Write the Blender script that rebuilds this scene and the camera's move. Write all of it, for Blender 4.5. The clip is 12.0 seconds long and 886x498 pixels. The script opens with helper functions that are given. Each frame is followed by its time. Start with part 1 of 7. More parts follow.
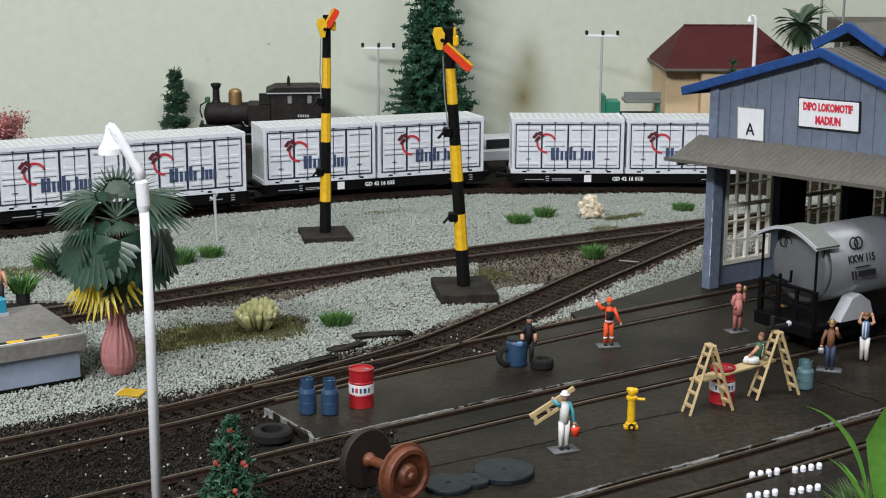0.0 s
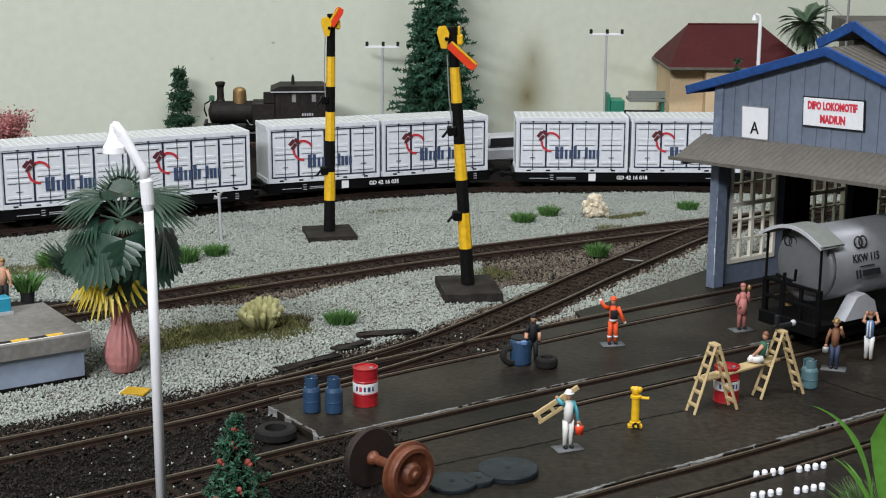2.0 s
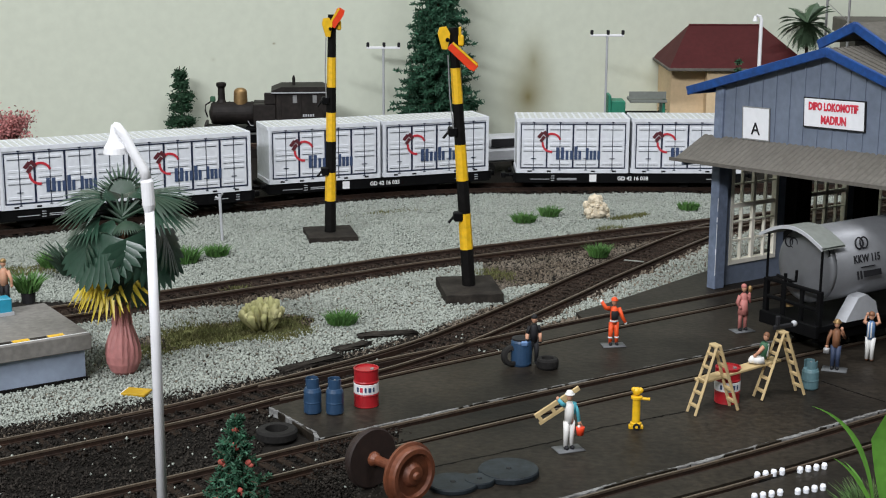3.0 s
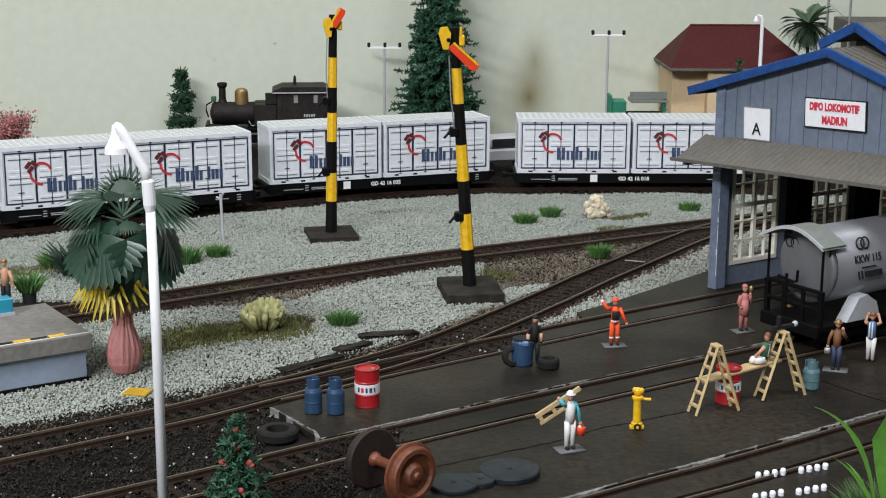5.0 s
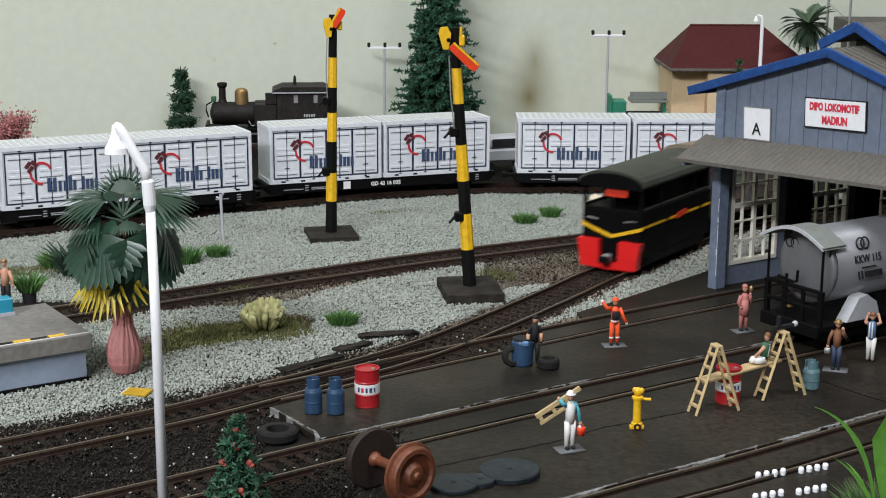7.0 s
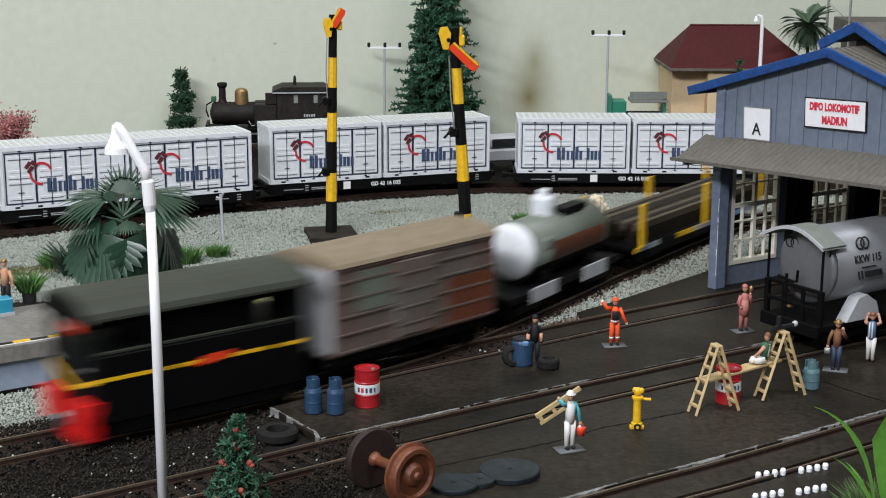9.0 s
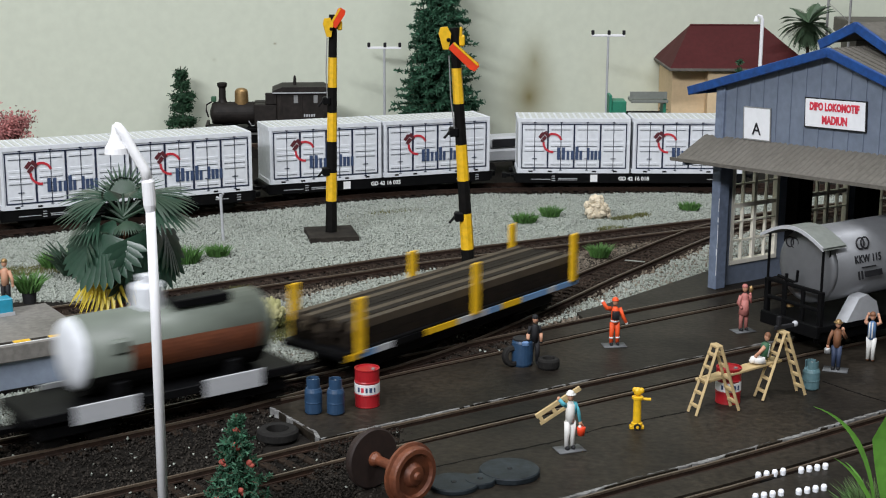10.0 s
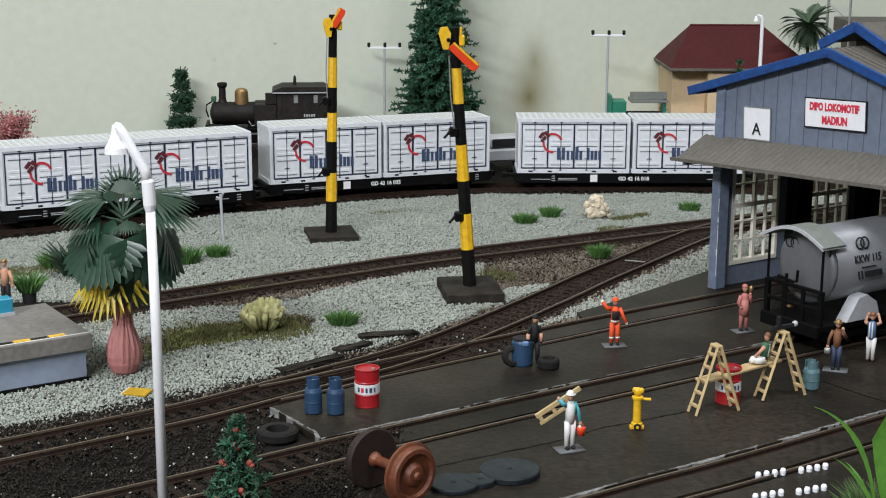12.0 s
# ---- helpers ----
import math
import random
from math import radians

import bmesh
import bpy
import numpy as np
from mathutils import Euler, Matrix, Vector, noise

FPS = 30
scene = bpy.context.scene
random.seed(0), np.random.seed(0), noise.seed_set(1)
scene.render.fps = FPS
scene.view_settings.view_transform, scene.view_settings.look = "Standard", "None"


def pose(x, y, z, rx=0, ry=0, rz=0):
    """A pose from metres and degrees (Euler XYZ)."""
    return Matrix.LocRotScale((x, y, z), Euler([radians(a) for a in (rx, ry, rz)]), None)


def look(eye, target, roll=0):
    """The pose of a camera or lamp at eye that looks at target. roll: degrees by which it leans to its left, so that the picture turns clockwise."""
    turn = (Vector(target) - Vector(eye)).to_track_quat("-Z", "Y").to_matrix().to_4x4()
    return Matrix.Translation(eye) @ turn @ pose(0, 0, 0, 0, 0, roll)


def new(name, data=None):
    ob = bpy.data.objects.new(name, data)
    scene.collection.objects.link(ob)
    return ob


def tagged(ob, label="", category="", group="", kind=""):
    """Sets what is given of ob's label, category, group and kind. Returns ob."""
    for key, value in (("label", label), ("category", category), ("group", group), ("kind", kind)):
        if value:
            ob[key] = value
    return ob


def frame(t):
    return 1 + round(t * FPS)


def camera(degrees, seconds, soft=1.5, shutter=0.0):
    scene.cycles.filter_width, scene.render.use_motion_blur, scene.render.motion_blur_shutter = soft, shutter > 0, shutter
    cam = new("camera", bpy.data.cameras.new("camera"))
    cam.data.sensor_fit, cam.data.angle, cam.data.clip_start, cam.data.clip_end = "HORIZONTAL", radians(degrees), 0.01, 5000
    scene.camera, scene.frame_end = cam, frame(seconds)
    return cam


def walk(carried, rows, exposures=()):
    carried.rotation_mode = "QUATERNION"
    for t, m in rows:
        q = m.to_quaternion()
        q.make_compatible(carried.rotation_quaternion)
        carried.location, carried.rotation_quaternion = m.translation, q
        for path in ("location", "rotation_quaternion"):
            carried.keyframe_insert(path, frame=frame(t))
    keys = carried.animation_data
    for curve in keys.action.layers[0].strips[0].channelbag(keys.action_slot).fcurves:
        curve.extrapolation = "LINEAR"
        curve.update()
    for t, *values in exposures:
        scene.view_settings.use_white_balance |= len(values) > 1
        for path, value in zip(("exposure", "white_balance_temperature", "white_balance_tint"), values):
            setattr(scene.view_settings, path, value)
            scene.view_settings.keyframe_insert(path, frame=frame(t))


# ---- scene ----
# A model railway yard on a table in a room, at its true model size; lengths in the builders are in millimetres.
MM = 0.001
cam = camera(33.36, 12.0, soft=1.1, shutter=0.9)
EYE = Vector((0, 0, 0.16892))
LENS = 2616.6


def aim(dx, dy):
    """The camera's pose, turned right by dx and down by dy (in 1/LENS of a radian)."""
    yaw, pitch = dx / LENS, radians(12.926) + dy / LENS
    return look(EYE, EYE + Vector((math.sin(yaw) * math.cos(pitch), math.cos(yaw) * math.cos(pitch), -math.sin(pitch))), 0.2527)


walk(cam, [(0.0, aim(10.8, -0.6)), (0.5, aim(9.3, -0.4)), (1.0, aim(8.2, 0.0)), (1.5, aim(5.8, 0.2)), (2.0, aim(3.2, 1.6)),
           (2.5, aim(2.0, 2.0)), (3.0, aim(1.7, 0.2)), (4.0, aim(0.4, 0.0)), (5.0, aim(0.0, 0.0)), (12.0, aim(0.0, 0.0))])

# ---- light: an unseen ceiling tube, an added front fill and a dim even world ----
world = bpy.data.worlds.new("room_air")
scene.world = world
world.use_nodes = True
world.node_tree.nodes["Background"].inputs[0].default_value = (0.8, 0.9, 1.0, 1)
world.node_tree.nodes["Background"].inputs[1].default_value = 0.25
scene.view_settings.exposure = 0.0


def tube_lamp(x, y, z, length, width, watts, turn, tilt=0.0, colour=(0.955, 0.975, 1.025)):
    lamp = bpy.data.lights.new("unseen_tube", "AREA")
    lamp.shape, lamp.size, lamp.size_y, lamp.energy, lamp.color = "RECTANGLE", length, width, watts, colour
    ob = new("unseen_tube", lamp)
    ob.matrix_world = pose(x, y, z, tilt, 0, turn)
    return ob


tube_lamp(0.2, 0.25, 1.38, 1.2, 0.12, 17.5, 8)
# unseen fill added behind the camera, below the ceiling, to brighten front faces
tube_lamp(-0.75, -0.95, 1.1, 1.2, 0.14, 38.0, -32, 44)

# ---- materials ----


def mat(name, colour, rough=0.6, metal=0.0, var=0.15, grain=400.0, bump=0.15, blotch=60.0, second=None, island=0.0, spec=0.5, depth=0.0004):
    """A node material: base colour broken up by fine grain and by wide blotches, with a little relief."""
    m = bpy.data.materials.new(name)
    m.use_nodes = True
    nt = m.node_tree
    N, L = nt.nodes, nt.links
    bsdf = N["Principled BSDF"]
    bsdf.inputs["Roughness"].default_value = rough
    bsdf.inputs["Metallic"].default_value = metal
    bsdf.inputs["Specular IOR Level"].default_value = spec
    tc = N.new("ShaderNodeTexCoord")
    fine, wide = N.new("ShaderNodeTexNoise"), N.new("ShaderNodeTexNoise")
    fine.inputs["Scale"].default_value, wide.inputs["Scale"].default_value = grain, blotch
    fine.inputs["Detail"].default_value, wide.inputs["Detail"].default_value = 3.0, 4.0
    for n in (fine, wide):
        L.new(tc.outputs["Object"], n.inputs["Vector"])
    if second is None:
        second = tuple(c * 0.6 for c in colour)
    ramp = N.new("ShaderNodeMapRange")
    ramp.inputs[1].default_value, ramp.inputs[2].default_value = 0.35, 0.7
    ramp.inputs[4].default_value = min(1.0, var * 3)
    L.new(wide.outputs["Fac"], ramp.inputs[0])
    mix = N.new("ShaderNodeMix")
    mix.data_type = "RGBA"
    mix.inputs[6].default_value, mix.inputs[7].default_value = (*colour, 1), (*second, 1)
    L.new(ramp.outputs[0], mix.inputs[0])
    hsv = N.new("ShaderNodeHueSaturation")
    L.new(mix.outputs[2], hsv.inputs["Color"])
    spread = N.new("ShaderNodeMapRange")
    spread.inputs[1].default_value, spread.inputs[2].default_value = 0.3, 0.7
    spread.inputs[3].default_value, spread.inputs[4].default_value = 1 - var, 1 + var
    L.new(fine.outputs["Fac"], spread.inputs[0])
    value = spread.outputs[0]
    if island:
        geo = N.new("ShaderNodeNewGeometry")
        lo = N.new("ShaderNodeMapRange")
        lo.inputs[3].default_value, lo.inputs[4].default_value = 1 - island, 1 + island
        L.new(geo.outputs["Random Per Island"], lo.inputs[0])
        mul = N.new("ShaderNodeMath")
        mul.operation = "MULTIPLY"
        L.new(value, mul.inputs[0])
        L.new(lo.outputs[0], mul.inputs[1])
        value = mul.outputs[0]
    L.new(value, hsv.inputs["Value"])
    L.new(hsv.outputs["Color"], bsdf.inputs["Base Color"])
    if bump:
        b = N.new("ShaderNodeBump")
        b.inputs["Strength"].default_value, b.inputs["Distance"].default_value = bump, depth
        L.new(fine.outputs["Fac"], b.inputs["Height"])
        L.new(b.outputs["Normal"], bsdf.inputs["Normal"])
    rr = N.new("ShaderNodeMapRange")
    rr.inputs[3].default_value, rr.inputs[4].default_value = max(0.05, rough - 0.08), min(1, rough + 0.1)
    L.new(wide.outputs["Fac"], rr.inputs[0])
    L.new(rr.outputs[0], bsdf.inputs["Roughness"])
    return m


M_WALL = mat("painted_wall", (0.625, 0.66, 0.545), 0.8, var=0.03, grain=150, blotch=4, bump=0.08, second=(0.565, 0.605, 0.50))
def wall_spots(m, spots):
    """Faint brown patches with soft edges on a painted wall: spots of (x, y, z, half width, half height, strength)."""
    N, L = m.node_tree.nodes, m.node_tree.links
    bsdf = N["Principled BSDF"]
    src = bsdf.inputs["Base Color"].links[0].from_socket
    tc = N.new("ShaderNodeTexCoord")
    for x, y, z, w, h, k in spots:
        mp = N.new("ShaderNodeMapping")
        mp.inputs["Location"].default_value = (-x * MM / (w * MM), -y * MM / 0.3, -z * MM / (h * MM))
        mp.inputs["Scale"].default_value = (1 / (w * MM), 1 / 0.3, 1 / (h * MM))
        gr = N.new("ShaderNodeTexGradient")
        gr.gradient_type = "QUADRATIC_SPHERE"
        L.new(tc.outputs["Object"], mp.inputs["Vector"])
        L.new(mp.outputs["Vector"], gr.inputs["Vector"])
        mul = N.new("ShaderNodeMath")
        mul.operation, mul.inputs[1].default_value = "MULTIPLY", k
        L.new(gr.outputs["Fac"], mul.inputs[0])
        mix = N.new("ShaderNodeMix")
        mix.data_type = "RGBA"
        mix.inputs[7].default_value = (0.20, 0.17, 0.07, 1)
        L.new(mul.outputs[0], mix.inputs[0])
        L.new(src, mix.inputs[6])
        src = mix.outputs[2]
    L.new(src, bsdf.inputs["Base Color"])


wall_spots(M_WALL, [(67, 1157, 26, 36, 52, 1.0), (71, 1157, 54, 20, 40, 0.6), (-126, 1108, 71, 2.2, 1.6, 0.9), (-170, 1098, 60, 3, 3, 0.25)])
# kept dark so the unseen shell bounces less light into the shadows
M_ROOM = mat("room_paint", (0.30, 0.30, 0.275), 0.9, var=0.04)
M_EARTH = mat("dark_earth", (0.015, 0.013, 0.011), 0.95, var=0.3, grain=900, blotch=35, bump=0.6, second=(0.010, 0.009, 0.008), spec=0.1)
M_GROUT = mat("pale_grit", (0.28, 0.295, 0.265), 0.95, var=0.25, grain=1200, blotch=25, bump=0.6, second=(0.16, 0.16, 0.135), spec=0.2)
M_STONE = mat("pale_stone_chips", (0.345, 0.372, 0.33), 0.95, var=0.10, grain=1500, blotch=22, bump=0.2, island=0.17, second=(0.27, 0.285, 0.25), spec=0.2)
M_DSTONE = mat("dark_stone_chips", (0.028, 0.024, 0.020), 0.95, var=0.2, grain=1500, blotch=30, bump=0.2, island=0.5, second=(0.014, 0.012, 0.0105), spec=0.1)
M_BSTONE = mat("brown_stone_chips", (0.12, 0.095, 0.07), 0.95, var=0.2, grain=1500, blotch=30, bump=0.2, island=0.5, second=(0.25, 0.22, 0.18), spec=0.2)
M_ASPHALT = mat("yard_asphalt", (0.029, 0.0235, 0.0175), 0.47, var=0.4, grain=450, blotch=16, bump=0.25, second=(0.0065, 0.0058, 0.005), spec=0.11)
M_EDGE = mat("chalky_slab_edge", (0.20, 0.20, 0.195), 0.9, var=0.35, grain=500, blotch=90, bump=0.5, second=(0.11, 0.105, 0.10))
M_RAIL = mat("rail_side_rust", (0.032, 0.018, 0.012), 0.8, var=0.3, grain=600, second=(0.018, 0.012, 0.010), spec=0.15)
M_RAILTOP = mat("worn_rail_head", (0.115, 0.088, 0.064), 0.42, metal=0.35, var=0.2, grain=500, second=(0.15, 0.105, 0.075))
M_RUSTSTONE = mat("rusty_stone_chips", (0.050, 0.034, 0.025), 0.95, var=0.25, grain=1500, blotch=30, bump=0.2, island=0.6, second=(0.026, 0.019, 0.015), spec=0.2)
M_SLEEPER = mat("sleeper_brown", (0.026, 0.018, 0.013), 0.85, var=0.3, grain=500, bump=0.4, spec=0.1)
M_WHITE = mat("container_white", (0.67, 0.69, 0.73), 0.5, var=0.07, grain=300, blotch=40, second=(0.57, 0.59, 0.60), bump=0.05)
M_ROOFWHITE = mat("container_roof_white", (0.56, 0.575, 0.56), 0.6, var=0.1, grain=300, blotch=30, second=(0.43, 0.44, 0.41))
M_NAVY = mat("navy_frame_paint", (0.018, 0.024, 0.05), 0.5, var=0.1, spec=0.18)
M_LOGOBLUE = mat("blue_grey_print", (0.035, 0.06, 0.13), 0.6, var=0.06)
M_LOGORED = mat("red_print", (0.50, 0.025, 0.04), 0.6, var=0.06)
M_LOGODARK = mat("maroon_print", (0.09, 0.012, 0.018), 0.6, var=0.06)
M_BLACK = mat("black_plastic", (0.005, 0.005, 0.0055), 0.5, var=0.2, grain=300, spec=0.08)
M_BLACKMATT = mat("matt_black", (0.007, 0.0065, 0.006), 0.75, var=0.3, grain=400, spec=0.10)
M_OLDIRON = mat("dull_black_iron", (0.020, 0.016, 0.014), 0.6, var=0.35, grain=300, blotch=60, second=(0.010, 0.008, 0.007), spec=0.25)
M_PRINT = mat("white_print", (0.75, 0.75, 0.75), 0.7, var=0.04)
M_YELLOW = mat("yellow_paint", (0.78, 0.46, 0.012), 0.45, var=0.12, grain=500, blotch=200, second=(0.62, 0.34, 0.01), bump=0.25)
M_MUSTARD = mat("mustard_plate_paint", (0.50, 0.30, 0.012), 0.5, var=0.15, grain=400, blotch=150)
M_SIGRED = mat("signal_red", (0.72, 0.05, 0.012), 0.4, var=0.08)
M_STEEL = mat("grey_metal", (0.36, 0.36, 0.36), 0.45, metal=0.6, var=0.1)
M_SHED = mat("blue_grey_boards", (0.150, 0.180, 0.238), 0.7, var=0.10, grain=300, blotch=60, second=(0.10, 0.125, 0.175), bump=0.2)
M_SHEDPALE = mat("pale_blue_post", (0.15, 0.185, 0.26), 0.7, var=0.2, grain=300, blotch=80, second=(0.11, 0.14, 0.20), bump=0.25)
M_FASCIA = mat("blue_fascia", (0.006, 0.056, 0.225), 0.5, var=0.22, grain=400, blotch=120, second=(0.010, 0.042, 0.17), bump=0.3)
M_TIN = mat("grey_corrugated_sheet", (0.125, 0.115, 0.10), 0.8, var=0.15, grain=500, blotch=70, second=(0.09, 0.083, 0.07), spec=0.3)
M_CREAM = mat("cream_window_frame", (0.78, 0.74, 0.64), 0.6, var=0.06)
M_SIGN = mat("white_sign_card", (0.80, 0.81, 0.84), 0.6, var=0.03, bump=0.05)
M_SIGNRED = mat("red_lettering", (0.62, 0.03, 0.06), 0.6, var=0.06)
M_TANK = mat("silver_grey_tank", (0.18, 0.185, 0.195), 0.38, metal=0.3, var=0.05, grain=300, blotch=30, second=(0.18, 0.185, 0.19), bump=0.03)
M_TANKROOF = mat("grey_green_canopy", (0.19, 0.205, 0.185), 0.5, var=0.1)
M_GREYPLASTIC = mat("pale_grey_plastic", (0.45, 0.46, 0.48), 0.4, var=0.05)
M_DRUMRED = mat("red_drum_paint", (0.38, 0.014, 0.020), 0.35, var=0.08)
M_OLDWOOD = mat("old_dark_timber", (0.034, 0.029, 0.024), 0.85, var=0.35, grain=500, blotch=120, second=(0.014, 0.012, 0.010), spec=0.15)
M_GASBLUE = mat("blue_cylinder_paint", (0.022, 0.058, 0.12), 0.45, var=0.12)
M_TEAL = mat("teal_cylinder_paint", (0.09, 0.17, 0.19), 0.5, var=0.1)
M_RUBBER = mat("tyre_rubber", (0.018, 0.017, 0.016), 0.8, var=0.25, spec=0.18)
M_RUST = mat("rusty_iron", (0.155, 0.048, 0.020), 0.5, metal=0.1, var=0.25, grain=500, blotch=120, second=(0.10, 0.032, 0.018), bump=0.4)
M_DARKRUST = mat("dark_rusty_iron", (0.022, 0.011, 0.008), 0.65, var=0.25, grain=500)
M_PINE = mat("pale_ladder_wood", (0.50, 0.37, 0.185), 0.7, var=0.12, grain=300, blotch=200)
M_ORANGE = mat("orange_overalls", (0.78, 0.085, 0.014), 0.6, var=0.08)
M_FIGWHITE = mat("white_overalls", (0.72, 0.71, 0.68), 0.6, var=0.06)
M_FIGBLACK = mat("black_clothes", (0.018, 0.018, 0.020), 0.6, var=0.1, spec=0.18)
M_SKIN = mat("flesh_paint", (0.52, 0.27, 0.17), 0.55, var=0.06)
M_TURQ = mat("turquoise_shirt", (0.08, 0.38, 0.46), 0.6, var=0.06)
M_SALMON = mat("salmon_clothes", (0.42, 0.15, 0.13), 0.6, var=0.08)
M_BROWN = mat("brown_clothes", (0.20, 0.085, 0.04), 0.6, var=0.12)
M_DENIM = mat("dark_denim", (0.03, 0.045, 0.09), 0.65, var=0.1)
M_MIDBLUE = mat("blue_shirt", (0.10, 0.19, 0.36), 0.6, var=0.06)
M_GREENSHIRT = mat("dark_green_shirt", (0.03, 0.10, 0.05), 0.6, var=0.06)
M_PLATFORM = mat("concrete_platform", (0.165, 0.155, 0.14), 0.8, var=0.16, grain=500, blotch=45, second=(0.28, 0.265, 0.245))
M_PLATSIDE = mat("blue_grey_platform_wall", (0.27, 0.32, 0.41), 0.75, var=0.06)
M_DISC = mat("blue_grey_disc", (0.018, 0.024, 0.029), 0.5, spec=0.2, var=0.4)
M_LAMPWHITE = mat("white_lamp_post", (0.88, 0.88, 0.90), 0.38, var=0.03, bump=0.03)
M_PALM = mat("glossy_palm_green", (0.018, 0.048, 0.030), 0.33, var=0.15, grain=500, blotch=90, second=(0.02, 0.05, 0.03))
M_PALM2 = mat("soft_palm_green", (0.022, 0.048, 0.029), 0.5, var=0.2, grain=500, blotch=90, second=(0.03, 0.065, 0.035))
M_PALMYEL = mat("yellow_palm_leaf", (0.62, 0.46, 0.03), 0.45, var=0.15, grain=500, blotch=90, second=(0.38, 0.34, 0.05))
M_PALMTRUNK = mat("pink_palm_trunk", (0.46, 0.19, 0.18), 0.55, var=0.12, grain=300, blotch=120, second=(0.34, 0.14, 0.12), bump=0.3)
M_PALMSTEM = mat("brown_palm_stem", (0.16, 0.075, 0.035), 0.6, var=0.2)
M_GRASS = mat("green_static_grass", (0.078, 0.185, 0.04), 0.7, var=0.15, blotch=150, island=0.35, second=(0.05, 0.13, 0.03), bump=0)
M_MOSS = mat("olive_static_grass", (0.135, 0.145, 0.055), 0.9, var=0.2, blotch=100, island=0.4, second=(0.125, 0.105, 0.05), bump=0, spec=0.2)
M_GRASSDARK = mat("soft_dark_grass", (0.055, 0.12, 0.03), 0.75, var=0.2, blotch=120, island=0.4, second=(0.10, 0.12, 0.04), bump=0)
M_BUSH = mat("pale_yellow_bush", (0.52, 0.49, 0.25), 0.8, var=0.2, blotch=160, island=0.3, second=(0.29, 0.31, 0.09))
M_CORAL = mat("pale_cream_bush", (0.70, 0.61, 0.46), 0.8, var=0.1, island=0.2)
M_FIR = mat("dark_fir_green", (0.022, 0.070, 0.030), 0.75, var=0.2, blotch=90, island=0.45, second=(0.012, 0.05, 0.024))
M_FIR2 = mat("wire_fir_green", (0.030, 0.108, 0.058), 0.7, var=0.2, blotch=90, island=0.4, second=(0.015, 0.06, 0.03))
M_BARK = mat("bark_brown", (0.08, 0.05, 0.03), 0.9, var=0.2)
M_PINK = mat("pink_tree_foliage", (0.50, 0.20, 0.19), 0.8, var=0.2, blotch=90, island=0.3)
M_FEATHER = mat("dull_feather_frond", (0.075, 0.125, 0.07), 0.6, var=0.2, grain=500, blotch=90, second=(0.05, 0.085, 0.045))
M_BERRY = mat("red_blossom", (0.36, 0.07, 0.05), 0.7, var=0.1)
M_ROOFRED = mat("maroon_roof", (0.070, 0.011, 0.012), 0.7, var=0.1, grain=300, blotch=60, second=(0.052, 0.010, 0.011), spec=0.25)
M_HOUSE = mat("cream_house_wall", (0.68, 0.51, 0.31), 0.8, var=0.05)
M_GREENPAINT = mat("green_machine_paint", (0.02, 0.20, 0.12), 0.5, var=0.1)
M_BRASS = mat("tarnished_brass", (0.36, 0.23, 0.10), 0.45, metal=0.7, var=0.15)
M_LOCORED = mat("bright_red_bumper", (0.70, 0.012, 0.012), 0.4, var=0.06)
M_LOCOBLACK = mat("weathered_loco_black", (0.0035, 0.0035, 0.004), 0.5, var=0.2, spec=0.07)
M_LOCOROOF = mat("dark_olive_roof", (0.030, 0.034, 0.024), 0.6, var=0.1)
M_BOXCAR = mat("weathered_boxcar", (0.115, 0.108, 0.098), 0.7, var=0.25, grain=200, blotch=45, second=(0.14, 0.055, 0.035))
M_BOXROOF = mat("tan_boxcar_roof", (0.20, 0.155, 0.10), 0.7, var=0.15, grain=200, blotch=35, second=(0.25, 0.20, 0.14))
M_TANKGREEN = mat("grey_green_tank", (0.15, 0.172, 0.145), 0.45, var=0.1, grain=200, blotch=40)
M_LOAD = mat("dark_timber_load", (0.014, 0.010, 0.007), 0.7, var=0.3, grain=250, blotch=50, spec=0.18)
M_LOADTAN = mat("tan_timber_edge", (0.065, 0.048, 0.030), 0.7, var=0.2)
M_STRIPEBLUE = mat("pale_blue_stripe", (0.16, 0.30, 0.52), 0.5, var=0.08)
M_FIGBASE = mat("grey_base_plate", (0.11, 0.115, 0.12), 0.6, var=0.1)
M_BEACON = mat("white_plastic_studs", (0.85, 0.87, 0.92), 0.35, var=0.02, bump=0)
M_FRONDFRESH = mat("fresh_green_blade", (0.10, 0.26, 0.035), 0.5, var=0.12, blotch=90, second=(0.05, 0.15, 0.02))
M_TANBENCH = mat("blue_green_bench", (0.02, 0.28, 0.42), 0.4, var=0.08)


# ---- builders ----


def at(x, y, z=0.0, rz=0.0, rx=0.0, ry=0.0):
    return pose(x * MM, y * MM, z * MM, rx, ry, rz)


def thing(name, label, category, x=0, y=0, z=0, rz=0, group="", kind="", rx=0, ry=0):
    ob = new(name)
    ob.empty_display_size = 0.005
    ob.matrix_basis = at(x, y, z, rz, rx, ry)
    return tagged(ob, label, category, group, kind)


def part(name, bm, material, parent=None, label="", smooth=False):
    """Links a bmesh, built in millimetres in its thing's space, as one mesh."""
    me = bpy.data.meshes.new(name)
    bmesh.ops.scale(bm, vec=(MM, MM, MM), verts=bm.verts)
    bmesh.ops.recalc_face_normals(bm, faces=bm.faces)
    bm.to_mesh(me)
    bm.free()
    if smooth:
        me.polygons.foreach_set("use_smooth", [True] * len(me.polygons))
    me.materials.append(material)
    ob = new(name, me)
    if parent is not None:
        ob.parent = parent
    if label:
        ob["label"] = label
    return ob


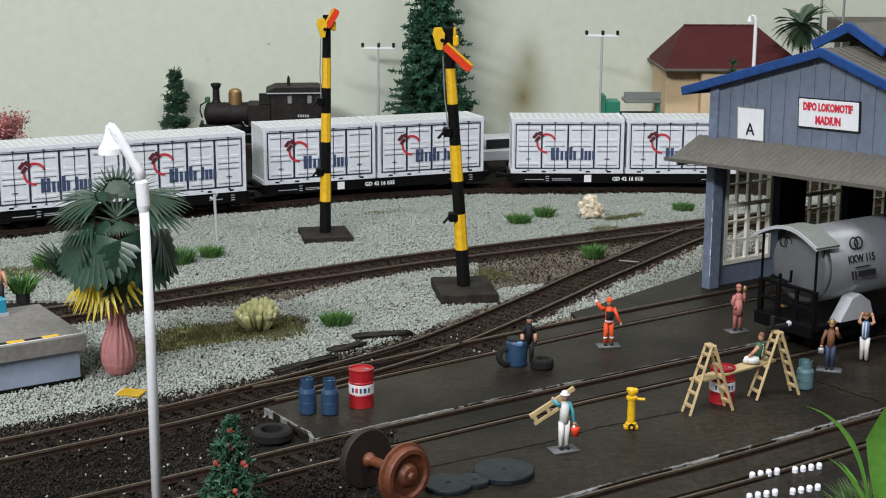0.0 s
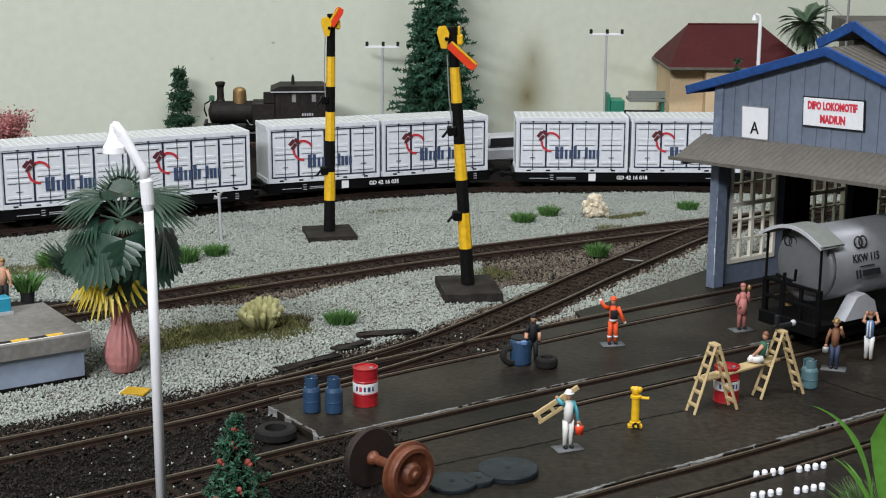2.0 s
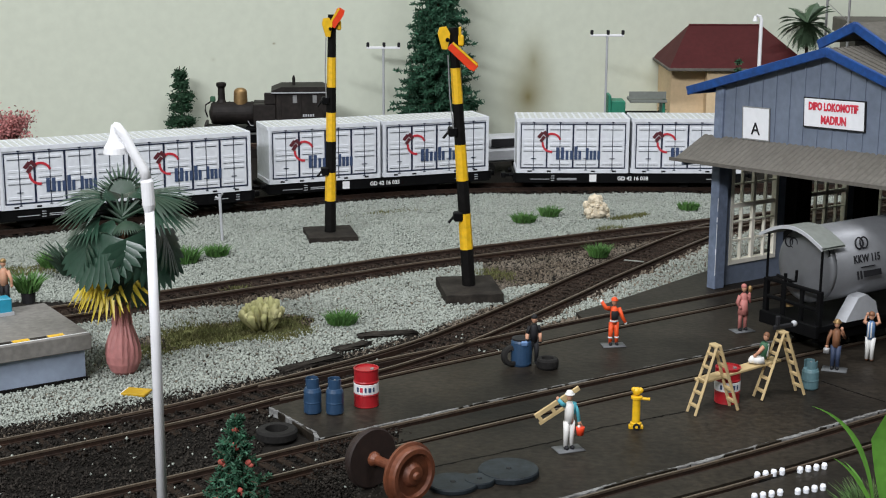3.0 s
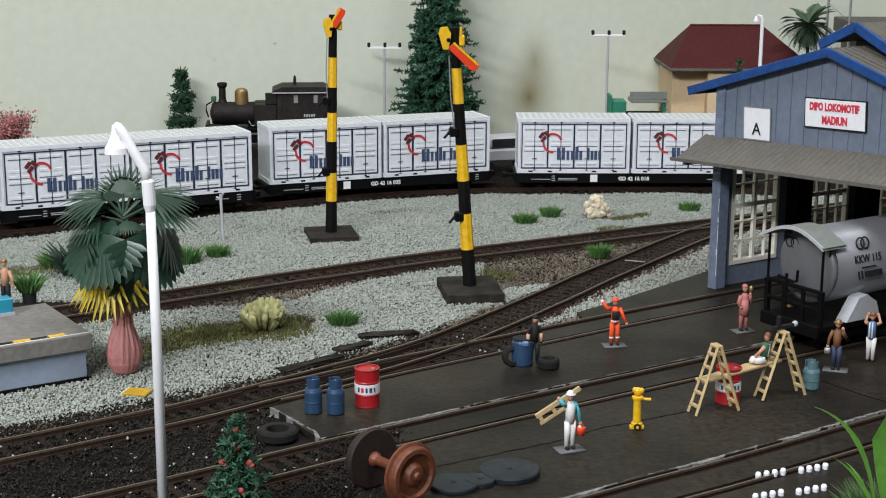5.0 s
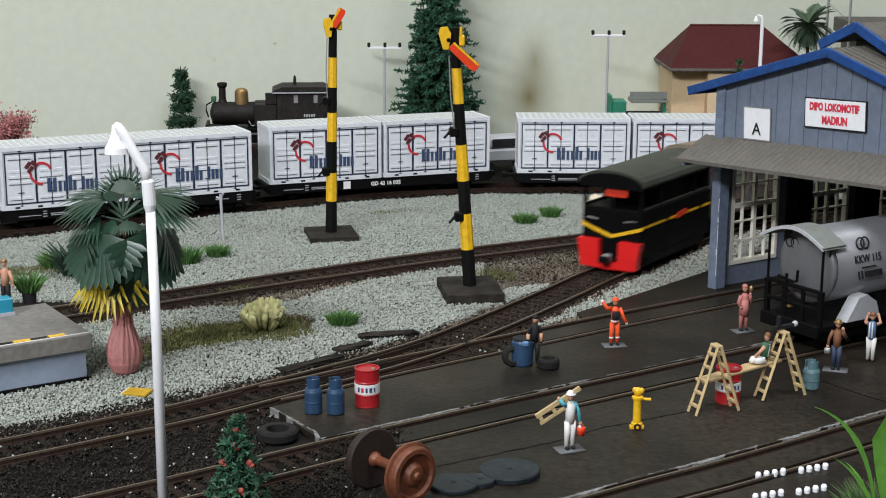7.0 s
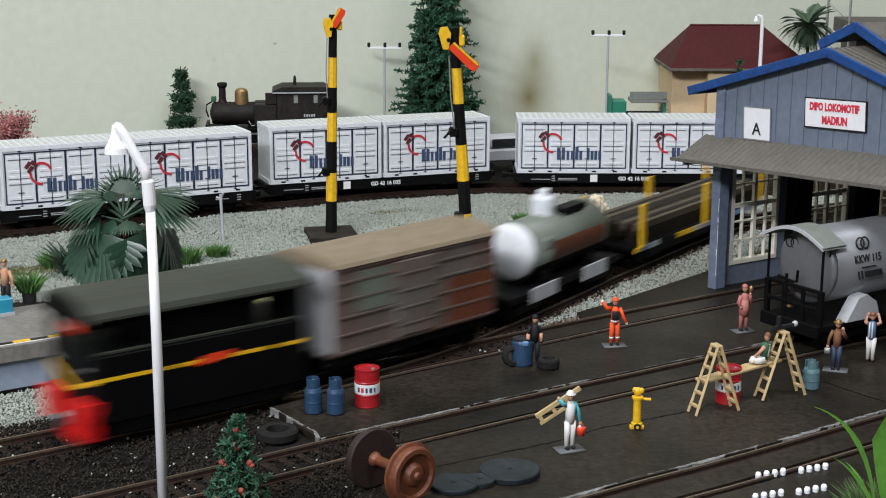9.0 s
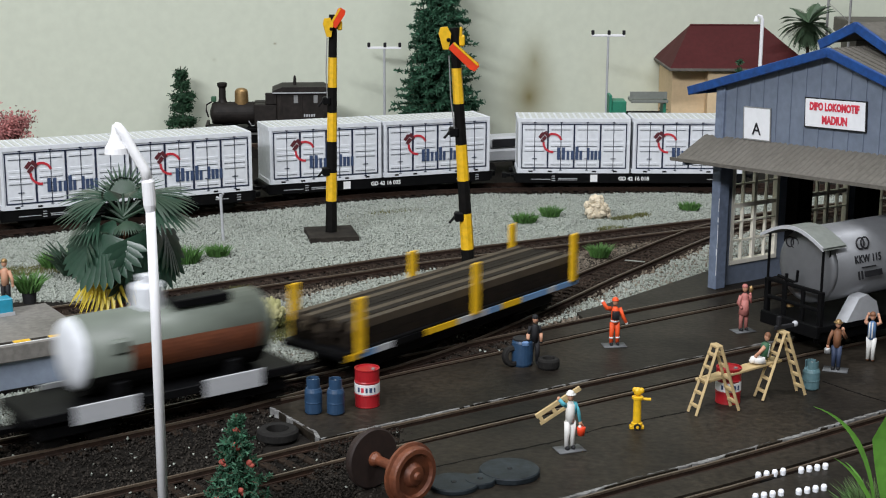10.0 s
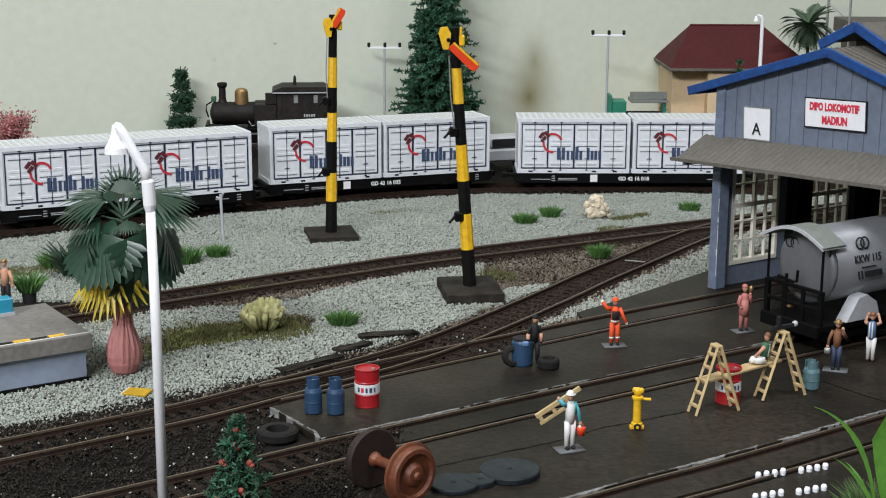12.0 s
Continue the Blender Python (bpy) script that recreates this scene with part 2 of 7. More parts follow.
def raw(name, verts, faces, material, parent=None):
    """A mesh from computed arrays of millimetres."""
    me = bpy.data.meshes.new(name)
    verts, faces = np.asarray(verts, dtype=np.float64) * MM, np.asarray(faces)
    me.vertices.add(len(verts))
    me.vertices.foreach_set("co", verts.ravel())
    k = faces.shape[1]
    me.loops.add(faces.size)
    me.loops.foreach_set("vertex_index", faces.ravel().astype(np.int32))
    me.polygons.add(len(faces))
    me.polygons.foreach_set("loop_start", np.arange(0, faces.size, k, dtype=np.int32))
    me.update(calc_edges=True)
    me.validate()
    me.materials.append(material)
    ob = new(name, me)
    if parent is not None:
        ob.parent = parent
    return ob


def share(ob, name, parent, m):
    o = new(name, ob.data)
    o.parent = parent
    o.matrix_basis = m
    return o


def B():
    return bmesh.new()


def box(bm, x0, x1, y0, y1, z0, z1, bevel=0.0):
    r = bmesh.ops.create_cube(bm, size=1.0)
    for v in r["verts"]:
        v.co = Vector(((x0 + x1) / 2 + v.co.x * (x1 - x0), (y0 + y1) / 2 + v.co.y * (y1 - y0), (z0 + z1) / 2 + v.co.z * (z1 - z0)))
    if bevel:
        edges = {e for v in r["verts"] for e in v.link_edges}
        bmesh.ops.bevel(bm, geom=list(edges), offset=bevel, segments=1, affect="EDGES")
    return bm


def ring(bm, centre, a, b, n):
    return [bm.verts.new(centre + a * math.cos(2 * math.pi * i / n) + b * math.sin(2 * math.pi * i / n)) for i in range(n)]


def tube(bm, pts, radii, n=8, caps=True):
    """A round bar along points, with a radius at each."""
    pts = [Vector(p) for p in pts]
    if not hasattr(radii, "__len__"):
        radii = [radii] * len(pts)
    rings = []
    for i, p in enumerate(pts):
        d = (pts[min(i + 1, len(pts) - 1)] - pts[max(i - 1, 0)]).normalized()
        ref = Vector((0, 0, 1)) if abs(d.z) < 0.9 else Vector((1, 0, 0))
        a = d.cross(ref).normalized()
        b = d.cross(a)
        rings.append(ring(bm, p, a * radii[i], b * radii[i], n))
    for r, s in zip(rings, rings[1:]):
        for i in range(n):
            bm.faces.new((r[i], r[(i + 1) % n], s[(i + 1) % n], s[i]))
    if caps:
        bm.faces.new(rings[0])
        bm.faces.new(rings[-1])
    return bm


def lathe(bm, prof, n=24, cx=0.0, cy=0.0):
    """Turns a profile of (radius, z) round the upright axis."""
    rings = [[bm.verts.new((cx + r * math.cos(2 * math.pi * i / n), cy + r * math.sin(2 * math.pi * i / n), z)) for i in range(n)] for r, z in prof]
    for r, s in zip(rings, rings[1:]):
        for i in range(n):
            bm.faces.new((r[i], r[(i + 1) % n], s[(i + 1) % n], s[i]))
    bm.faces.new(rings[0])
    bm.faces.new(rings[-1])
    return bm


def prism(bm, outline, y0, y1):
    """An outline of (x, z) pushed through from y0 to y1."""
    a = [bm.verts.new((x, y0, z)) for x, z in outline]
    b = [bm.verts.new((x, y1, z)) for x, z in outline]
    bm.faces.new(a)
    bm.faces.new(b)
    for i in range(len(a)):
        j = (i + 1) % len(a)
        bm.faces.new((a[i], a[j], b[j], b[i]))
    return bm


def slab(bm, outline, z0, z1):
    """An outline of (x, y) raised from z0 to z1."""
    a = [bm.verts.new((x, y, z0)) for x, y in outline]
    b = [bm.verts.new((x, y, z1)) for x, y in outline]
    bm.faces.new(a)
    bm.faces.new(b)
    for i in range(len(a)):
        j = (i + 1) % len(a)
        bm.faces.new((a[i], a[j], b[j], b[i]))
    return bm


def ball(bm, x, y, z, rx, ry=None, rz=None, u=10, v=8):
    r = bmesh.ops.create_uvsphere(bm, u_segments=u, v_segments=v, radius=1.0)
    for w in r["verts"]:
        w.co = Vector((x + w.co.x * rx, y + w.co.y * (ry or rx), z + w.co.z * (rz or rx)))
    return bm


def letters(name, text, size, material, m, parent, stretch=1.0, depth=0.08, bold=0.0, label=""):
    """Writing in the built-in font, centred, lying in its own xy plane; turned into a mesh."""
    cu = bpy.data.curves.new(name, "FONT")
    cu.body, cu.size, cu.align_x, cu.align_y, cu.extrude, cu.offset = text, size * MM, "CENTER", "CENTER", depth * MM, bold * MM
    cu.resolution_u = 2
    tmp = new("draft", cu)
    me = bpy.data.meshes.new_from_object(tmp.evaluated_get(bpy.context.evaluated_depsgraph_get()))
    bpy.data.objects.remove(tmp)
    me.materials.clear()
    me.materials.append(material)
    me.transform(Matrix.Diagonal((stretch, 1, 1, 1)))
    ob = new(name, me)
    ob.parent = parent
    ob.matrix_basis = m
    if label:
        ob["label"] = label
    return ob


class Line:
    """A smooth course over the ground through (x, y) points, by its length."""

    def __init__(self, pts, n=16, soft=20):
        c = np.array(pts, float)
        q = np.vstack([2 * c[0] - c[1], c, 2 * c[-1] - c[-2]])
        out = []
        for i in range(1, len(q) - 2):
            a, b, d, e = q[i - 1:i + 3]
            for k in range(n):
                t = k / n
                out.append(0.5 * (2 * b + (d - a) * t + (2 * a - 5 * b + 4 * d - e) * t * t + (3 * b - a - 3 * d + e) * t ** 3))
        s = np.array(out + [c[-1]])
        for _ in range(soft):
            s[1:-1] = 0.25 * s[:-2] + 0.5 * s[1:-1] + 0.25 * s[2:]
        self.p = s
        self.s = np.concatenate([[0], np.cumsum(np.hypot(*np.diff(s, axis=0).T))])
        self.length = self.s[-1]

    def spot(self, q):
        q = np.asarray(q, float)
        return np.stack([np.interp(q, self.s, self.p[:, 0]), np.interp(q, self.s, self.p[:, 1])], -1)

    def way(self, q):
        d = self.spot(np.asarray(q) + 2.0) - self.spot(np.asarray(q) - 2.0)
        return d / np.linalg.norm(d, axis=-1, keepdims=True)

    def beside(self, q, off):
        """off millimetres to the right of the way that grows with x."""
        d = self.way(q)
        return self.spot(q) + np.stack([d[..., 1], -d[..., 0]], -1) * np.asarray(off)[..., None] if np.ndim(off) else self.spot(q) + off * np.stack([d[..., 1], -d[..., 0]], -1)

    def distance(self, pts):
        """The least distance of many points from the course, and whether each lies on its right."""
        best = np.full(len(pts), 1e9)
        side = np.zeros(len(pts))
        qs = np.arange(0, self.length, 4.0)
        sp, wy = self.spot(qs), self.way(qs)
        for k in range(0, len(pts), 4000):
            d = pts[k:k + 4000, None, :] - sp[None]
            r = np.hypot(d[..., 0], d[..., 1])
            i = r.argmin(1)
            j = np.arange(len(i))
            best[k:k + 4000] = np.abs(d[j, i, 0] * wy[i, 1] - d[j, i, 1] * wy[i, 0])
            side[k:k + 4000] = d[j, i, 0] * wy[i, 1] - d[j, i, 1] * wy[i, 0]
        return best, side


def ribbon(bm, line, q0, q1, o0, o1, z0, z1, step=8.0):
    """A bar of rectangular section that follows a course."""
    n = max(2, int((q1 - q0) / step))
    qs = np.linspace(q0, q1, n + 1)
    a, b = line.beside(qs, float(o0)), line.beside(qs, float(o1))
    rows = [[bm.verts.new((p[0], p[1], z)) for p, z in ((a[i], z0), (b[i], z0), (b[i], z1), (a[i], z1))] for i in range(n + 1)]
    for r, s in zip(rows, rows[1:]):
        for i in range(4):
            j = (i + 1) % 4
            bm.faces.new((r[i], r[j], s[j], s[i]))
    bm.faces.new(rows[0])
    bm.faces.new(rows[-1])
    return bm

# ---- courses of the tracks (x, y in millimetres) ----
THROUGH = Line([(-1300, -290), (-900, -40), (-520, 200), (-350, 306), (-250, 374), (-200, 407.5), (-141.5, 447), (-112, 468), (-89, 484.5), (-72, 499), (-42, 527), (-22, 546), (-1, 569.5), (22, 602), (41.6, 632),
                (56, 654.5), (71, 679), (87, 703), (105, 730), (123, 757), (146, 788), (174, 815), (215, 843), (270, 870), (400, 915), (700, 960), (1300, 980), (1470, 984)], n=40, soft=60)
START = float(THROUGH.s[np.hypot(*(THROUGH.p - np.array((-520, 200))).T).argmin()])   # where the train's distances count from
MAIN = Line([(-420, 440), (-300, 520), (-200, 590), (-118, 645), (-75.5, 675), (-50, 691), (-23.4, 709.5), (4.5, 726), (33.6, 742), (80, 768), (110, 785), (146, 804), (176, 820), (215, 843)])
YARD_1 = Line([(-72, 499), (-50, 513.5), (-22, 535.5), (10, 558.5), (44, 583), (69, 601), (96, 619.5), (123.5, 638), (180, 676), (300, 757), (420, 838)])
YARD_2 = Line([(-330, 240), (-200, 333), (-94, 406), (-61, 429), (-40, 444.6), (-15, 462), (3.4, 474.5), (23, 488), (33, 494.5), (54.5, 509), (77, 523.5), (92, 533.5), (150, 571), (300, 668), (420, 745)])
YARD_3 = Line([(-100, 300), (0, 370), (62, 413), (81, 425), (99, 437), (118, 450), (200, 507), (350, 610), (450, 680)])
REAR = Line([(-520, 620), (-420, 680), (-300, 749), (-179, 818.5), (-110, 862), (-39.3, 899), (35, 916), (116.4, 921), (200, 919), (300, 908), (500, 880)])
BACK = Line([(-520, 975), (-300, 1026), (-150, 1052), (0, 1066), (300, 1100), (500, 1120)])

# ---- room ----
# the seen wall, an unseen shell added to close the room, and the scenic board
ROOM_X, ROOM_Y, ROOM_Z = (-1600, 2000), (-1500, 1330), (-900, 1450)


def shell(name, label, x0, x1, y0, y1, z0, z1, m=M_ROOM):
    return tagged(part(name, box(B(), x0, x1, y0, y1, z0, z1), m), label, "wall", kind="structure")


wall_north = tagged(part("wall_north", slab(B(), [(-1700, 715), (2100, 1665), (2100, 1800), (-1700, 815)], -900, 1450), M_WALL), "pale grey-green painted room wall with faint brown patches", "wall", kind="structure")
shell("wall_south", "plain room wall, out of view", ROOM_X[0], ROOM_X[1], -1600, -1500, -900, 1450)
shell("wall_west", "plain room wall, out of view", -1700, -1600, -1600, 1800, -900, 1450)
shell("wall_east", "plain room wall, out of view", 2000, 2100, -1600, 1800, -900, 1450)
tagged(shell("floor", "plain grey room floor under the table, out of view", -1700, 2100, -1600, 1800, -1000, -900), category="floor")
tagged(shell("ceiling", "plain grey room ceiling, out of view", -1700, 2100, -1600, 1800, 1450, 1550), category="ceiling")

ground = tagged(part("ground", slab(B(), [(-1500, -500), (-620, -500), (-620, 120), (1600, 120), (1600, 1538), (-1500, 763)], -40, -3.2), M_EARTH), "dark brown scenic ground of the layout board", "ground", kind="structure")


def y_on(line, off, xs):
    qs = np.linspace(0, line.length, 900)
    p = line.beside(qs, float(off))
    return np.interp(xs, p[:, 0], p[:, 1])


def between(bm, la, oa, lb, ob_, x0, x1, z0, z1, n=30):
    """A slab between two courses."""
    xs = np.linspace(x0, x1, n)
    ya, yb = y_on(la, oa, xs), y_on(lb, ob_, xs)
    return slab(bm, list(zip(xs, ya)) + list(zip(xs[::-1], yb[::-1])), z0, z1)


pavement = tagged(part("pavement", between(B(), YARD_1, 11.0, YARD_2, -11.5, -40, 400, -3.3, -0.5), M_ASPHALT), "dark oil-stained asphalt yard slab between tracks", "pavement", kind="structure")
bm = B()
slab(bm, [(-59.7, 490.6), (-40, float(y_on(YARD_1, 11.0, -40))), (-40, float(y_on(YARD_2, -11.5, -40)))], -3.3, -0.5)
tagged(part("pavement_corner", bm, M_ASPHALT), "cut corner of the dark asphalt slab", "pavement", kind="structure")
tagged(part("pavement_front", between(B(), YARD_2, 11.0, YARD_3, -11.5, -25, 400, -3.3, -0.5), M_ASPHALT), "dark worn asphalt slab with grey discs", "pavement", kind="structure")
bm = B()
slab(bm, [(58, 617), (80, 640), (128, 694), (165, 740), (400, 898), (400, float(y_on(YARD_1, -11.0, 400)))] + [(x, float(y_on(YARD_1, -11.0, x))) for x in range(380, 59, -20)], -3.3, -0.6)
tagged(part("pavement_shed", bm, M_ASPHALT), "dark asphalt apron round the engine shed", "pavement", kind="structure")
bm = B()
between(bm, YARD_3, 11.0, YARD_3, 60, 30, 400, -3.3, -0.6)
tagged(part("pavement_near", bm, M_ASPHALT), "dark asphalt strip beside the near track", "pavement", kind="structure")
for nm, line, x0, x1 in (("infill_1", YARD_1, 30, 400), ("infill_2", YARD_2, -14, 400), ("infill_3", YARD_3, 0, 400)):
    tagged(part("pavement_" + nm, between(B(), line, -5.5, line, 5.5, x0, x1, -3.3, -0.7), M_ASPHALT), "dark asphalt filling between the rails", "pavement", kind="structure")


def rough_edge(name, pts, width, label):
    """A crumbling pale edge along a slab."""
    rng = random.Random(len(pts))
    bm = B()
    pts = [Vector((x, y, 0)) for x, y in pts]
    w0 = width * 0.5
    for a, b in zip(pts, pts[1:]):
        n = max(1, int((b - a).length / 1.6))
        d = (b - a) / n
        side = Vector((d.y, -d.x, 0)).normalized()
        for i in range(n):
            c = a + d * i
            w1 = min(width, max(0.06, w0 + rng.uniform(-0.5, 0.5) * width))
            if rng.random() > 0.1:
                s0 = side * rng.uniform(-0.12, 0.12)
                f = [c + s0, c + d * 1.01, c + d * 1.01 + side * w1, c + side * w0]
                slab(bm, [(p.x, p.y) for p in f], -3.0, rng.uniform(-0.5, -0.2))
            w0 = w1
    return tagged(part(name, bm, M_EDGE), label, "kerb", kind="structure")


xs = np.linspace(-40, 260, 60)
rough_edge("trim_yard", [(-59.7, 490.6), (-41.5, 465)] + list(zip(xs, y_on(YARD_2, -12.0, xs))), 1.3, "crumbling chalky edge of the yard slab")
xs = np.linspace(0, 260, 60)
rough_edge("trim_front", list(zip(xs, y_on(YARD_3, -12.4, xs))), 1.8, "crumbling chalky edge beside the near track")

# ---- tracks ----
SLEEPER = None


def track(line, q0, q1, label, sleepers="stuff", gauge=16.5, ties=True, q_parts=None, head=M_RAILTOP):
    global SLEEPER
    t = tagged(new("track"), label, "railway track", kind="structure")
    for sgn in (-1, 1):
        c = sgn * (gauge / 2 + 0.55)
        rail = part("rail", ribbon(ribbon(B(), line, q0, q1, c - 1.1, c + 1.1, -2.4, -1.9), line, q0, q1, c - 0.3, c + 0.3, -1.9, -0.7), M_RAIL, t)
        part("rail_head", ribbon(B(), line, q0, q1, c - 0.42, c + 0.42, -0.7, 0.0), head, rail, "worn rail head")
    if not ties:
        return t
    if SLEEPER is None:
        SLEEPER = part("sleeper", box(B(), -1.35, 1.35, -14.5, 14.5, -3.3, -2.15, 0.2), M_SLEEPER, t)
        first = True
    else:
        first = False
    qs = np.arange(q0 + 3, q1, 6.6)
    ps, ws = line.spot(qs), line.way(qs)
    rest = B()
    for q, p, w in zip(qs, ps, ws):
        turn = math.degrees(math.atan2(w[1], w[0]))
        if q_parts and q_parts[0] < q < q_parts[1]:
            if first:
                SLEEPER.matrix_basis, first = at(p[0], p[1], 0, turn), False
            else:
                share(SLEEPER, "sleeper", t, at(p[0], p[1], 0, turn))
        else:
            k = len(rest.verts)
            box(rest, -1.35, 1.35, -14.5, 14.5, -3.3, -2.15)
            rest.verts.ensure_lookup_table()
            bmesh.ops.transform(rest, matrix=Matrix.Translation((p[0], p[1], 0)) @ Matrix.Rotation(radians(turn), 4, "Z"), verts=rest.verts[k:])
    if len(rest.verts):
        tagged(part("sleepers", rest, M_SLEEPER, t), kind="stuff")
    else:
        rest.free()
    return t


track(THROUGH, 20, THROUGH.length - 4, "weathered single track that curves through the yard", q_parts=(START + 330, START + 980))
track(MAIN, 20, MAIN.length - 2, "brown weathered track on pale ballast", q_parts=(200, 700))
track(YARD_1, 12, YARD_1.length, "yard track sunk in asphalt, leading into the shed", q_parts=(12, 110))
track(YARD_2, 20, YARD_2.length, "yard track sunk in asphalt and earth", q_parts=(200, 390))
track(YARD_3, 20, YARD_3.length, "near yard track sunk in asphalt", q_parts=(20, 60))
track(REAR, 20, REAR.length, "rear track under the container train", head=M_RAIL)
back_track = track(BACK, 60, BACK.length, "raised back track along the wall")
back_track.matrix_basis = at(0, 0, 6.0)
tagged(part("embankment", ribbon(B(), BACK, 60, BACK.length, -17, 17, -3.3, 2.75), M_EARTH), "low dark embankment under the back track", "embankment", kind="structure")

# check rails and blades of the turnout
turnout = tagged(new("turnout"), "check rails and point blades of the yard turnout", "railway points", kind="structure")
for line, q0, q1, off in ((THROUGH, START + 505, START + 560, 5.9), (THROUGH, START + 590, START + 640, -5.9), (YARD_1, 30, 78, -5.9), (YARD_1, 60, 112, 5.9), (THROUGH, START + 500, START + 548, -5.9)):
    part("check_rail", ribbon(B(), line, q0, q1, off - 0.4, off + 0.4, -2.2, -0.3), M_RAIL, turnout)
# long dark joints in the front slabs
for pts, wd in (([(-2.0, 434.6), (37.2, 457.2), (53.4, 470.4), (84.6, 487.4)], 0.45), ([(140.5, 522.3), (148.6, 509.9), (157.2, 498.7)], 0.7)):
    bm = B()
    rng = random.Random(len(pts))
    xs = np.linspace(pts[0][0], pts[-1][0], 60)
    ys = np.interp(xs, [p[0] for p in pts], [p[1] for p in pts]) + np.array([rng.uniform(-0.35, 0.35) for _ in xs])
    ww = [wd * rng.uniform(0.3, 1.3) for _ in xs]
    slab(bm, [(x, y + w) for x, y, w in zip(xs, ys, ww)] + [(x, y - w) for x, y, w in list(zip(xs, ys, ww))[::-1]], -0.6, -0.42)
    tagged(part("slab_joint", bm, M_BLACKMATT), "dark tar-filled joint in the asphalt", "joint", kind="structure")

# ---- container wagons ----


CL, CH, CW = 69.4, 34.3, 28.0


def container(parent_group, x, y, z, rz):
    """A twenty-foot side-door container; its long side looks along -y."""
    t = thing("container", "white side-door shipping container with navy frame and red ring mark", "container", x, y, z, rz, "containers on the rear train")
    hw, hl = CW / 2, CL / 2
    bm = box(B(), -hl + 0.3, hl - 0.3, -hw + 0.5, hw - 0.5, 0.6, CH - 0.25)
    body = part("body", bm, M_WHITE, t)
    bm = B()
    for i in range(17):   # corrugated roof
        x0 = -hl + 1.0 + i * (CL - 2.0) / 17
        box(bm, x0, x0 + (CL - 2.0) / 17 * 0.62, -hw + 1.2, hw - 1.2, CH - 0.6, CH)
    part("roof_ribs", bm, M_ROOFWHITE, t)
    bm = B()
    for sx in (-1, 1):
        for sy in (-1, 1):
            box(bm, sx * hl - (1.6 if sx > 0 else 0), sx * hl + (0 if sx > 0 else 1.6), sy * hw - (1.6 if sy > 0 else 0), sy * hw + (0 if sy > 0 else 1.6), 0, CH, 0.15)
    for z0, z1 in ((0, 2.4), (CH - 2.6, CH - 0.1)):
        box(bm, -hl + 1.6, hl - 1.6, -hw + 0.05, -hw + 1.0, z0, z1, 0.1)
        box(bm, -hl + 1.6, hl - 1.6, hw - 1.0, hw - 0.05, z0, z1, 0.1)
        for s in (-1, 1):
            box(bm, s * hl - 0.5, s * hl + 0.5 * 0 + (0.45 if s < 0 else 0), -hw + 1.6, hw - 1.6, z0, z1)
    part("corner_frame", bm, M_WHITE, t)
    f = -hw - 0.02
    lo, hi, lf, rt = 3.0, CH - 3.4, -hl + 2.2, hl - 2.2
    bm = B()
    w = 0.55
    for x0, x1, z0, z1 in ((lf, rt, lo, lo + w), (lf, rt, hi - w, hi), (lf, lf + w, lo, hi), (rt - w, rt, lo, hi)):
        box(bm, x0, x1, f, f + 0.7, z0, z1)
    for k in (1, 2, 3):
        xk = lf + (rt - lf) * k / 4
        box(bm, xk - 0.45, xk + 0.45, f, f + 0.7, lo, hi)
    part("door_outline", bm, M_NAVY, t, "navy painted door outline")
    for k in range(4):
        x0 = lf + (rt - lf) * k / 4 + 0.7
        x1 = lf + (rt - lf) * (k + 1) / 4 - 0.7
        bm = box(B(), x0, x1, f + 0.32, f + 0.8, lo + 0.7, hi - 0.7)
        for zz in (lo + 2.4, lo + 11, lo + 14, lo + 17, hi - 3.6):
            box(bm, x0 + 1.3, x1 - 1.3, f + 0.1, f + 0.4, zz, zz + 1.5, 0.1)
        door = part("door", bm, M_WHITE, t)
        bm = B()
        xm = (x0 + x1) / 2
        tube(bm, [(xm, f + 0.05, lo - 0.9), (xm, f + 0.05, hi + 1.0)], 0.22, 5)
        for zz in (lo - 1.0, hi + 0.8):
            box(bm, xm - 0.8, xm + 0.8, f - 0.15, f + 0.3, zz - 0.2, zz + 0.3)
        box(bm, xm - 1.6, xm + 1.6, f - 0.1, f + 0.2, lo + 6.0, lo + 6.35)
        for zz in (lo + 2.2, lo + 10.6, lo + 13.8, hi - 3.9):
            box(bm, x0 + 1.3, x1 - 1.3, f + 0.08, f + 0.35, zz, zz + 0.16)
        part("locking_bar", bm, M_NAVY, door, "thin dark locking bar")
    bm = B()
    for a0, a1, b in ((20, 125, bm), (175, 275, bm)):
        prev = None
        for i in range(9):
            a = radians(a0 + (a1 - a0) * i / 8)
            ra, rb = 5.0, 6.3
            cx, cz = lf + 19.2, lo + 16.0
            cur = [b.verts.new((cx + r * math.cos(a), y0, cz + r * math.sin(a))) for r, y0 in ((ra, f - 0.06), (rb, f - 0.06), (rb, f + 0.3), (ra, f + 0.3))]
            if prev:
                for j in range(4):
                    b.faces.new((prev[j], prev[(j + 1) % 4], cur[(j + 1) % 4], cur[j]))
            prev = cur
    part("ring_mark", bm, M_LOGORED, t, "red broken ring print")
    for cx, cz, ang in ((lf + 13.6, lo + 18.4, 40), (lf + 15.6, lo + 21.4, -40), (lf + 12.3, lo + 20.8, 40)):
        bm = box(B(), -1.0, 1.0, f - 0.08, f + 0.3, -2.1, 2.1)
        bmesh.ops.transform(bm, matrix=Matrix.Translation((cx, 0, cz)) @ Matrix.Rotation(radians(ang), 4, "Y"), verts=bm.verts[:])
        part("ring_block", bm, M_LOGODARK, t, "maroon block of the ring print")
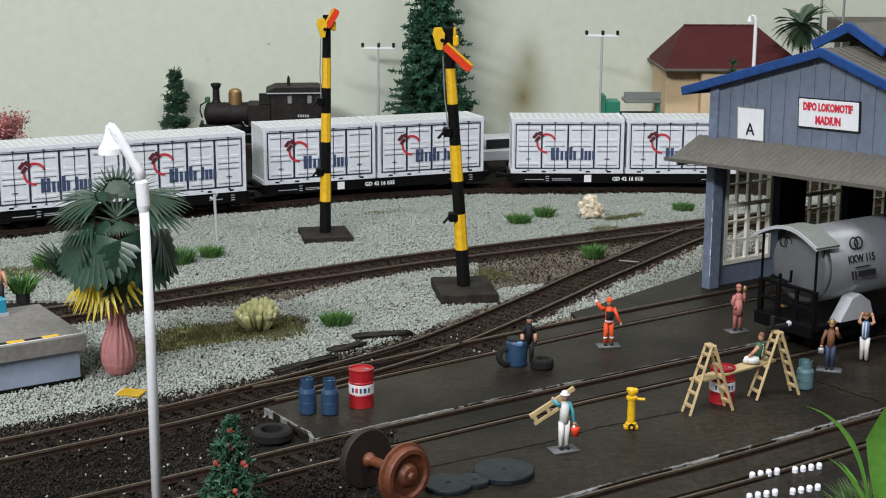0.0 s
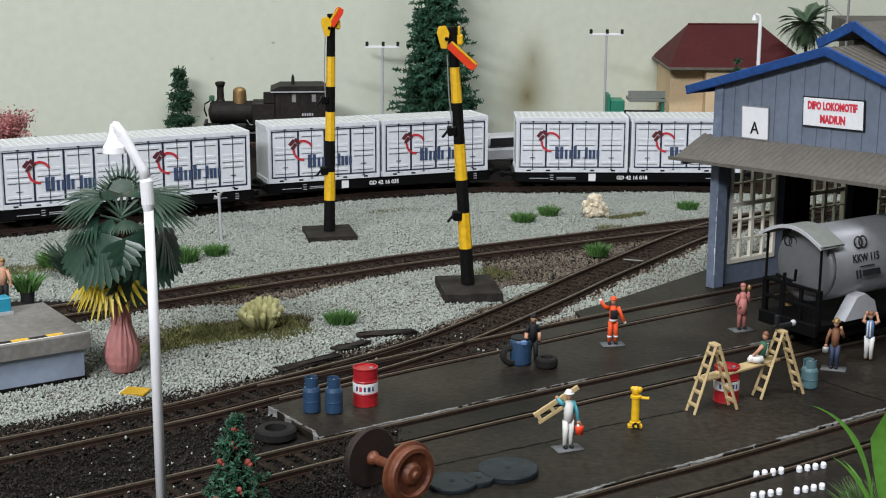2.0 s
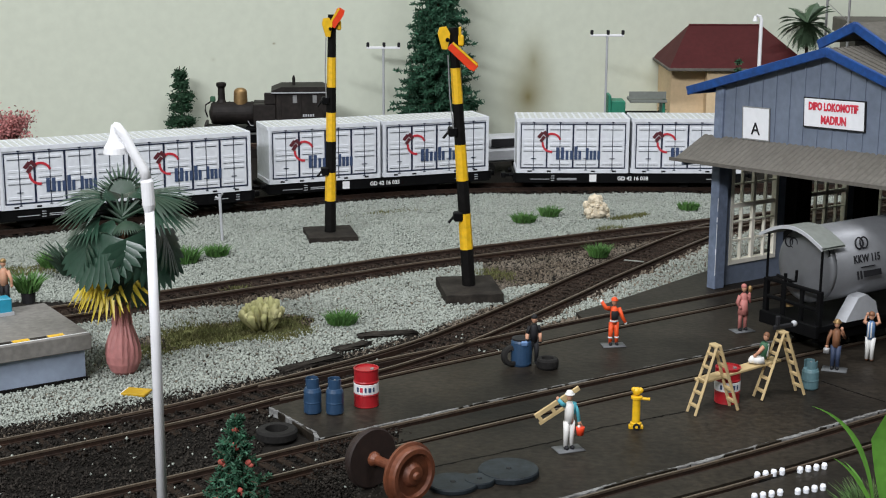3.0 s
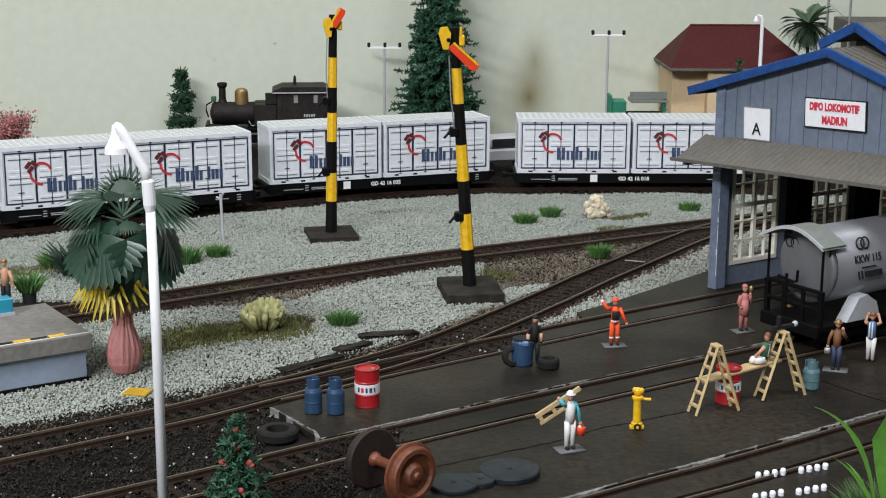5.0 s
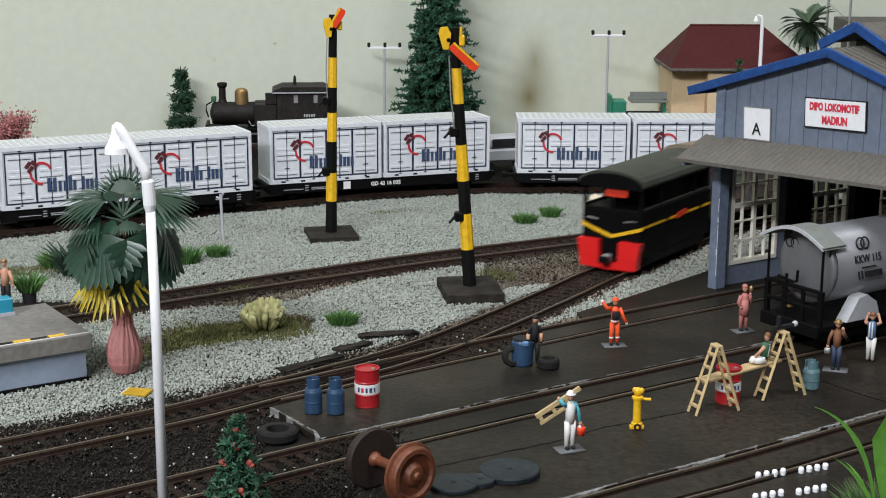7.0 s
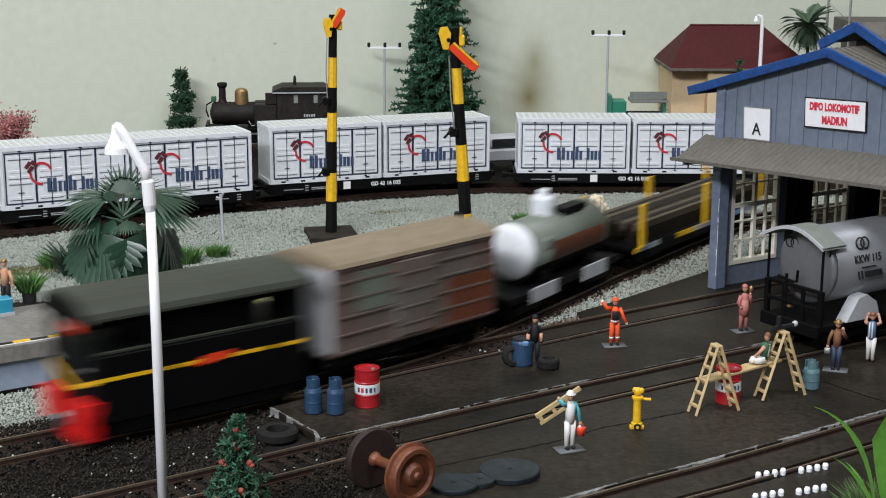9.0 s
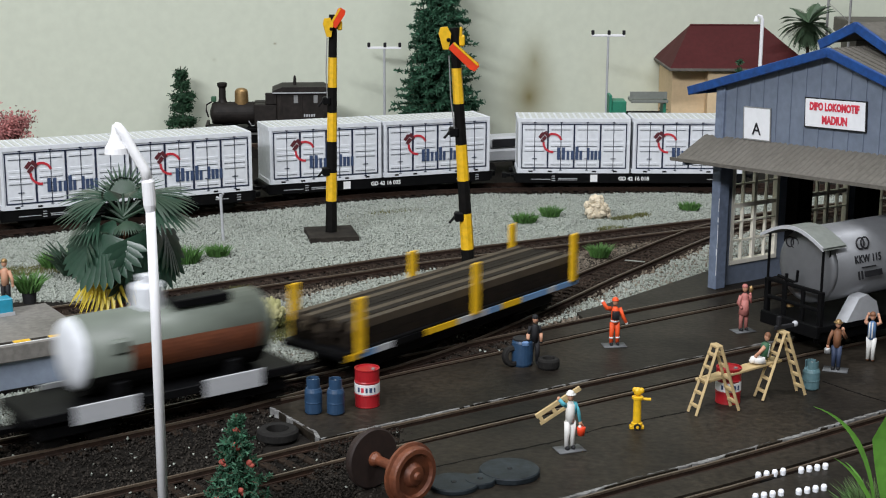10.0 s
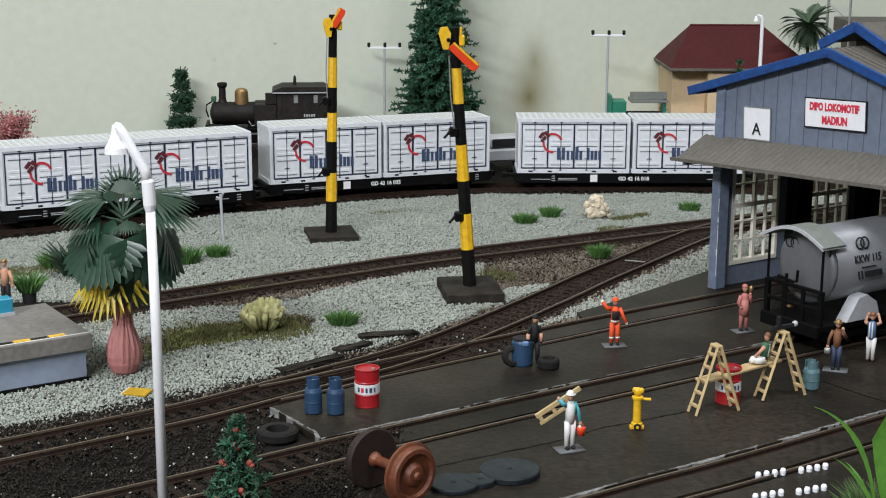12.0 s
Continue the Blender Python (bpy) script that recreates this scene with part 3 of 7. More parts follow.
    for x0, wd, z1 in ((0.0, 0.2, 1.25), (0.5, 0.2, 1.25), (0.98, 0.17, 0.92), (1.43, 0.17, 0.92), (1.86, 0.2, 1.35), (2.28, 0.17, 0.92), (3.02, 0.18, 1.2), (3.42, 0.18, 0.92), (3.8, 0.18, 0.92), (4.2, 0.18, 0.92)):   # a maker's word as plain bars
        part("word_bar", box(B(), lf + 22 + x0 * 6.1, lf + 22 + (x0 + wd * 1.6) * 6.1, f - 0.12, f + 0.05, lo + 5.6, lo + 5.6 + z1 * 6.1), M_LOGOBLUE, t, "blue-grey printed bar")
    for xk in (-hl + 8, -hl + 20, hl - 22, hl - 9):
        part("fork_slot", box(B(), xk - 1.3, xk + 1.3, f - 0.02, f + 0.4, 0.7, 1.7), M_BLACK, t, "dark forklift slot")
    return t


def bogie(parent, x, half=17.0, wheel_r=5.2, frame_mat=None):
    b = part("bogie", box(box(B(), x - half, x + half, -10.8, -9.4, 3.6, 7.6, 0.4), x - half, x + half, 9.4, 10.8, 3.6, 7.6, 0.4), frame_mat or M_BLACK, parent)
    box_bm = B()
    box(box_bm, x - 4, x + 4, -10, 10, 4, 8)
    part("bolster", box_bm, M_BLACK, b)
    for dx in (-half * 0.62, half * 0.62):
        bm = B()
        for s in (-1, 1):
            for r, y0, y1 in ((wheel_r, 7.0, 9.2), (wheel_r + 0.7, 6.2, 7.0)):
                tube(bm, [(x + dx, s * y0, wheel_r), (x + dx, s * y1, wheel_r)], r, 20)
        tube(bm, [(x + dx, -9, wheel_r), (x + dx, 9, wheel_r)], 0.9, 8)
        part("wheelset", bm, M_BLACKMATT, b, smooth=False)
    return b


def coupler(parent, x, s):
    bm = box(B(), min(x, x + s * 7), max(x, x + s * 7), -1.4, 1.4, 5.2, 7.2, 0.3)
    box(bm, min(x + s * 5, x + s * 8), max(x + s * 5, x + s * 8), -2.4, 2.4, 4.6, 7.8, 0.4)
    return part("coupler", bm, M_BLACK, parent)


def container_wagon(fx, fy, rz, z, number, third=True):
    """A black flat wagon with two containers; fx, fy: the middle of the boxes' near side."""
    a = radians(rz)
    cx, cy = fx - math.sin(a) * CW / 2, fy + math.cos(a) * CW / 2
    t = thing("container_flat_wagon", "black bogie flat wagon under two white containers", "railway wagon", cx, cy, 0, rz, "wagons of the rear train")
    hl = CL + 2.0
    bm = box(B(), -hl, hl, -13.4, -11.6, z - 6.2, z, 0.2)
    box(bm, -hl, hl, 11.6, 13.4, z - 6.2, z, 0.2)
    box(bm, -hl, hl, -11.6, 11.6, z - 2.5, z - 0.4)
    for s in (-1, 1):
        box(bm, s * hl - 1.0, s * hl + 1.0, -13.4, 13.4, z - 5.0, z - 0.1, 0.2)
    part("underframe", bm, M_BLACK, t)
    for s in (-1, 1):
        bogie(t, s * (hl - 26))
        coupler(t, s * hl, s)
        bm = B()
        for yy in (-9.5, 9.5):
            tube(bm, [(s * hl, yy, 8), (s * (hl + 3), yy, 8)], 1.3, 10)
        part("buffers", bm, M_BLACK, t)
    if number:
        letters("number", number, 3.3, M_PRINT, at(2, -13.45, z - 3.4) @ pose(0, 0, 0, 90), t, bold=0.1)
    bm = box(B(), -25, -20.6, -13.6, -13.3, z - 5.4, z - 0.9)
    part("label_plate", bm, M_PRINT, t, "small blank white plate")
    for x0, x1, zz in ((-62, -50, 3.8), (-45, -33, 3.3), (-45, -33, 4.2), (48, 56, 3.6)):
        part("lettering_bar", box(B(), x0, x1, -13.55, -13.35, z - zz - 0.18, z - zz + 0.18), M_GREYPLASTIC, t, "tiny unreadable pale lettering")
    for x0 in (-49, 61):
        for k in (0, 1.4, 2.8):
            part("lettering_bar", box(B(), x0, x0 + 2.2, -13.55, -13.35, z - 4.8 + k, z - 4.4 + k), M_GREYPLASTIC, t)
    ux, uy = math.cos(a), math.sin(a)
    for s in (-1, 1):
        container(t, cx + s * ux * (CL / 2 + 0.9), cy + s * uy * (CL / 2 + 0.9), z + 0.05, rz)
    return t


container_wagon(-172.3, 805, 27.0, 10.9, "")
container_wagon(-36.6, 885, 21.5, 10.0, "GD 42 16 035")
container_wagon(116.4, 906, 0.5, 9.6, "GD 42 16 018")

# ---- engine shed ----
SHED_TURN = math.degrees(math.atan2(0.556, 0.83))   # its length runs along this way
# local axes: x along the shed, y to the rear-left; the front gable is x = 0 and runs to -y
shed = thing("engine_shed", "blue-grey boarded engine shed with blue fascia and open front", "shed", 124.8, 661.5, 0, SHED_TURN)
SW, SL, EAVE, RIDGE = 128.0, 230.0, 92.5, 111.5   # width, length, eave and ridge heights
bm = B()
prism(bm, [(-0.8, 68.0), (0.8, 68.0), (0.8, EAVE), (-0.8, EAVE)], -SW, 0)
gable = part("gable_wall", bm, M_SHED, shed)
gb = B()
v = [gb.verts.new(p) for p in ((-0.8, 0, EAVE), (-0.8, -SW, EAVE), (-0.8, -SW / 2, RIDGE), (0.8, 0, EAVE), (0.8, -SW, EAVE), (0.8, -SW / 2, RIDGE))]
for f in ((0, 1, 2), (3, 4, 5), (0, 1, 4, 3), (1, 2, 5, 4), (2, 0, 3, 5)):
    gb.faces.new([v[i] for i in f])
part("gable_top", gb, M_SHED, shed)
for i in range(16):   # cover strips of the boarding
    y0 = -i * SW / 16 - 2.0
    top = EAVE + (RIDGE - EAVE) * (1 - abs(y0 + SW / 2) / (SW / 2)) - 0.5
    part("cover_strip", box(B(), -1.25, -0.75, y0 - 0.35, y0 + 0.35, 70, top), M_SHED, gable)
rise = math.degrees(math.atan2(RIDGE - EAVE, SW / 2))
slope = math.hypot(RIDGE - EAVE, SW / 2) + 17
for s in (-1, 1):
    roof = part("roof", box(B(), -4, SL + 8, 0, slope, 0, 1.2), M_TIN, shed, "grey corrugated roof sheet")
    roof.matrix_basis = at(0, -SW / 2, RIDGE + 1.5) @ (pose(0, 0, 0, -rise) if s > 0 else pose(0, 0, 0, rise) @ Matrix.Diagonal((1, -1, 1, 1)))
    bm = box(B(), -5.4, -3.9, -0.4, slope + 0.6, -2.0, 1.9, 0.25)
    part("fascia", bm, M_FASCIA, roof, "hand-painted bright blue fascia board")
    part("eave_board", box(B(), -4, SL, slope, slope + 1.2, -1.8, 1.9, 0.2), M_FASCIA, roof, "blue painted eave board")
    bm = B()
    for i in range(60):
        box(bm, -3.5 + i * 3.9, -1.9 + i * 3.9, 0, slope - 0.5, 1.2, 1.7)
    part("roof_ribs", bm, M_TIN, roof)
# raised ridge ventilator with its own blue fascia
vent = part("roof_lantern", prism(B(), [(26, RIDGE - 8), (150, RIDGE - 8), (150, RIDGE + 4), (26, RIDGE + 4)], -SW / 2 - 12, -SW / 2 + 12), M_TIN, shed)
for s in (-1, 1):
    r2 = part("lantern_roof", box(B(), 12, 158, 0, 20.5, 0, 1.2), M_TIN, vent)
    r2.matrix_basis = at(0, -SW / 2, RIDGE + 11.5) @ (pose(0, 0, 0, -25) if s > 0 else pose(0, 0, 0, 25) @ Matrix.Diagonal((1, -1, 1, 1)))
    fb = part("lantern_fascia", box(B(), 10.6, 12.2, -0.4, 21.2, -2.4, 1.7, 0.25), M_FASCIA, vent, "bright blue painted fascia board")
    fb.matrix_basis = r2.matrix_basis.copy()
# posts and side wall with windows
for y0 in (0.0, -SW):
    bm = box(B(), -2.2, 4.0, y0 - 3.6 if y0 == 0 else y0, y0 + (1.6 if y0 == 0 else 3.0), -0.6, EAVE, 0.3)
    post = part("corner_post", bm, M_SHEDPALE, shed, "chipped pale blue corner post")
    rng = random.Random(7)
    for z0, h, w in ((6, 9, 0.22), (15.5, 3, 0.5), (19, 11, 0.18), (31, 2.2, 0.35), (36, 6, 0.15)):
        part("paint_chip", box(B(), -2.3, -2.1, y0 - 3.62, y0 - 3.62 + w, z0, z0 + h), M_SIGN, post, "pale paint chip")
WINS = ((9.2, 39.5), (59.0, 88.0), (106, 135), (153, 182), (200, 226))
bm = B()
box(bm, 4, SL, 0, 1.8, -0.6, 9.5)
box(bm, 4, SL, 0, 1.8, 58, EAVE)
edges = [4] + [e for w in WINS for e in w] + [SL]
for i in range(0, len(edges), 2):
    box(bm, edges[i], edges[i + 1], 0, 1.8, 9.5, 58)
side_wall = part("side_wall", bm, M_SHED, shed)
bm = B()
box(bm, 4, SL, -SW - 1.8, -SW, -0.6, EAVE)
part("side_wall", bm, M_SHED, shed)
part("end_wall", box(B(), SL, SL + 1.8, -SW - 1.8, 1.8, -0.6, EAVE), M_SHED, shed)
for x0, x1 in WINS:
    w = part("window", box(B(), x0, x1, -0.9, 2.3, 8.8, 11.0, 0.2), M_CREAM, shed, "cream many-paned window frame")
    part("window_head", box(B(), x0, x1, -0.7, 2.2, 57, 58.6, 0.2), M_CREAM, w)
    for xx in (x0, x1 - 1.6):
        part("jamb", box(B(), xx, xx + 1.6, -0.68, 2.18, 11.0, 57), M_CREAM, w)
    for i in range(1, 4):
        xx = x0 + (x1 - x0) * i / 4
        part("glazing_bar", box(B(), xx - (0.9 if i == 2 else 0.35), xx + (0.9 if i == 2 else 0.35), -0.3, 1.4, 11.0, 57), M_CREAM, w)
    for zz in (20.0, 29.0, 36.5, 46.5):
        h = 1.0 if zz == 36.5 else 0.35
        part("glazing_bar", box(B(), x0 + 1.6, x1 - 1.6, -0.25, 1.3, zz - h, zz + h), M_CREAM, w)
for xx in (50.0, 98.0, 145.0):
    part("inner_post", box(B(), xx - 5, xx + 5, -7, 0, -0.6, EAVE), M_BLACKMATT, shed, "dark inner post")
# awning over the open front
aw = part("awning", B(), M_TIN, shed)
bm = B()
n = 96
prev = None
for i in range(n + 1):
    y0 = 9.0 - (SW + 25.0) * i / n
    zz = (0.35 if i % 2 else -0.1) - 0.045 * y0
    cur = [bm.verts.new(p) for p in ((-0.8, y0, 70.0 + zz), (-18.5, y0, 60.6 + zz), (-18.5, y0, 59.8 + zz), (-0.8, y0, 69.2 + zz))]
    if prev:
        for j in range(4):
            bm.faces.new((prev[j], prev[(j + 1) % 4], cur[(j + 1) % 4], cur[j]))
    else:
        bm.faces.new(cur)
    prev = cur
bm.faces.new(prev)
bmesh.ops.scale(bm, vec=(MM, MM, MM), verts=bm.verts)
bmesh.ops.recalc_face_normals(bm, faces=bm.faces)
bm.to_mesh(aw.data)
bm.free()
ae = part("awning_edge", box(B(), -19.2, -18.5, -SW - 16, 9, 59.4, 60.9), M_TIN, aw, "worn awning edge")
ae.matrix_basis = pose(0, 0, 0, -2.58)
bm = B()
box(bm, -18, 2, 3.4, 4.6, 57.6, 59.4)
box(bm, -1.5, 1.5, -SW, 0, 63, 69)
part("awning_beam", bm, M_SHED, shed)


def board_sign(name, label, y0, y1, z0, z1, depth=0.8):
    s = part(name, box(B(), -1.3 - depth, -1.3, -y1, -y0, z0, z1, 0.1), M_SIGN, shed, label)
    bm = B()
    for ya, yb, za, zb in ((y0, y1, z0 - 0.5, z0), (y0, y1, z1, z1 + 0.5), (y0 - 0.5, y0, z0 - 0.5, z1 + 0.5), (y1, y1 + 0.5, z0 - 0.5, z1 + 0.5)):
        box(bm, -1.3 - depth * 0.8, -1.25, -yb, -ya, za, zb)
    part("sign_edge", bm, M_FIGBLACK if depth > 0.5 else M_STEEL, s, "thin dark edge")
    s.matrix_basis = at(0, -(y0 + y1) / 2, (z0 + z1) / 2) @ pose(0, 0, 0, -2.6) @ at(0, (y0 + y1) / 2, -(z0 + z1) / 2)
    return s


FACE = Matrix(((0, 0, -1, 0), (-1, 0, 0, 0), (0, 1, 0, 0), (0, 0, 0, 1)))   # writing on the front gable
sa = board_sign("letter_sign", "white card with a black letter A", 16.0, 31.3, 71.6, 85.2, 0.4)
letters("letter", "A", 7.6, M_FIGBLACK, at(-1.95, -23.8, 76.0) @ FACE, sa, bold=0.05)
sb = board_sign("name_sign", "white name board with red lettering", 51.5, 83.3, 81.8, 93.4, 0.9)
letters("name_line", "DIPO LOKOMOTIF", 4.4, M_SIGNRED, at(-2.35, -67.2, 90.2) @ FACE, sb, stretch=0.72, bold=0.22)
letters("name_line", "MADIUN", 4.6, M_SIGNRED, at(-2.35, -67.6, 84.8) @ FACE, sb, stretch=0.75, bold=0.22)

# ---- signals ----


def semaphore(x, y, rz, lean_x, lean_y, base, height, bands, arm_tilt, arm_len, pivot, spec_up, label):
    """A semaphore on a black base plate: banded square mast with a red and yellow arm."""
    t = thing("semaphore_signal", label, "railway signal", x, y, 0, rz, "semaphores of the yard")
    h = base[2]
    bm = box(B(), -base[0] / 2, base[0] / 2, -base[1] / 2, base[1] / 2, -3.0, h, 0.25)
    part("base_plate", bm, M_OLDWOOD, t)

    def mast_point(z):
        return Vector((lean_x * z / height, lean_y * z / height, z))
    z0, colour = h, 0
    for i, z1 in enumerate(bands):
        a, b = mast_point(z0), mast_point(z1)
        r0, r1 = 3.1 - 1.0 * z0 / height, 3.1 - 1.0 * z1 / height
        bm = B()
        tube(bm, [a, b], [r0 * (1.02 if colour else 1.0), r1 * (1.02 if colour else 1.0)], 8)
        part("mast_band", bm, M_YELLOW if colour else M_BLACKMATT, t, "hand-painted yellow band" if colour else "black band")
        z0, colour = z1, 1 - colour
    top = mast_point(height)
    bm = B()
    prism(bm, [(0, -1.6), (arm_len - 2.2, -2.0), (arm_len, -1.2), (arm_len, 1.6), (arm_len - 1.2, 2.6), (0, 1.6)], -0.5, 0.5)
    arm = part("signal_arm", bm, M_SIGRED, t, "red signal arm with a yellow border")
    arm.matrix_basis = at(top.x + pivot[0], top.y - 3.2, height + pivot[1]) @ pose(0, 0, 0, 0, arm_tilt)
    part("arm_border", box(B(), 0.2, arm_len - 0.6, -0.62, 0.45, 1.3, 2.3, 0.1), M_YELLOW, arm)
    bm = B()
    prism(bm, [(-2.6, -4.6), (-0.4, -5.2), (1.6, -1.0), (2.4, 1.2), (1.6, 4.4), (-1.4, 4.8), (-2.8, 2.4)], -0.8, 0.8)
    sp = part("spectacle", bm, M_YELLOW, t, "yellow spectacle plate")
    sp.matrix_basis = at(top.x + pivot[0] - 2.0, top.y - 3.3, height + pivot[1] + spec_up) @ pose(0, 0, 0, 0, -14)
    part("lens", ball(B(), 0.6, -0.9, -1.2, 0.9), M_BLACK, sp)
    part("rear_blinder", box(box(B(), top.x + 2.0, top.x + 4.6, top.y - 2, top.y + 2, height - 8, height - 3, 0.6), top.x + 2.2, top.x + 3.4, top.y - 2, top.y - 1, height - 3.4, height + 0.5, 0.3), M_YELLOW, t, "yellow rear plate")
    for zz in (height * 0.615, height * 0.29):
        bm = B()
        p = mast_point(zz)
        box(bm, p.x - 5.2, p.x - 1.2, p.y - 3.2, p.y + 1.5, zz - 2.2, zz + 2.0, 0.6)
        tube(bm, [(p.x - 5, p.y - 1, zz), (p.x - 7.5, p.y - 1, zz - 3)], 0.6, 6)
        part("winding_gear", bm, M_BLACK, t, "small black winding gear")
    bm = B()
    tube(bm, [mast_point(height * 0.9) + Vector((-3.4, -2.6, 0)), mast_point(height * 0.75) + Vector((-3.8, -2.8, 0)), mast_point(height * 0.6) + Vector((-2.9, -2.8, 0))], 0.3, 6)
    part("signal_wire", bm, M_STEEL, t)
    return t


semaphore(-60.0, 775.0, 12.0, 2.4, 0.0, (26, 30, 0.4), 115.5, (17.2, 32.6, 49.2, 64.5, 77.8, 93.5, 115.5), -58, 10.5, (-0.5, -6.0), 0.0, "tall yellow and black banded semaphore with raised red arm")
semaphore(12.4, 654.0, 8.0, -8.0, 0.0, (26, 35, 2.0), 118.5, (19.0, 35.5, 50.5, 66.8, 85.2, 101.0, 118.5), 42, 15.5, (-2.0, -7.5), 3.6, "tall leaning yellow and black semaphore with lowered red arm")

# ---- the goods train that runs through ----
# vehicles look along local x; x grows towards the train's tail, -y is the side towards the yard


def prism_x(bm, outline, x0, x1):
    """An outline of (y, z) pushed through from x0 to x1."""
    a = [bm.verts.new((x0, y, z)) for y, z in outline]
    b = [bm.verts.new((x1, y, z)) for y, z in outline]
    bm.faces.new(a), bm.faces.new(b)
    for i in range(len(a)):
        j = (i + 1) % len(a)
        bm.faces.new((a[i], a[j], b[j], b[i]))
    return bm


def diesel(L=82.0):
    t = thing("diesel_shunter", "black diesel locomotive with open cab, red bumpers and yellow chevron stripe", "locomotive")
    h = L / 2
    part("body", box(B(), -h + 1, h - 1, -16, 16, 6.5, 30.0, 0.8), M_LOCOBLACK, t)
    part("engine_casing", box(B(), -h + 24, h - 21, -13.5, 13.5, 30.0, 41.8, 0.4), M_LOCOBLACK, t)
    part("cab_bulkhead", box(B(), h - 5, h - 3, -14.5, 4, 30.0, 41.8, 0.2), M_LOCOBLACK, t)
    arc = [(17.6 * math.cos(math.pi * i / 10), 42.5 + 6.0 * math.sin(math.pi * i / 10)) for i in range(11)]
    roof = part("roof", prism_x(B(), arc + [(-17.6, 41.6), (17.6, 41.6)], -h - 1, h + 1), M_LOCOROOF, t, "dark olive curved roof")
    part("roof_header", prism_x(B(), [(0.97 * y, z - 1.2) for y, z in arc] + [(-17.0, 40.0), (17.0, 40.0)], -h - 1.3, -h - 0.9), M_LOCOBLACK, roof, "black roof end")
    for s in (-1, 1):
        for x0 in (-h + 2.0, -h + 22.5, h - 21.0, h - 3.0):
            part("window_post", box(B(), x0 - 1.0, x0 + 1.0, s * 15.0 - 0.8, s * 15.0 + 0.8, 29.5, 42.0, 0.2), M_LOCOBLACK, t)
        part("window_rail", box(B(), -h + 2, h - 2, s * 15.4 - 0.4, s * 15.4 + 0.4, 30.0, 31.0, 0.1), M_LOCOROOF, t)
        part("cant_rail", box(B(), -h + 2, h - 2, s * 15.2 - 0.6, s * 15.2 + 0.6, 39.6, 42.0, 0.1), M_LOCOBLACK, t)
        part("bumper", prism_x(B(), [(s * 0.02, 0.8), (s * 14.6, 1.4), (s * 16.6, 14.6), (s * 5.4, 14.6), (s * 5.0, 4.4), (s * 0.02, 3.4)], -h - 2.5, -h + 2.5), M_LOCORED, t, "bright red bumper block")
        part("chevron_stripe", prism_x(B(), [(s * 16.2, 20.6), (0, 15.5), (0, 17.2), (s * 16.2, 22.3)], -h + 0.6, -h + 1.4), M_YELLOW, t, "yellow chevron stripe")
        for x0, x1 in ((-h + 1.0, -h + 27), (-h + 31, h - 16), (h - 12, h - 1.2)):
            part("side_stripe", box(B(), x0, x1, s * 16.0 - 0.15, s * 16.0 + 0.15, 21.2, 22.5), M_YELLOW, t, "yellow side stripe")
        part("side_badge", prism(B(), [(-h + 37, 21.4), (-h + 41, 20.2), (-h + 53, 22.2), (-h + 50, 24.0), (-h + 42, 23.6)], s * 16.15 - 0.15, s * 16.15 + 0.15), M_SIGRED, t, "orange side badge")
        part("side_skirt", box(B(), -h + 6, h - 6, s * 14.5 - 0.8, s * 14.5 + 0.8, 2.5, 8.0, 0.3), M_LOCOBLACK, t)
        part("grab_rail", tube(B(), [(-h + 0.4, s * 13, 24.5), (-h - 0.4, s * 12, 25.0), (-h - 0.4, s * 7, 24.2)], 0.3, 5), M_STEEL, t)
    part("front_post", box(B(), -h + 1.0, -h + 2.6, -1.0, 1.0, 29.5, 42.0, 0.2), M_LOCOBLACK, t)
    board = part("number_board", box(B(), -h + 0.2, -h + 1.2, -8.0, 3.5, 35.8, 40.0, 0.2), M_SIGRED, t, "orange number board with unreadable lettering")
    for k in range(4):
        part("lettering_bar", box(B(), -h + 0.1, -h + 0.3, -6.6 + k * 2.4, -5.2 + k * 2.4, 37.0, 38.8), M_DRUMRED, board)
    for s in (-1, 1):
        bogie(t, s * 22, 14, 5.6)
        coupler(t, s * h, s)
    part("coupler_hook", box(B(), -h - 5.5, -h - 1.5, -2.2, 2.2, 4.0, 8.4, 0.8), M_STEEL, t, "grey coupler head")
    return t, L


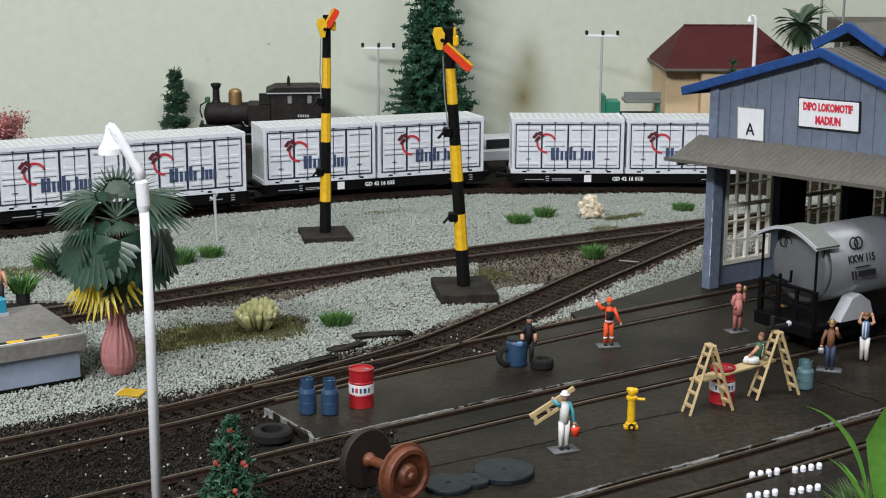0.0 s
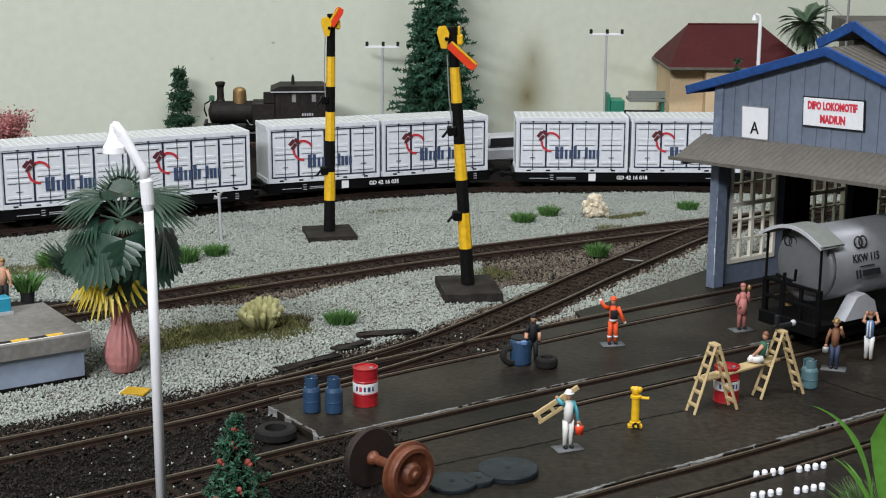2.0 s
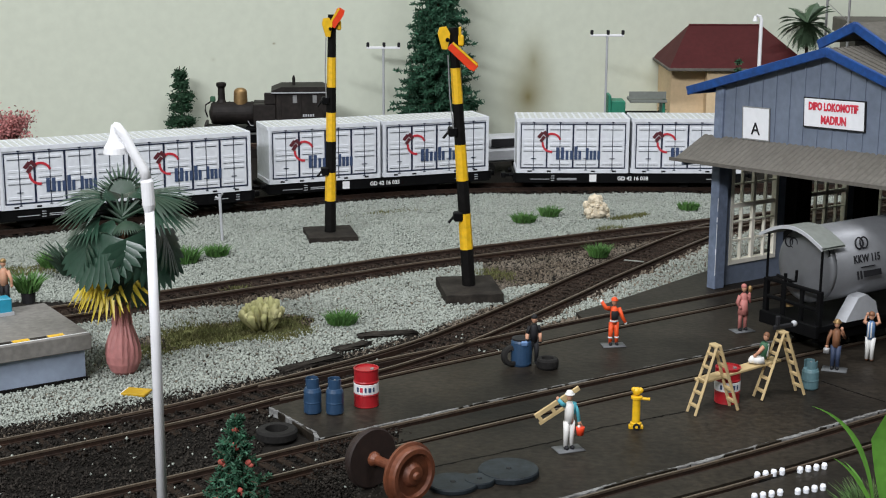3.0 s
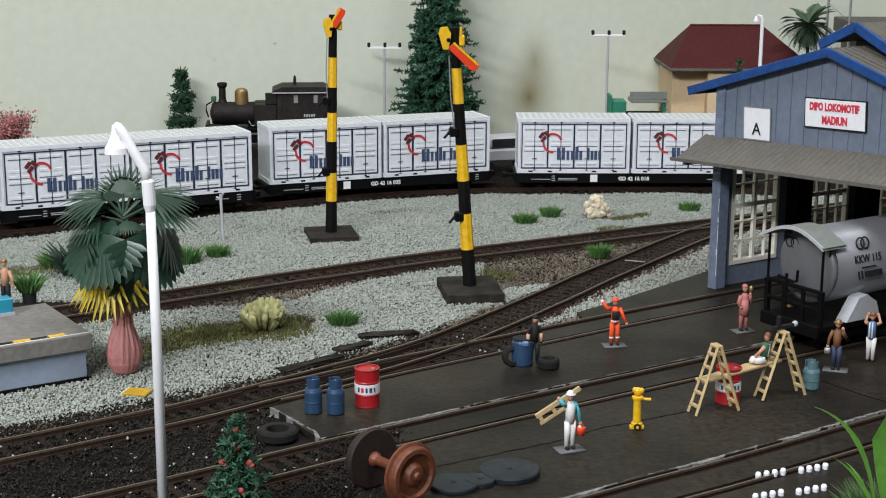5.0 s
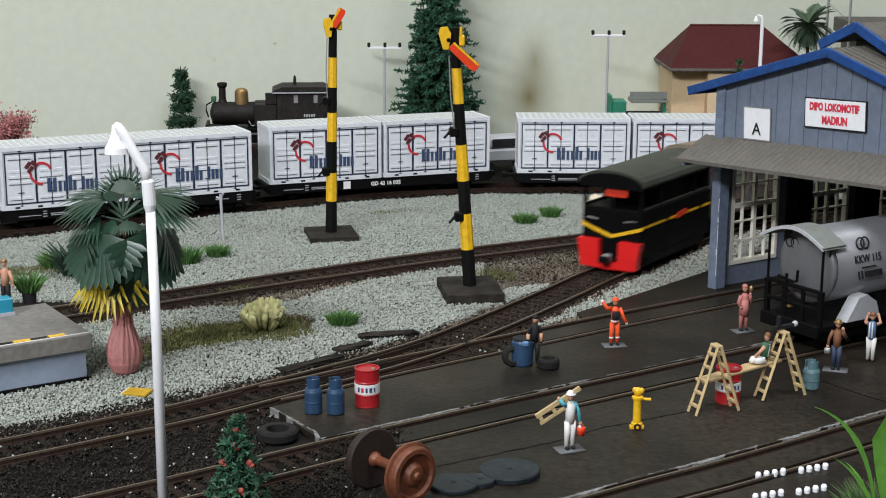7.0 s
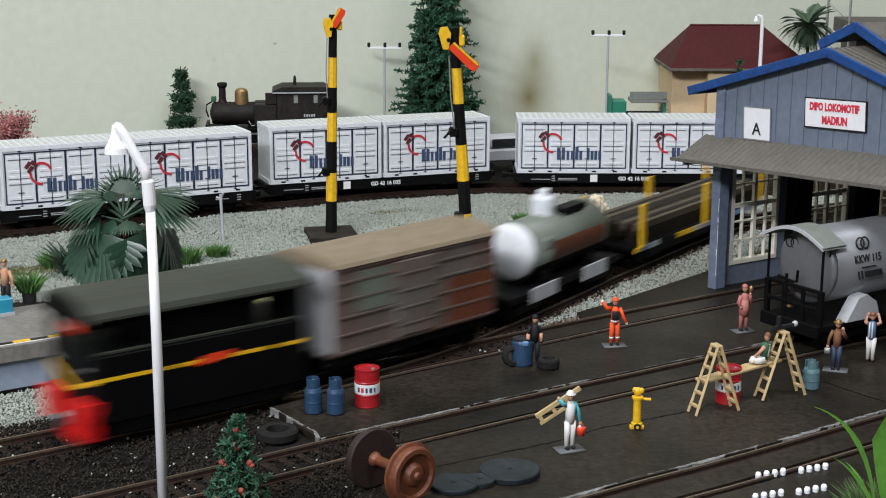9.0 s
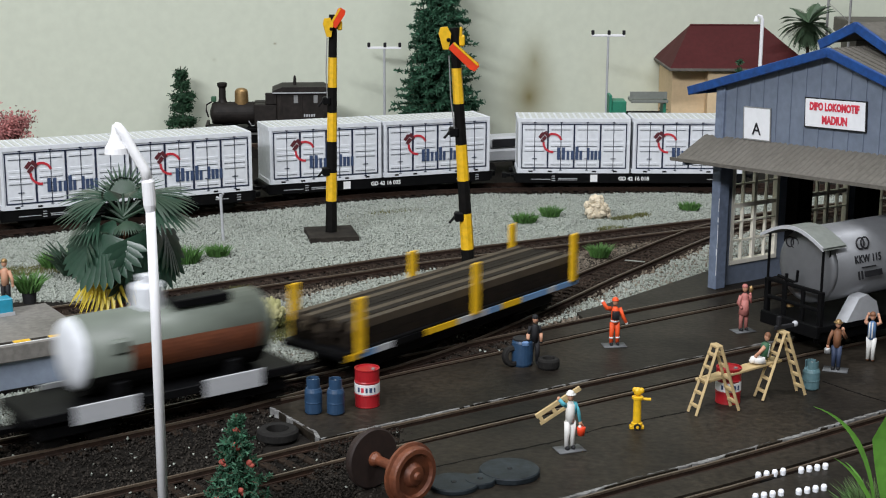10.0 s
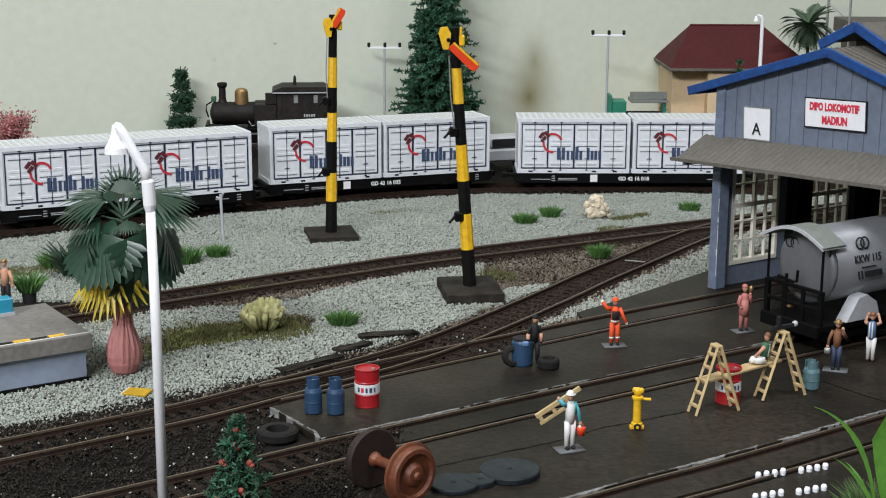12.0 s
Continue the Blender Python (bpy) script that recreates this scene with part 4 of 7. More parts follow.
def boxcar(L=86.0):
    t = thing("box_wagon", "weathered grey covered goods wagon with rust and tan roof", "railway wagon")
    h = L / 2
    part("body", box(B(), -h, h, -15.5, 15.5, 11.5, 45, 0.4), M_BOXCAR, t)
    bm = B()
    pts = [(16.4 * math.cos(math.pi * i / 10), 44.4 + 4.5 * math.sin(math.pi * i / 10)) for i in range(11)]
    a = [bm.verts.new((-h - 0.8, y, z)) for y, z in pts]
    b = [bm.verts.new((h + 0.8, y, z)) for y, z in pts]
    bm.faces.new(a), bm.faces.new(b)
    for i in range(len(a)):
        j = (i + 1) % len(a)
        bm.faces.new((a[i], a[j], b[j], b[i]))
    part("roof", bm, M_BOXROOF, t)
    for s in (-1, 1):
        for zz in (13.0, 19.5, 26, 32.5, 39, 43.6):
            part("side_rib", box(B(), -h + 0.3, h - 0.3, s * 15.5 - 0.5, s * 15.5 + 0.5, zz - 0.4, zz + 0.4), M_BOXCAR, t)
        door = part("sliding_door", box(B(), -12, 9, s * 15.9 - 0.6, s * 15.9 + 0.6, 13.5, 42.5, 0.3), M_GREYPLASTIC if s > 0 else M_BOXCAR, t)
        for zz in (18.0, 24.5, 31, 37.5):
            part("door_rib", box(B(), -11.5, 8.5, s * 16.5 - 0.3, s * 16.5 + 0.3, zz - 0.35, zz + 0.35), M_BOXCAR, door)
        part("side_panel", box(B(), -h + 12, -14, s * 15.65 - 0.12, s * 15.65 + 0.12, 27, 42.0), M_TANKGREEN, t, "faded green side panel")
        part("side_panel", box(B(), 16, h - 2, s * 15.65 - 0.12, s * 15.65 + 0.12, 13.5, 31), M_RUST, t, "rust-stained side panel")
        part("end_panel", box(B(), s * h - 0.4, s * h + 0.4, -14.5, 14.5, 13, 43.5, 0.2), M_GREYPLASTIC, t, "pale lilac-grey wagon end")
        for yy in (-9, 0, 9):
            part("end_post", box(B(), s * h - 0.9, s * h + 0.9, yy - 0.8, yy + 0.8, 12, 43.8), M_GREYPLASTIC, t)
        part("sole_bar", box(B(), -h, h, s * 13 - 1, s * 13 + 1, 8, 11.5), M_BLACK, t)
        bogie(t, s * 26, 13)
        coupler(t, s * h, s)
    return t, L


def tank_car(L=116.0, r=12.4):
    t = thing("tank_wagon", "grey-green bogie tank wagon with white ends and dome", "railway wagon")
    h = L / 2
    c = 27.2
    bm = B()
    tube(bm, [(-29, 0, c), (38, 0, c)], r, 28)
    part("tank_barrel", bm, M_TANKGREEN, t, smooth=True)
    # black lower shell that shows only below the barrel
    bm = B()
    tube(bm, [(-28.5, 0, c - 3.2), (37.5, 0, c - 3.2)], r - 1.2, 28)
    part("belly", bm, M_BLACKMATT, t, "dark lower shell of the tank")
    for s in (-1, 1):
        bm = B()
        e = -28.9 if s < 0 else 37.9
        tube(bm, [(e, 0, c), (e + s * 1.6, 0, c), (e + s * 2.7, 0, c), (e + s * 3.3, 0, c)], [r + 0.05, r * 0.93, r * 0.72, r * 0.3], 28)
        part("tank_end", bm, M_WHITE if s < 0 else M_TANKGREEN, t, "white tank end" if s < 0 else "grey-green tank end", smooth=True)
        part("side_board", box(B(), s * 23.5 - 11 - 1.0, s * 23.5 + 11 - 1.0, -14.4, -13.6, 7.8, 14.2, 0.2), M_GREYPLASTIC, t, "pale grey side board")
        part("side_board", box(B(), s * 23.5 - 11 - 1.0, s * 23.5 + 11 - 1.0, 13.6, 14.4, 7.8, 14.2, 0.2), M_GREYPLASTIC, t, "pale grey side board")
        for yy in (-1, 1):
            part("saddle", box(B(), s * 21 + 1, s * 21 + 5, yy * 8 - 4, yy * 8 + 4, 12.5, 18.5, 0.3), M_BLACK, t)
        bogie(t, s * 33, 13)
        coupler(t, s * 49, s)
        bm = B()
        for k in range(7):
            a0, a1 = radians(166 + 6 * k), radians(172 + 6 * k)
            if s > 0:
                a0, a1 = math.pi - a0, math.pi - a1
            v = [bm.verts.new((x, (r + 0.15) * math.cos(a), c + (r + 0.15) * math.sin(a))) for x in (-14, 34) for a in (a0, a1)]
            bm.faces.new((v[0], v[1], v[3], v[2]))
        part("red_band", bm, M_RUST, t, "brown-red band along the tank")
    bm = B()
    lathe(bm, [(5.2, 37.5), (5.2, 46), (4.6, 47), (2.6, 47.4), (2.6, 50), (0.4, 50.2)], 20, -2)
    part("dome", bm, M_WHITE, t, "white filling dome")
    part("walkway", box(B(), 4, 26, -7.5, -1.0, 38.4, 41.2, 0.3), M_BLACK, t, "black top walkway")
    part("underframe", box(box(B(), -50, 49, -13, 13, 9.5, 12.6, 0.3), -50, 49, -4, 4, 7, 9.6), M_BLACK, t)
    part("valve_box", box(B(), -21, -15, -13.2, -8, 28, 33, 0.8), M_TANKGREEN, t)
    return t, L


def timber_car(L=152.0):
    t = thing("timber_wagon", "flat wagon stacked with dark timber between yellow stakes", "railway wagon")
    h = L / 2
    part("deck", box(B(), -h, h, -15.5, 15.5, 11.4, 14.0, 0.3), M_BLACK, t)
    for s in (-1, 1):
        for x0, x1, m in ((-74, -68, M_YELLOW), (-68, -59, M_STRIPEBLUE), (-59, -49, M_GREYPLASTIC), (-49, -30, M_BLACK), (-30, -10, M_YELLOW), (-10, 10, M_GREYPLASTIC), (10, 19, M_STRIPEBLUE), (19, 33, M_YELLOW), (33, 52, M_STRIPEBLUE), (52, 58, M_GREYPLASTIC), (58, 75, M_STRIPEBLUE)):
            part("sill_stripe", box(B(), x0, x1 - 0.3, s * 15.7 - 0.3, s * 15.7 + 0.3, 10.6, 13.0), m, t, "painted sill stripe")
        for x0 in (-68, 1, 70.5):
            part("stake", box(B(), x0 - 2.1, x0 + 2.1, s * 16.3 - 0.7, s * 16.3 + 0.7, 12.5, 33.5, 0.25), M_YELLOW, t, "yellow side stake")
        part("sole_bar", box(B(), -h + 20, h - 20, s * 12 - 1, s * 12 + 1, 5.8, 11.4), M_BLACK, t)
        bogie(t, s * 50, 14)
        coupler(t, s * h, s)
    rng = random.Random(5)
    for row in range(3):
        for k in range(9):
            y0 = -14.4 + k * 3.2
            z0 = 14.1 + row * 3.3
            x0, x1 = -h + 5 + rng.uniform(-1.5, 2.5), h - 4 + rng.uniform(-2.5, 1.0)
            part("beam", box(B(), x0, x1, y0, y0 + 3.0, z0, z0 + 3.1 + rng.uniform(-0.2, 0.2)), M_LOADTAN if (row == 2 and k in (0, 2, 6, 8)) or rng.random() < 0.08 else M_LOAD, t)
    return t, L


TRAIN = [(diesel(), 0.0), (boxcar(), 92.0), (tank_car(), 187.0), (timber_car(), 306.0)]
# seconds and the way still to go for the train's nose, in millimetres along the track
RUN = [(0.0, 1630), (2.0, 1560), (3.2, 1470), (4.0, 1370), (4.8, 1240), (5.5, 1105), (6.0, 990), (6.2, 940), (6.4, 893), (6.6, 852), (6.8, 821), (7.0, 791), (7.2, 758), (7.7, 694), (8.2, 631), (8.6, 577), (8.8, 537), (9.0, 480),
       (9.2, 420), (9.4, 367), (9.5, 344), (9.6, 327), (9.8, 298), (10.0, 266), (10.2, 232), (10.5, 176), (10.8, 107), (11.0, 58), (11.2, 5), (11.4, -50), (12.0, -210)]


def nose(t):
    ts, fs = zip(*RUN)
    return float(np.interp(t, ts, fs))


def run_train():
    for (ob, length), off in TRAIN:
        rows = []
        for k in range(0, 121):
            t = k / 10
            if t < 5.5 and k % 5:
                continue
            f = sum(nose(t + d) for d in (-0.05, 0.0, 0.05)) / 3 + off + START
            a, b = THROUGH.spot(f + 0.2 * length), THROUGH.spot(f + 0.8 * length)
            m = (a + b) / 2
            rows.append((t, at(m[0], m[1], 0, math.degrees(math.atan2(b[1] - a[1], b[0] - a[0])))))
        walk(ob, rows)


# ---- tank wagon beside the shed ----


def parked_tank():
    q0 = float(np.interp(137.0, YARD_2.spot(np.arange(0, YARD_2.length))[:, 0], np.arange(0, YARD_2.length)))
    p, w = YARD_2.spot(q0), YARD_2.way(q0)
    t = thing("parked_tank_wagon", "silver-grey cylindrical tank wagon with railed end platform, standing by the shed", "railway wagon", p[0], p[1], 0, math.degrees(math.atan2(w[1], w[0])))
    L, r, c = 150.0, 15.2, 32.8
    bm = B()
    tube(bm, [(9, 0, c), (L - 8, 0, c)], r, 48)
    part("tank_barrel", bm, M_TANK, t, smooth=True)
    bm = B()
    tube(bm, [(9.1, 0, c), (7.6, 0, c), (6.6, 0, c), (6.0, 0, c), (5.7, 0, c)], [r, r * 0.96, r * 0.84, r * 0.55, r * 0.1], 40)
    part("tank_end", bm, M_TANK, t, smooth=True)
    part("deck", box(box(B(), 0, L, -15, 15, 9.5, 12.0, 0.2), 2, L, -13, -11, 5.0, 9.5), M_BLACK, t)
    part("end_beam", box(B(), -1.2, 1.0, -15.2, 15.2, 7.5, 12.6, 0.3), M_BLACK, t)
    # end platform: posts, rails, canopy
    for yy in (-14.2, 14.2):
        bm = B()
        tube(bm, [(1.2, yy, 12), (1.2, yy, 44)], 0.55, 6)
        part("canopy_post", bm, M_BLACK, t)
        part("rail_post", box(B(), 0.4, 2.4, yy - 1.0, yy + 1.0, 12, 26, 0.2), M_BLACK, t)
    for zz in (18.5, 25.5):
        part("hand_rail", box(B(), 0.6, 2.0, -14.2, 14.2, zz - 0.7, zz + 0.7, 0.2), M_BLACK, t)
    for yy in (-5, 5):
        part("rail_post", box(B(), 0.7, 1.9, yy - 0.7, yy + 0.7, 12, 25.5), M_BLACK, t)
    bm = B()
    tube(bm, [(1, 4, 12), (1, 4, 29.5)], 0.7, 6)
    tube(bm, [(1, 8.5, 28), (1, 0.5, 27), (1, -1.5, 27.5), (1, -1.8, 32)], 0.6, 6)
    part("brake_handle", bm, M_BLACK, t)
    bm = B()
    lathe(bm, [(1.9, 16), (1.9, 17.2), (0.7, 17.3)], 14)
    bw = part("brake_wheel", bm, M_BRASS, t, "small brass brake wheel")
    bw.matrix_basis = at(3.5, 4, 0)
    bm = B()
    n = 12
    arc = [(-16.5 + 33.0 * i / n, 43.0 + 5.6 * math.sin(math.pi * i / n)) for i in range(n + 1)]
    for i in range(n):
        (ya, za), (yb, zb) = arc[i], arc[i + 1]
        v = [bm.verts.new(p) for p in ((-1.5, ya, za), (-1.5, yb, zb), (11, yb, zb), (11, ya, za), (-1.5, ya, za + 0.9), (-1.5, yb, zb + 0.9), (11, yb, zb + 0.9), (11, ya, za + 0.9))]
        for f in ((0, 1, 2, 3), (4, 5, 6, 7), (0, 1, 5, 4), (2, 3, 7, 6)):
            bm.faces.new([v[k] for k in f])
    canopy = part("canopy", bm, M_TANKROOF, t, "curved grey-green canopy sheet")
    bm = B()
    for i in range(n):
        (ya, za), (yb, zb) = arc[i], arc[i + 1]
        v = [bm.verts.new(p) for p in ((-2.0, ya, za - 0.2), (-2.0, yb, zb - 0.2), (-2.0, yb, zb + 1.2), (-2.0, ya, za + 1.2), (-1.4, ya, za - 0.2), (-1.4, yb, zb - 0.2), (-1.4, yb, zb + 1.2), (-1.4, ya, za + 1.2))]
        for f in ((0, 1, 2, 3), (4, 5, 6, 7), (0, 1, 5, 4), (2, 3, 7, 6)):
            bm.faces.new([v[k] for k in f])
    part("canopy_rim", bm, M_GREYPLASTIC, canopy, "pale canopy rim")
    # ring marks and lettering
    for x0, yy, zz, nx in ((6.3, 7.0, 41, 1), (7.0, -9.2, 40, 1)):
        bm = B()
        for d in (-1.3, 1.3):
            pts = [(x0, yy + d + 2.0 * math.cos(a), zz + 2.0 * math.sin(a)) for a in [2 * math.pi * k / 14 for k in range(15)]]
            tube(bm, pts, 0.32, 5)
        part("ring_badge", bm, M_FIGBLACK, t, "two linked black rings")
    tilt = 14.0
    lay = at(23.5, 0, c) @ pose(0, 0, 0, -tilt) @ at(0, -r - 0.15, 0) @ pose(0, 0, 0, 90)
    for d in (-1.3, 1.3):
        bm = B()
        tube(bm, [(d + 2.2 * math.cos(a), 6.3 + 2.2 * math.sin(a), 0) for a in [2 * math.pi * k / 14 for k in range(15)]], 0.35, 5)
        rg = part("ring_badge", bm, M_FIGBLACK, t, "two linked black rings")
        rg.matrix_basis = lay.copy()
    letters("number", "KKW 115", 4.3, M_FIGBLACK, lay @ at(2.0, 0.0, 0.1), t, stretch=0.85, bold=0.08)
    for x0, x1, y0, y1 in ((-4.5, -3.7, -7.8, -4.5), (-2.7, -1.9, -7.8, -4.5), (-0.8, 9.0, -7.2, -4.8), (-2, 6, -3.5, -3.0)):
        b = part("lettering_bar", box(B(), x0, x1, y0, y1, -0.05, 0.25), M_FIGBLACK, t)
        b.matrix_basis = lay.copy()
    bm = B()
    prism(bm, [(15, 12), (34, 12), (31.5, 18.5), (26, 22.0), (21.5, 21)], -15.6, -10)
    part("saddle_plate", bm, M_GREYPLASTIC, t, "pale grey tank saddle")
    bm = B()
    prism(bm, [(100, 12), (120, 12), (116, 22), (104, 22)], -15.6, -10)
    part("saddle_plate", bm, M_GREYPLASTIC, t, "pale grey tank saddle")
    bogie(t, 24, 14)
    bogie(t, L - 26, 14)
    return t


parked_tank()

# ---- small figures: each one plain painted figurine ----


def figurine(label, x, y, rz, pieces, base=True, z=-0.5):
    """One mesh of several colours: pieces is a list of (material, builder)."""
    out = B()
    mats = []
    if base:
        pieces = [(M_FIGBASE if base == "grey" else M_BLACKMATT, lambda b: box(b, -4.6, 4.6, -3.2, 3.2, 0, 0.35))] + pieces
    for m, fn in pieces:
        if m not in mats:
            mats.append(m)
        had = set(out.faces)
        fn(out)
        for f in [f for f in out.faces if f not in had]:
            f.material_index = mats.index(m)
            f.smooth = True
    for v in out.verts:
        if v.co.z > 0.4:
            v.co.x, v.co.y = v.co.x * 0.86, v.co.y * 0.86
    me = bpy.data.meshes.new("figurine")
    bmesh.ops.scale(out, vec=(MM, MM, MM), verts=out.verts)
    bmesh.ops.recalc_face_normals(out, faces=out.faces)
    out.to_mesh(me)
    out.free()
    for m in mats:
        me.materials.append(m)
    ob = new("figurine", me)
    ob.matrix_basis = at(x, y, z, rz)
    return tagged(ob, label, "figurine", "painted figurines in the yard")


def legs(m, shoe, spread=1.3, bend=0.0, top=9.6):
    out = []
    for s in (-1, 1):
        out.append((m, lambda b, s=s: tube(b, [(s * spread, -bend * 0.3 * s, 1.0), (s * spread * 0.95, -bend * s, 5.2), (s * 0.95, 0, top)], [0.85, 1.05, 1.45], 8)))
        out.append((shoe, lambda b, s=s: ball(b, s * spread, -0.6 - bend * 0.3 * s, 0.9, 0.85, 1.5, 0.75, 8, 6)))
    return out


def trunk(m, top=16.0, low=9.2, lean=0.0):
    return [(m, lambda b: tube(b, [(0, 0, low), (0, lean * 0.5, (low + top) / 2), (0, lean, top - 0.6), (0, lean, top + 0.3)], [1.75, 1.8, 1.75, 0.8], 10))]


def limb(m, pts, hand=M_SKIN, r=0.75):
    return [(m, lambda b: tube(b, pts, [r * 1.15, r, r * 0.85][:len(pts)] + [r * 0.8] * max(0, len(pts) - 3), 7)), (hand, lambda b: ball(b, *pts[-1], 0.75, u=8, v=6))]


def head(hat, brim=0.0, y=0.0, z=18.2, face=M_SKIN):
    out = [(face, lambda b: ball(b, 0, y, z, 1.25, 1.35, 1.6, 10, 8))]
    if hat:
        out.append((hat, lambda b: ball(b, 0, y + 0.1, z + 0.75, 1.42 + brim * 0.1, 1.5, 1.15, 10, 8)))
        if brim:
            out.append((hat, lambda b: tube(b, [(0, y - 0.2, z + 0.45), (0, y - 0.2, z + 0.75)], 1.4 + brim, 12)))
    return out


figurine("orange-overall figurine with helmet waving one arm", 68.5, 567, 8, legs(M_ORANGE, M_FIGBLACK, 1.5) + [(M_PRINT, lambda b: tube(b, [(-1.5, 0, 3.2), (-1.5, 0, 3.8)], 1.05, 8)), (M_PRINT, lambda b: tube(b, [(1.5, 0, 3.2), (1.5, 0, 3.8)], 1.05, 8))]
         + trunk(M_ORANGE) + [(M_FIGBLACK, lambda b: box(b, -1.6, 1.6, -2.3, -0.6, 11.0, 14.6, 0.3)), (M_PRINT, lambda b: tube(b, [(0, 0, 10.0), (0, 0, 10.7)], 1.95, 10))]
         + limb(M_ORANGE, [(-2.2, 0, 15.4), (-4.2, -0.5, 15.8), (-6.3, -0.5, 18.6)], M_PRINT, 0.9) + limb(M_ORANGE, [(2.2, 0, 15.4), (3.8, 0, 12.0), (5.4, -0.8, 9.4)], M_PRINT, 0.9) + head(M_ORANGE, 0.25), "grey")
figurine("white-overall painter figurine carrying a ladder and red bucket", 41, 450, 20, legs(M_FIGWHITE, M_FIGBLACK, 1.2) + trunk(M_FIGWHITE) + [(M_TURQ, lambda b: tube(b, [(1.2, 0.2, 12.0), (1.4, 0.2, 15.8)], [1.3, 1.5], 8))]
         + limb(M_TURQ, [(2.0, 0, 15.2), (3.3, 0, 12.6), (3.8, -1.0, 9.0)]) + limb(M_TURQ, [(-2.0, 0, 15.2), (-3.4, -0.6, 16.0), (-4.6, 0.5, 17.5)]) + head(M_FIGWHITE, 0.5)
         + [(M_SIGRED, lambda b: lathe(b, [(1.3, 4.9), (1.7, 7.6), (1.5, 7.7)], 12, 4.0, -1.4)), (M_SKIN, lambda b: tube(b, [(2.8, -1.4, 7.6), (3.9, -1.2, 9.3), (5.2, -1.4, 7.6)], 0.22, 5)), (M_FIGWHITE, lambda b: ball(b, 3.4, -1.4, 7.7, 0.7, u=6, v=5))], "grey")
figurine("dark-clothed worker figurine bending over a blue drum", 35.0, 541.0, 15, legs(M_FIGBLACK, M_FIGBLACK, 1.4, 0.6) + trunk(M_FIGBLACK, lean=-0.4) + limb(M_FIGBLACK, [(-2, 0, 15.4), (-3.2, -0.6, 12.5)], M_SKIN) + limb(M_SKIN, [(-3.2, -0.6, 12.5), (-3.6, -1.5, 9.6)], M_FIGBLACK)
         + limb(M_FIGBLACK, [(2, 0, 15.4), (2.8, -0.3, 12.6)], M_SKIN) + limb(M_SKIN, [(2.8, -0.3, 12.4), (2.9, -0.8, 9.2)], M_FIGBLACK) + head(M_FIGBLACK, y=-0.5), False)
figurine("salmon-clothed standing figurine with a bundle", 124.3, 589, 20, legs(M_SALMON, M_FIGBLACK, 1.5) + trunk(M_SALMON, low=8.0) + limb(M_SALMON, [(-2, 0, 15.2), (-3.4, 0, 12.2), (-2.6, -1.6, 10.5)], M_SALMON, 0.9) + limb(M_SALMON, [(2, 0, 15.2), (3.3, -0.4, 12.6), (2.2, -1.4, 15.8)], M_SALMON, 0.9) + head(M_SALMON)
         + [(M_BRASS, lambda b: ball(b, 2.8, -0.8, 17.8, 1.2, 1.2, 1.6, 8, 6)), (M_SALMON, lambda b: tube(b, [(0, 0, 7.2), (0, 0, 10), (0, 0, 13.5)], [2.7, 2.3, 1.9], 10))], "grey")
figurine("brown-jacketed figurine with a hat and carried tools", 148.9, 536, -20, legs(M_DENIM, M_FIGBLACK, 1.1) + trunk(M_BROWN) + limb(M_BROWN, [(-2, 0, 15.4), (-3.4, 0, 12.2), (-3.8, -0.6, 9.2)]) + limb(M_BROWN, [(2, 0, 15.4), (3.6, 0, 13.0), (2.2, -1.0, 16.6)]) + head(M_BRASS, 0.6)
         + [(M_STEEL, lambda b: box(b, -5.2, -2.6, -1.6, 0.6, 6.4, 8.6, 0.3))], "grey")
figurine("white-trousered figurine shading its eyes, blue shirt", 165.0, 547, 150, legs(M_FIGWHITE, M_BROWN, 1.1) + trunk(M_MIDBLUE) + [(M_FIGWHITE, lambda b: box(b, -0.9, -0.4, 1.2, 2.35, 10, 16, 0.1)), (M_FIGWHITE, lambda b: box(b, 0.4, 0.9, 1.2, 2.35, 10, 16, 0.1))]
         + limb(M_SKIN, [(2.1, 0, 15.2), (3.4, -1.0, 15.0), (2.2, -1.6, 18.4)]) + limb(M_SKIN, [(-2.1, 0, 15.2), (-3.4, -1.0, 15.6), (-2.0, -1.8, 18.6)]) + head(M_BROWN), False)
figurine("seated figurine in white trousers and green shirt on a plank", 112.0, 502.5, 0, [(M_FIGWHITE, lambda b: tube(b, [(2.0, 0.5, 1.6), (-2.6, -0.4, 1.5), (-3.4, -0.6, 0.8)], [1.9, 1.4, 0.8], 8)), (M_FIGWHITE, lambda b: tube(b, [(2.0, -0.8, 1.6), (-2.0, -1.8, 1.5)], [1.8, 1.1], 8)),
         (M_GREENSHIRT, lambda b: tube(b, [(2.0, 0, 2.0), (2.6, 0, 5.0), (2.9, 0, 7.4), (3.0, 0, 7.9)], [1.9, 2.0, 1.9, 1.0], 10))] + [(M_FIGWHITE, lambda b: tube(b, [(3.6, -1.2, 3), (3.8, -0.9, 7.4)], 0.6, 6)), (M_SKIN, lambda b: ball(b, 3.2, 0, 9.8, 1.2, 1.3, 1.5)), (M_BROWN, lambda b: ball(b, 3.4, 0.1, 10.3, 1.35, 1.4, 1.3))]
         + limb(M_SKIN, [(2.0, -1.6, 6.6), (0.2, -2.0, 4.8), (-1.4, -1.6, 3.2)]), False, z=12.4)

# ---- yard clutter ----


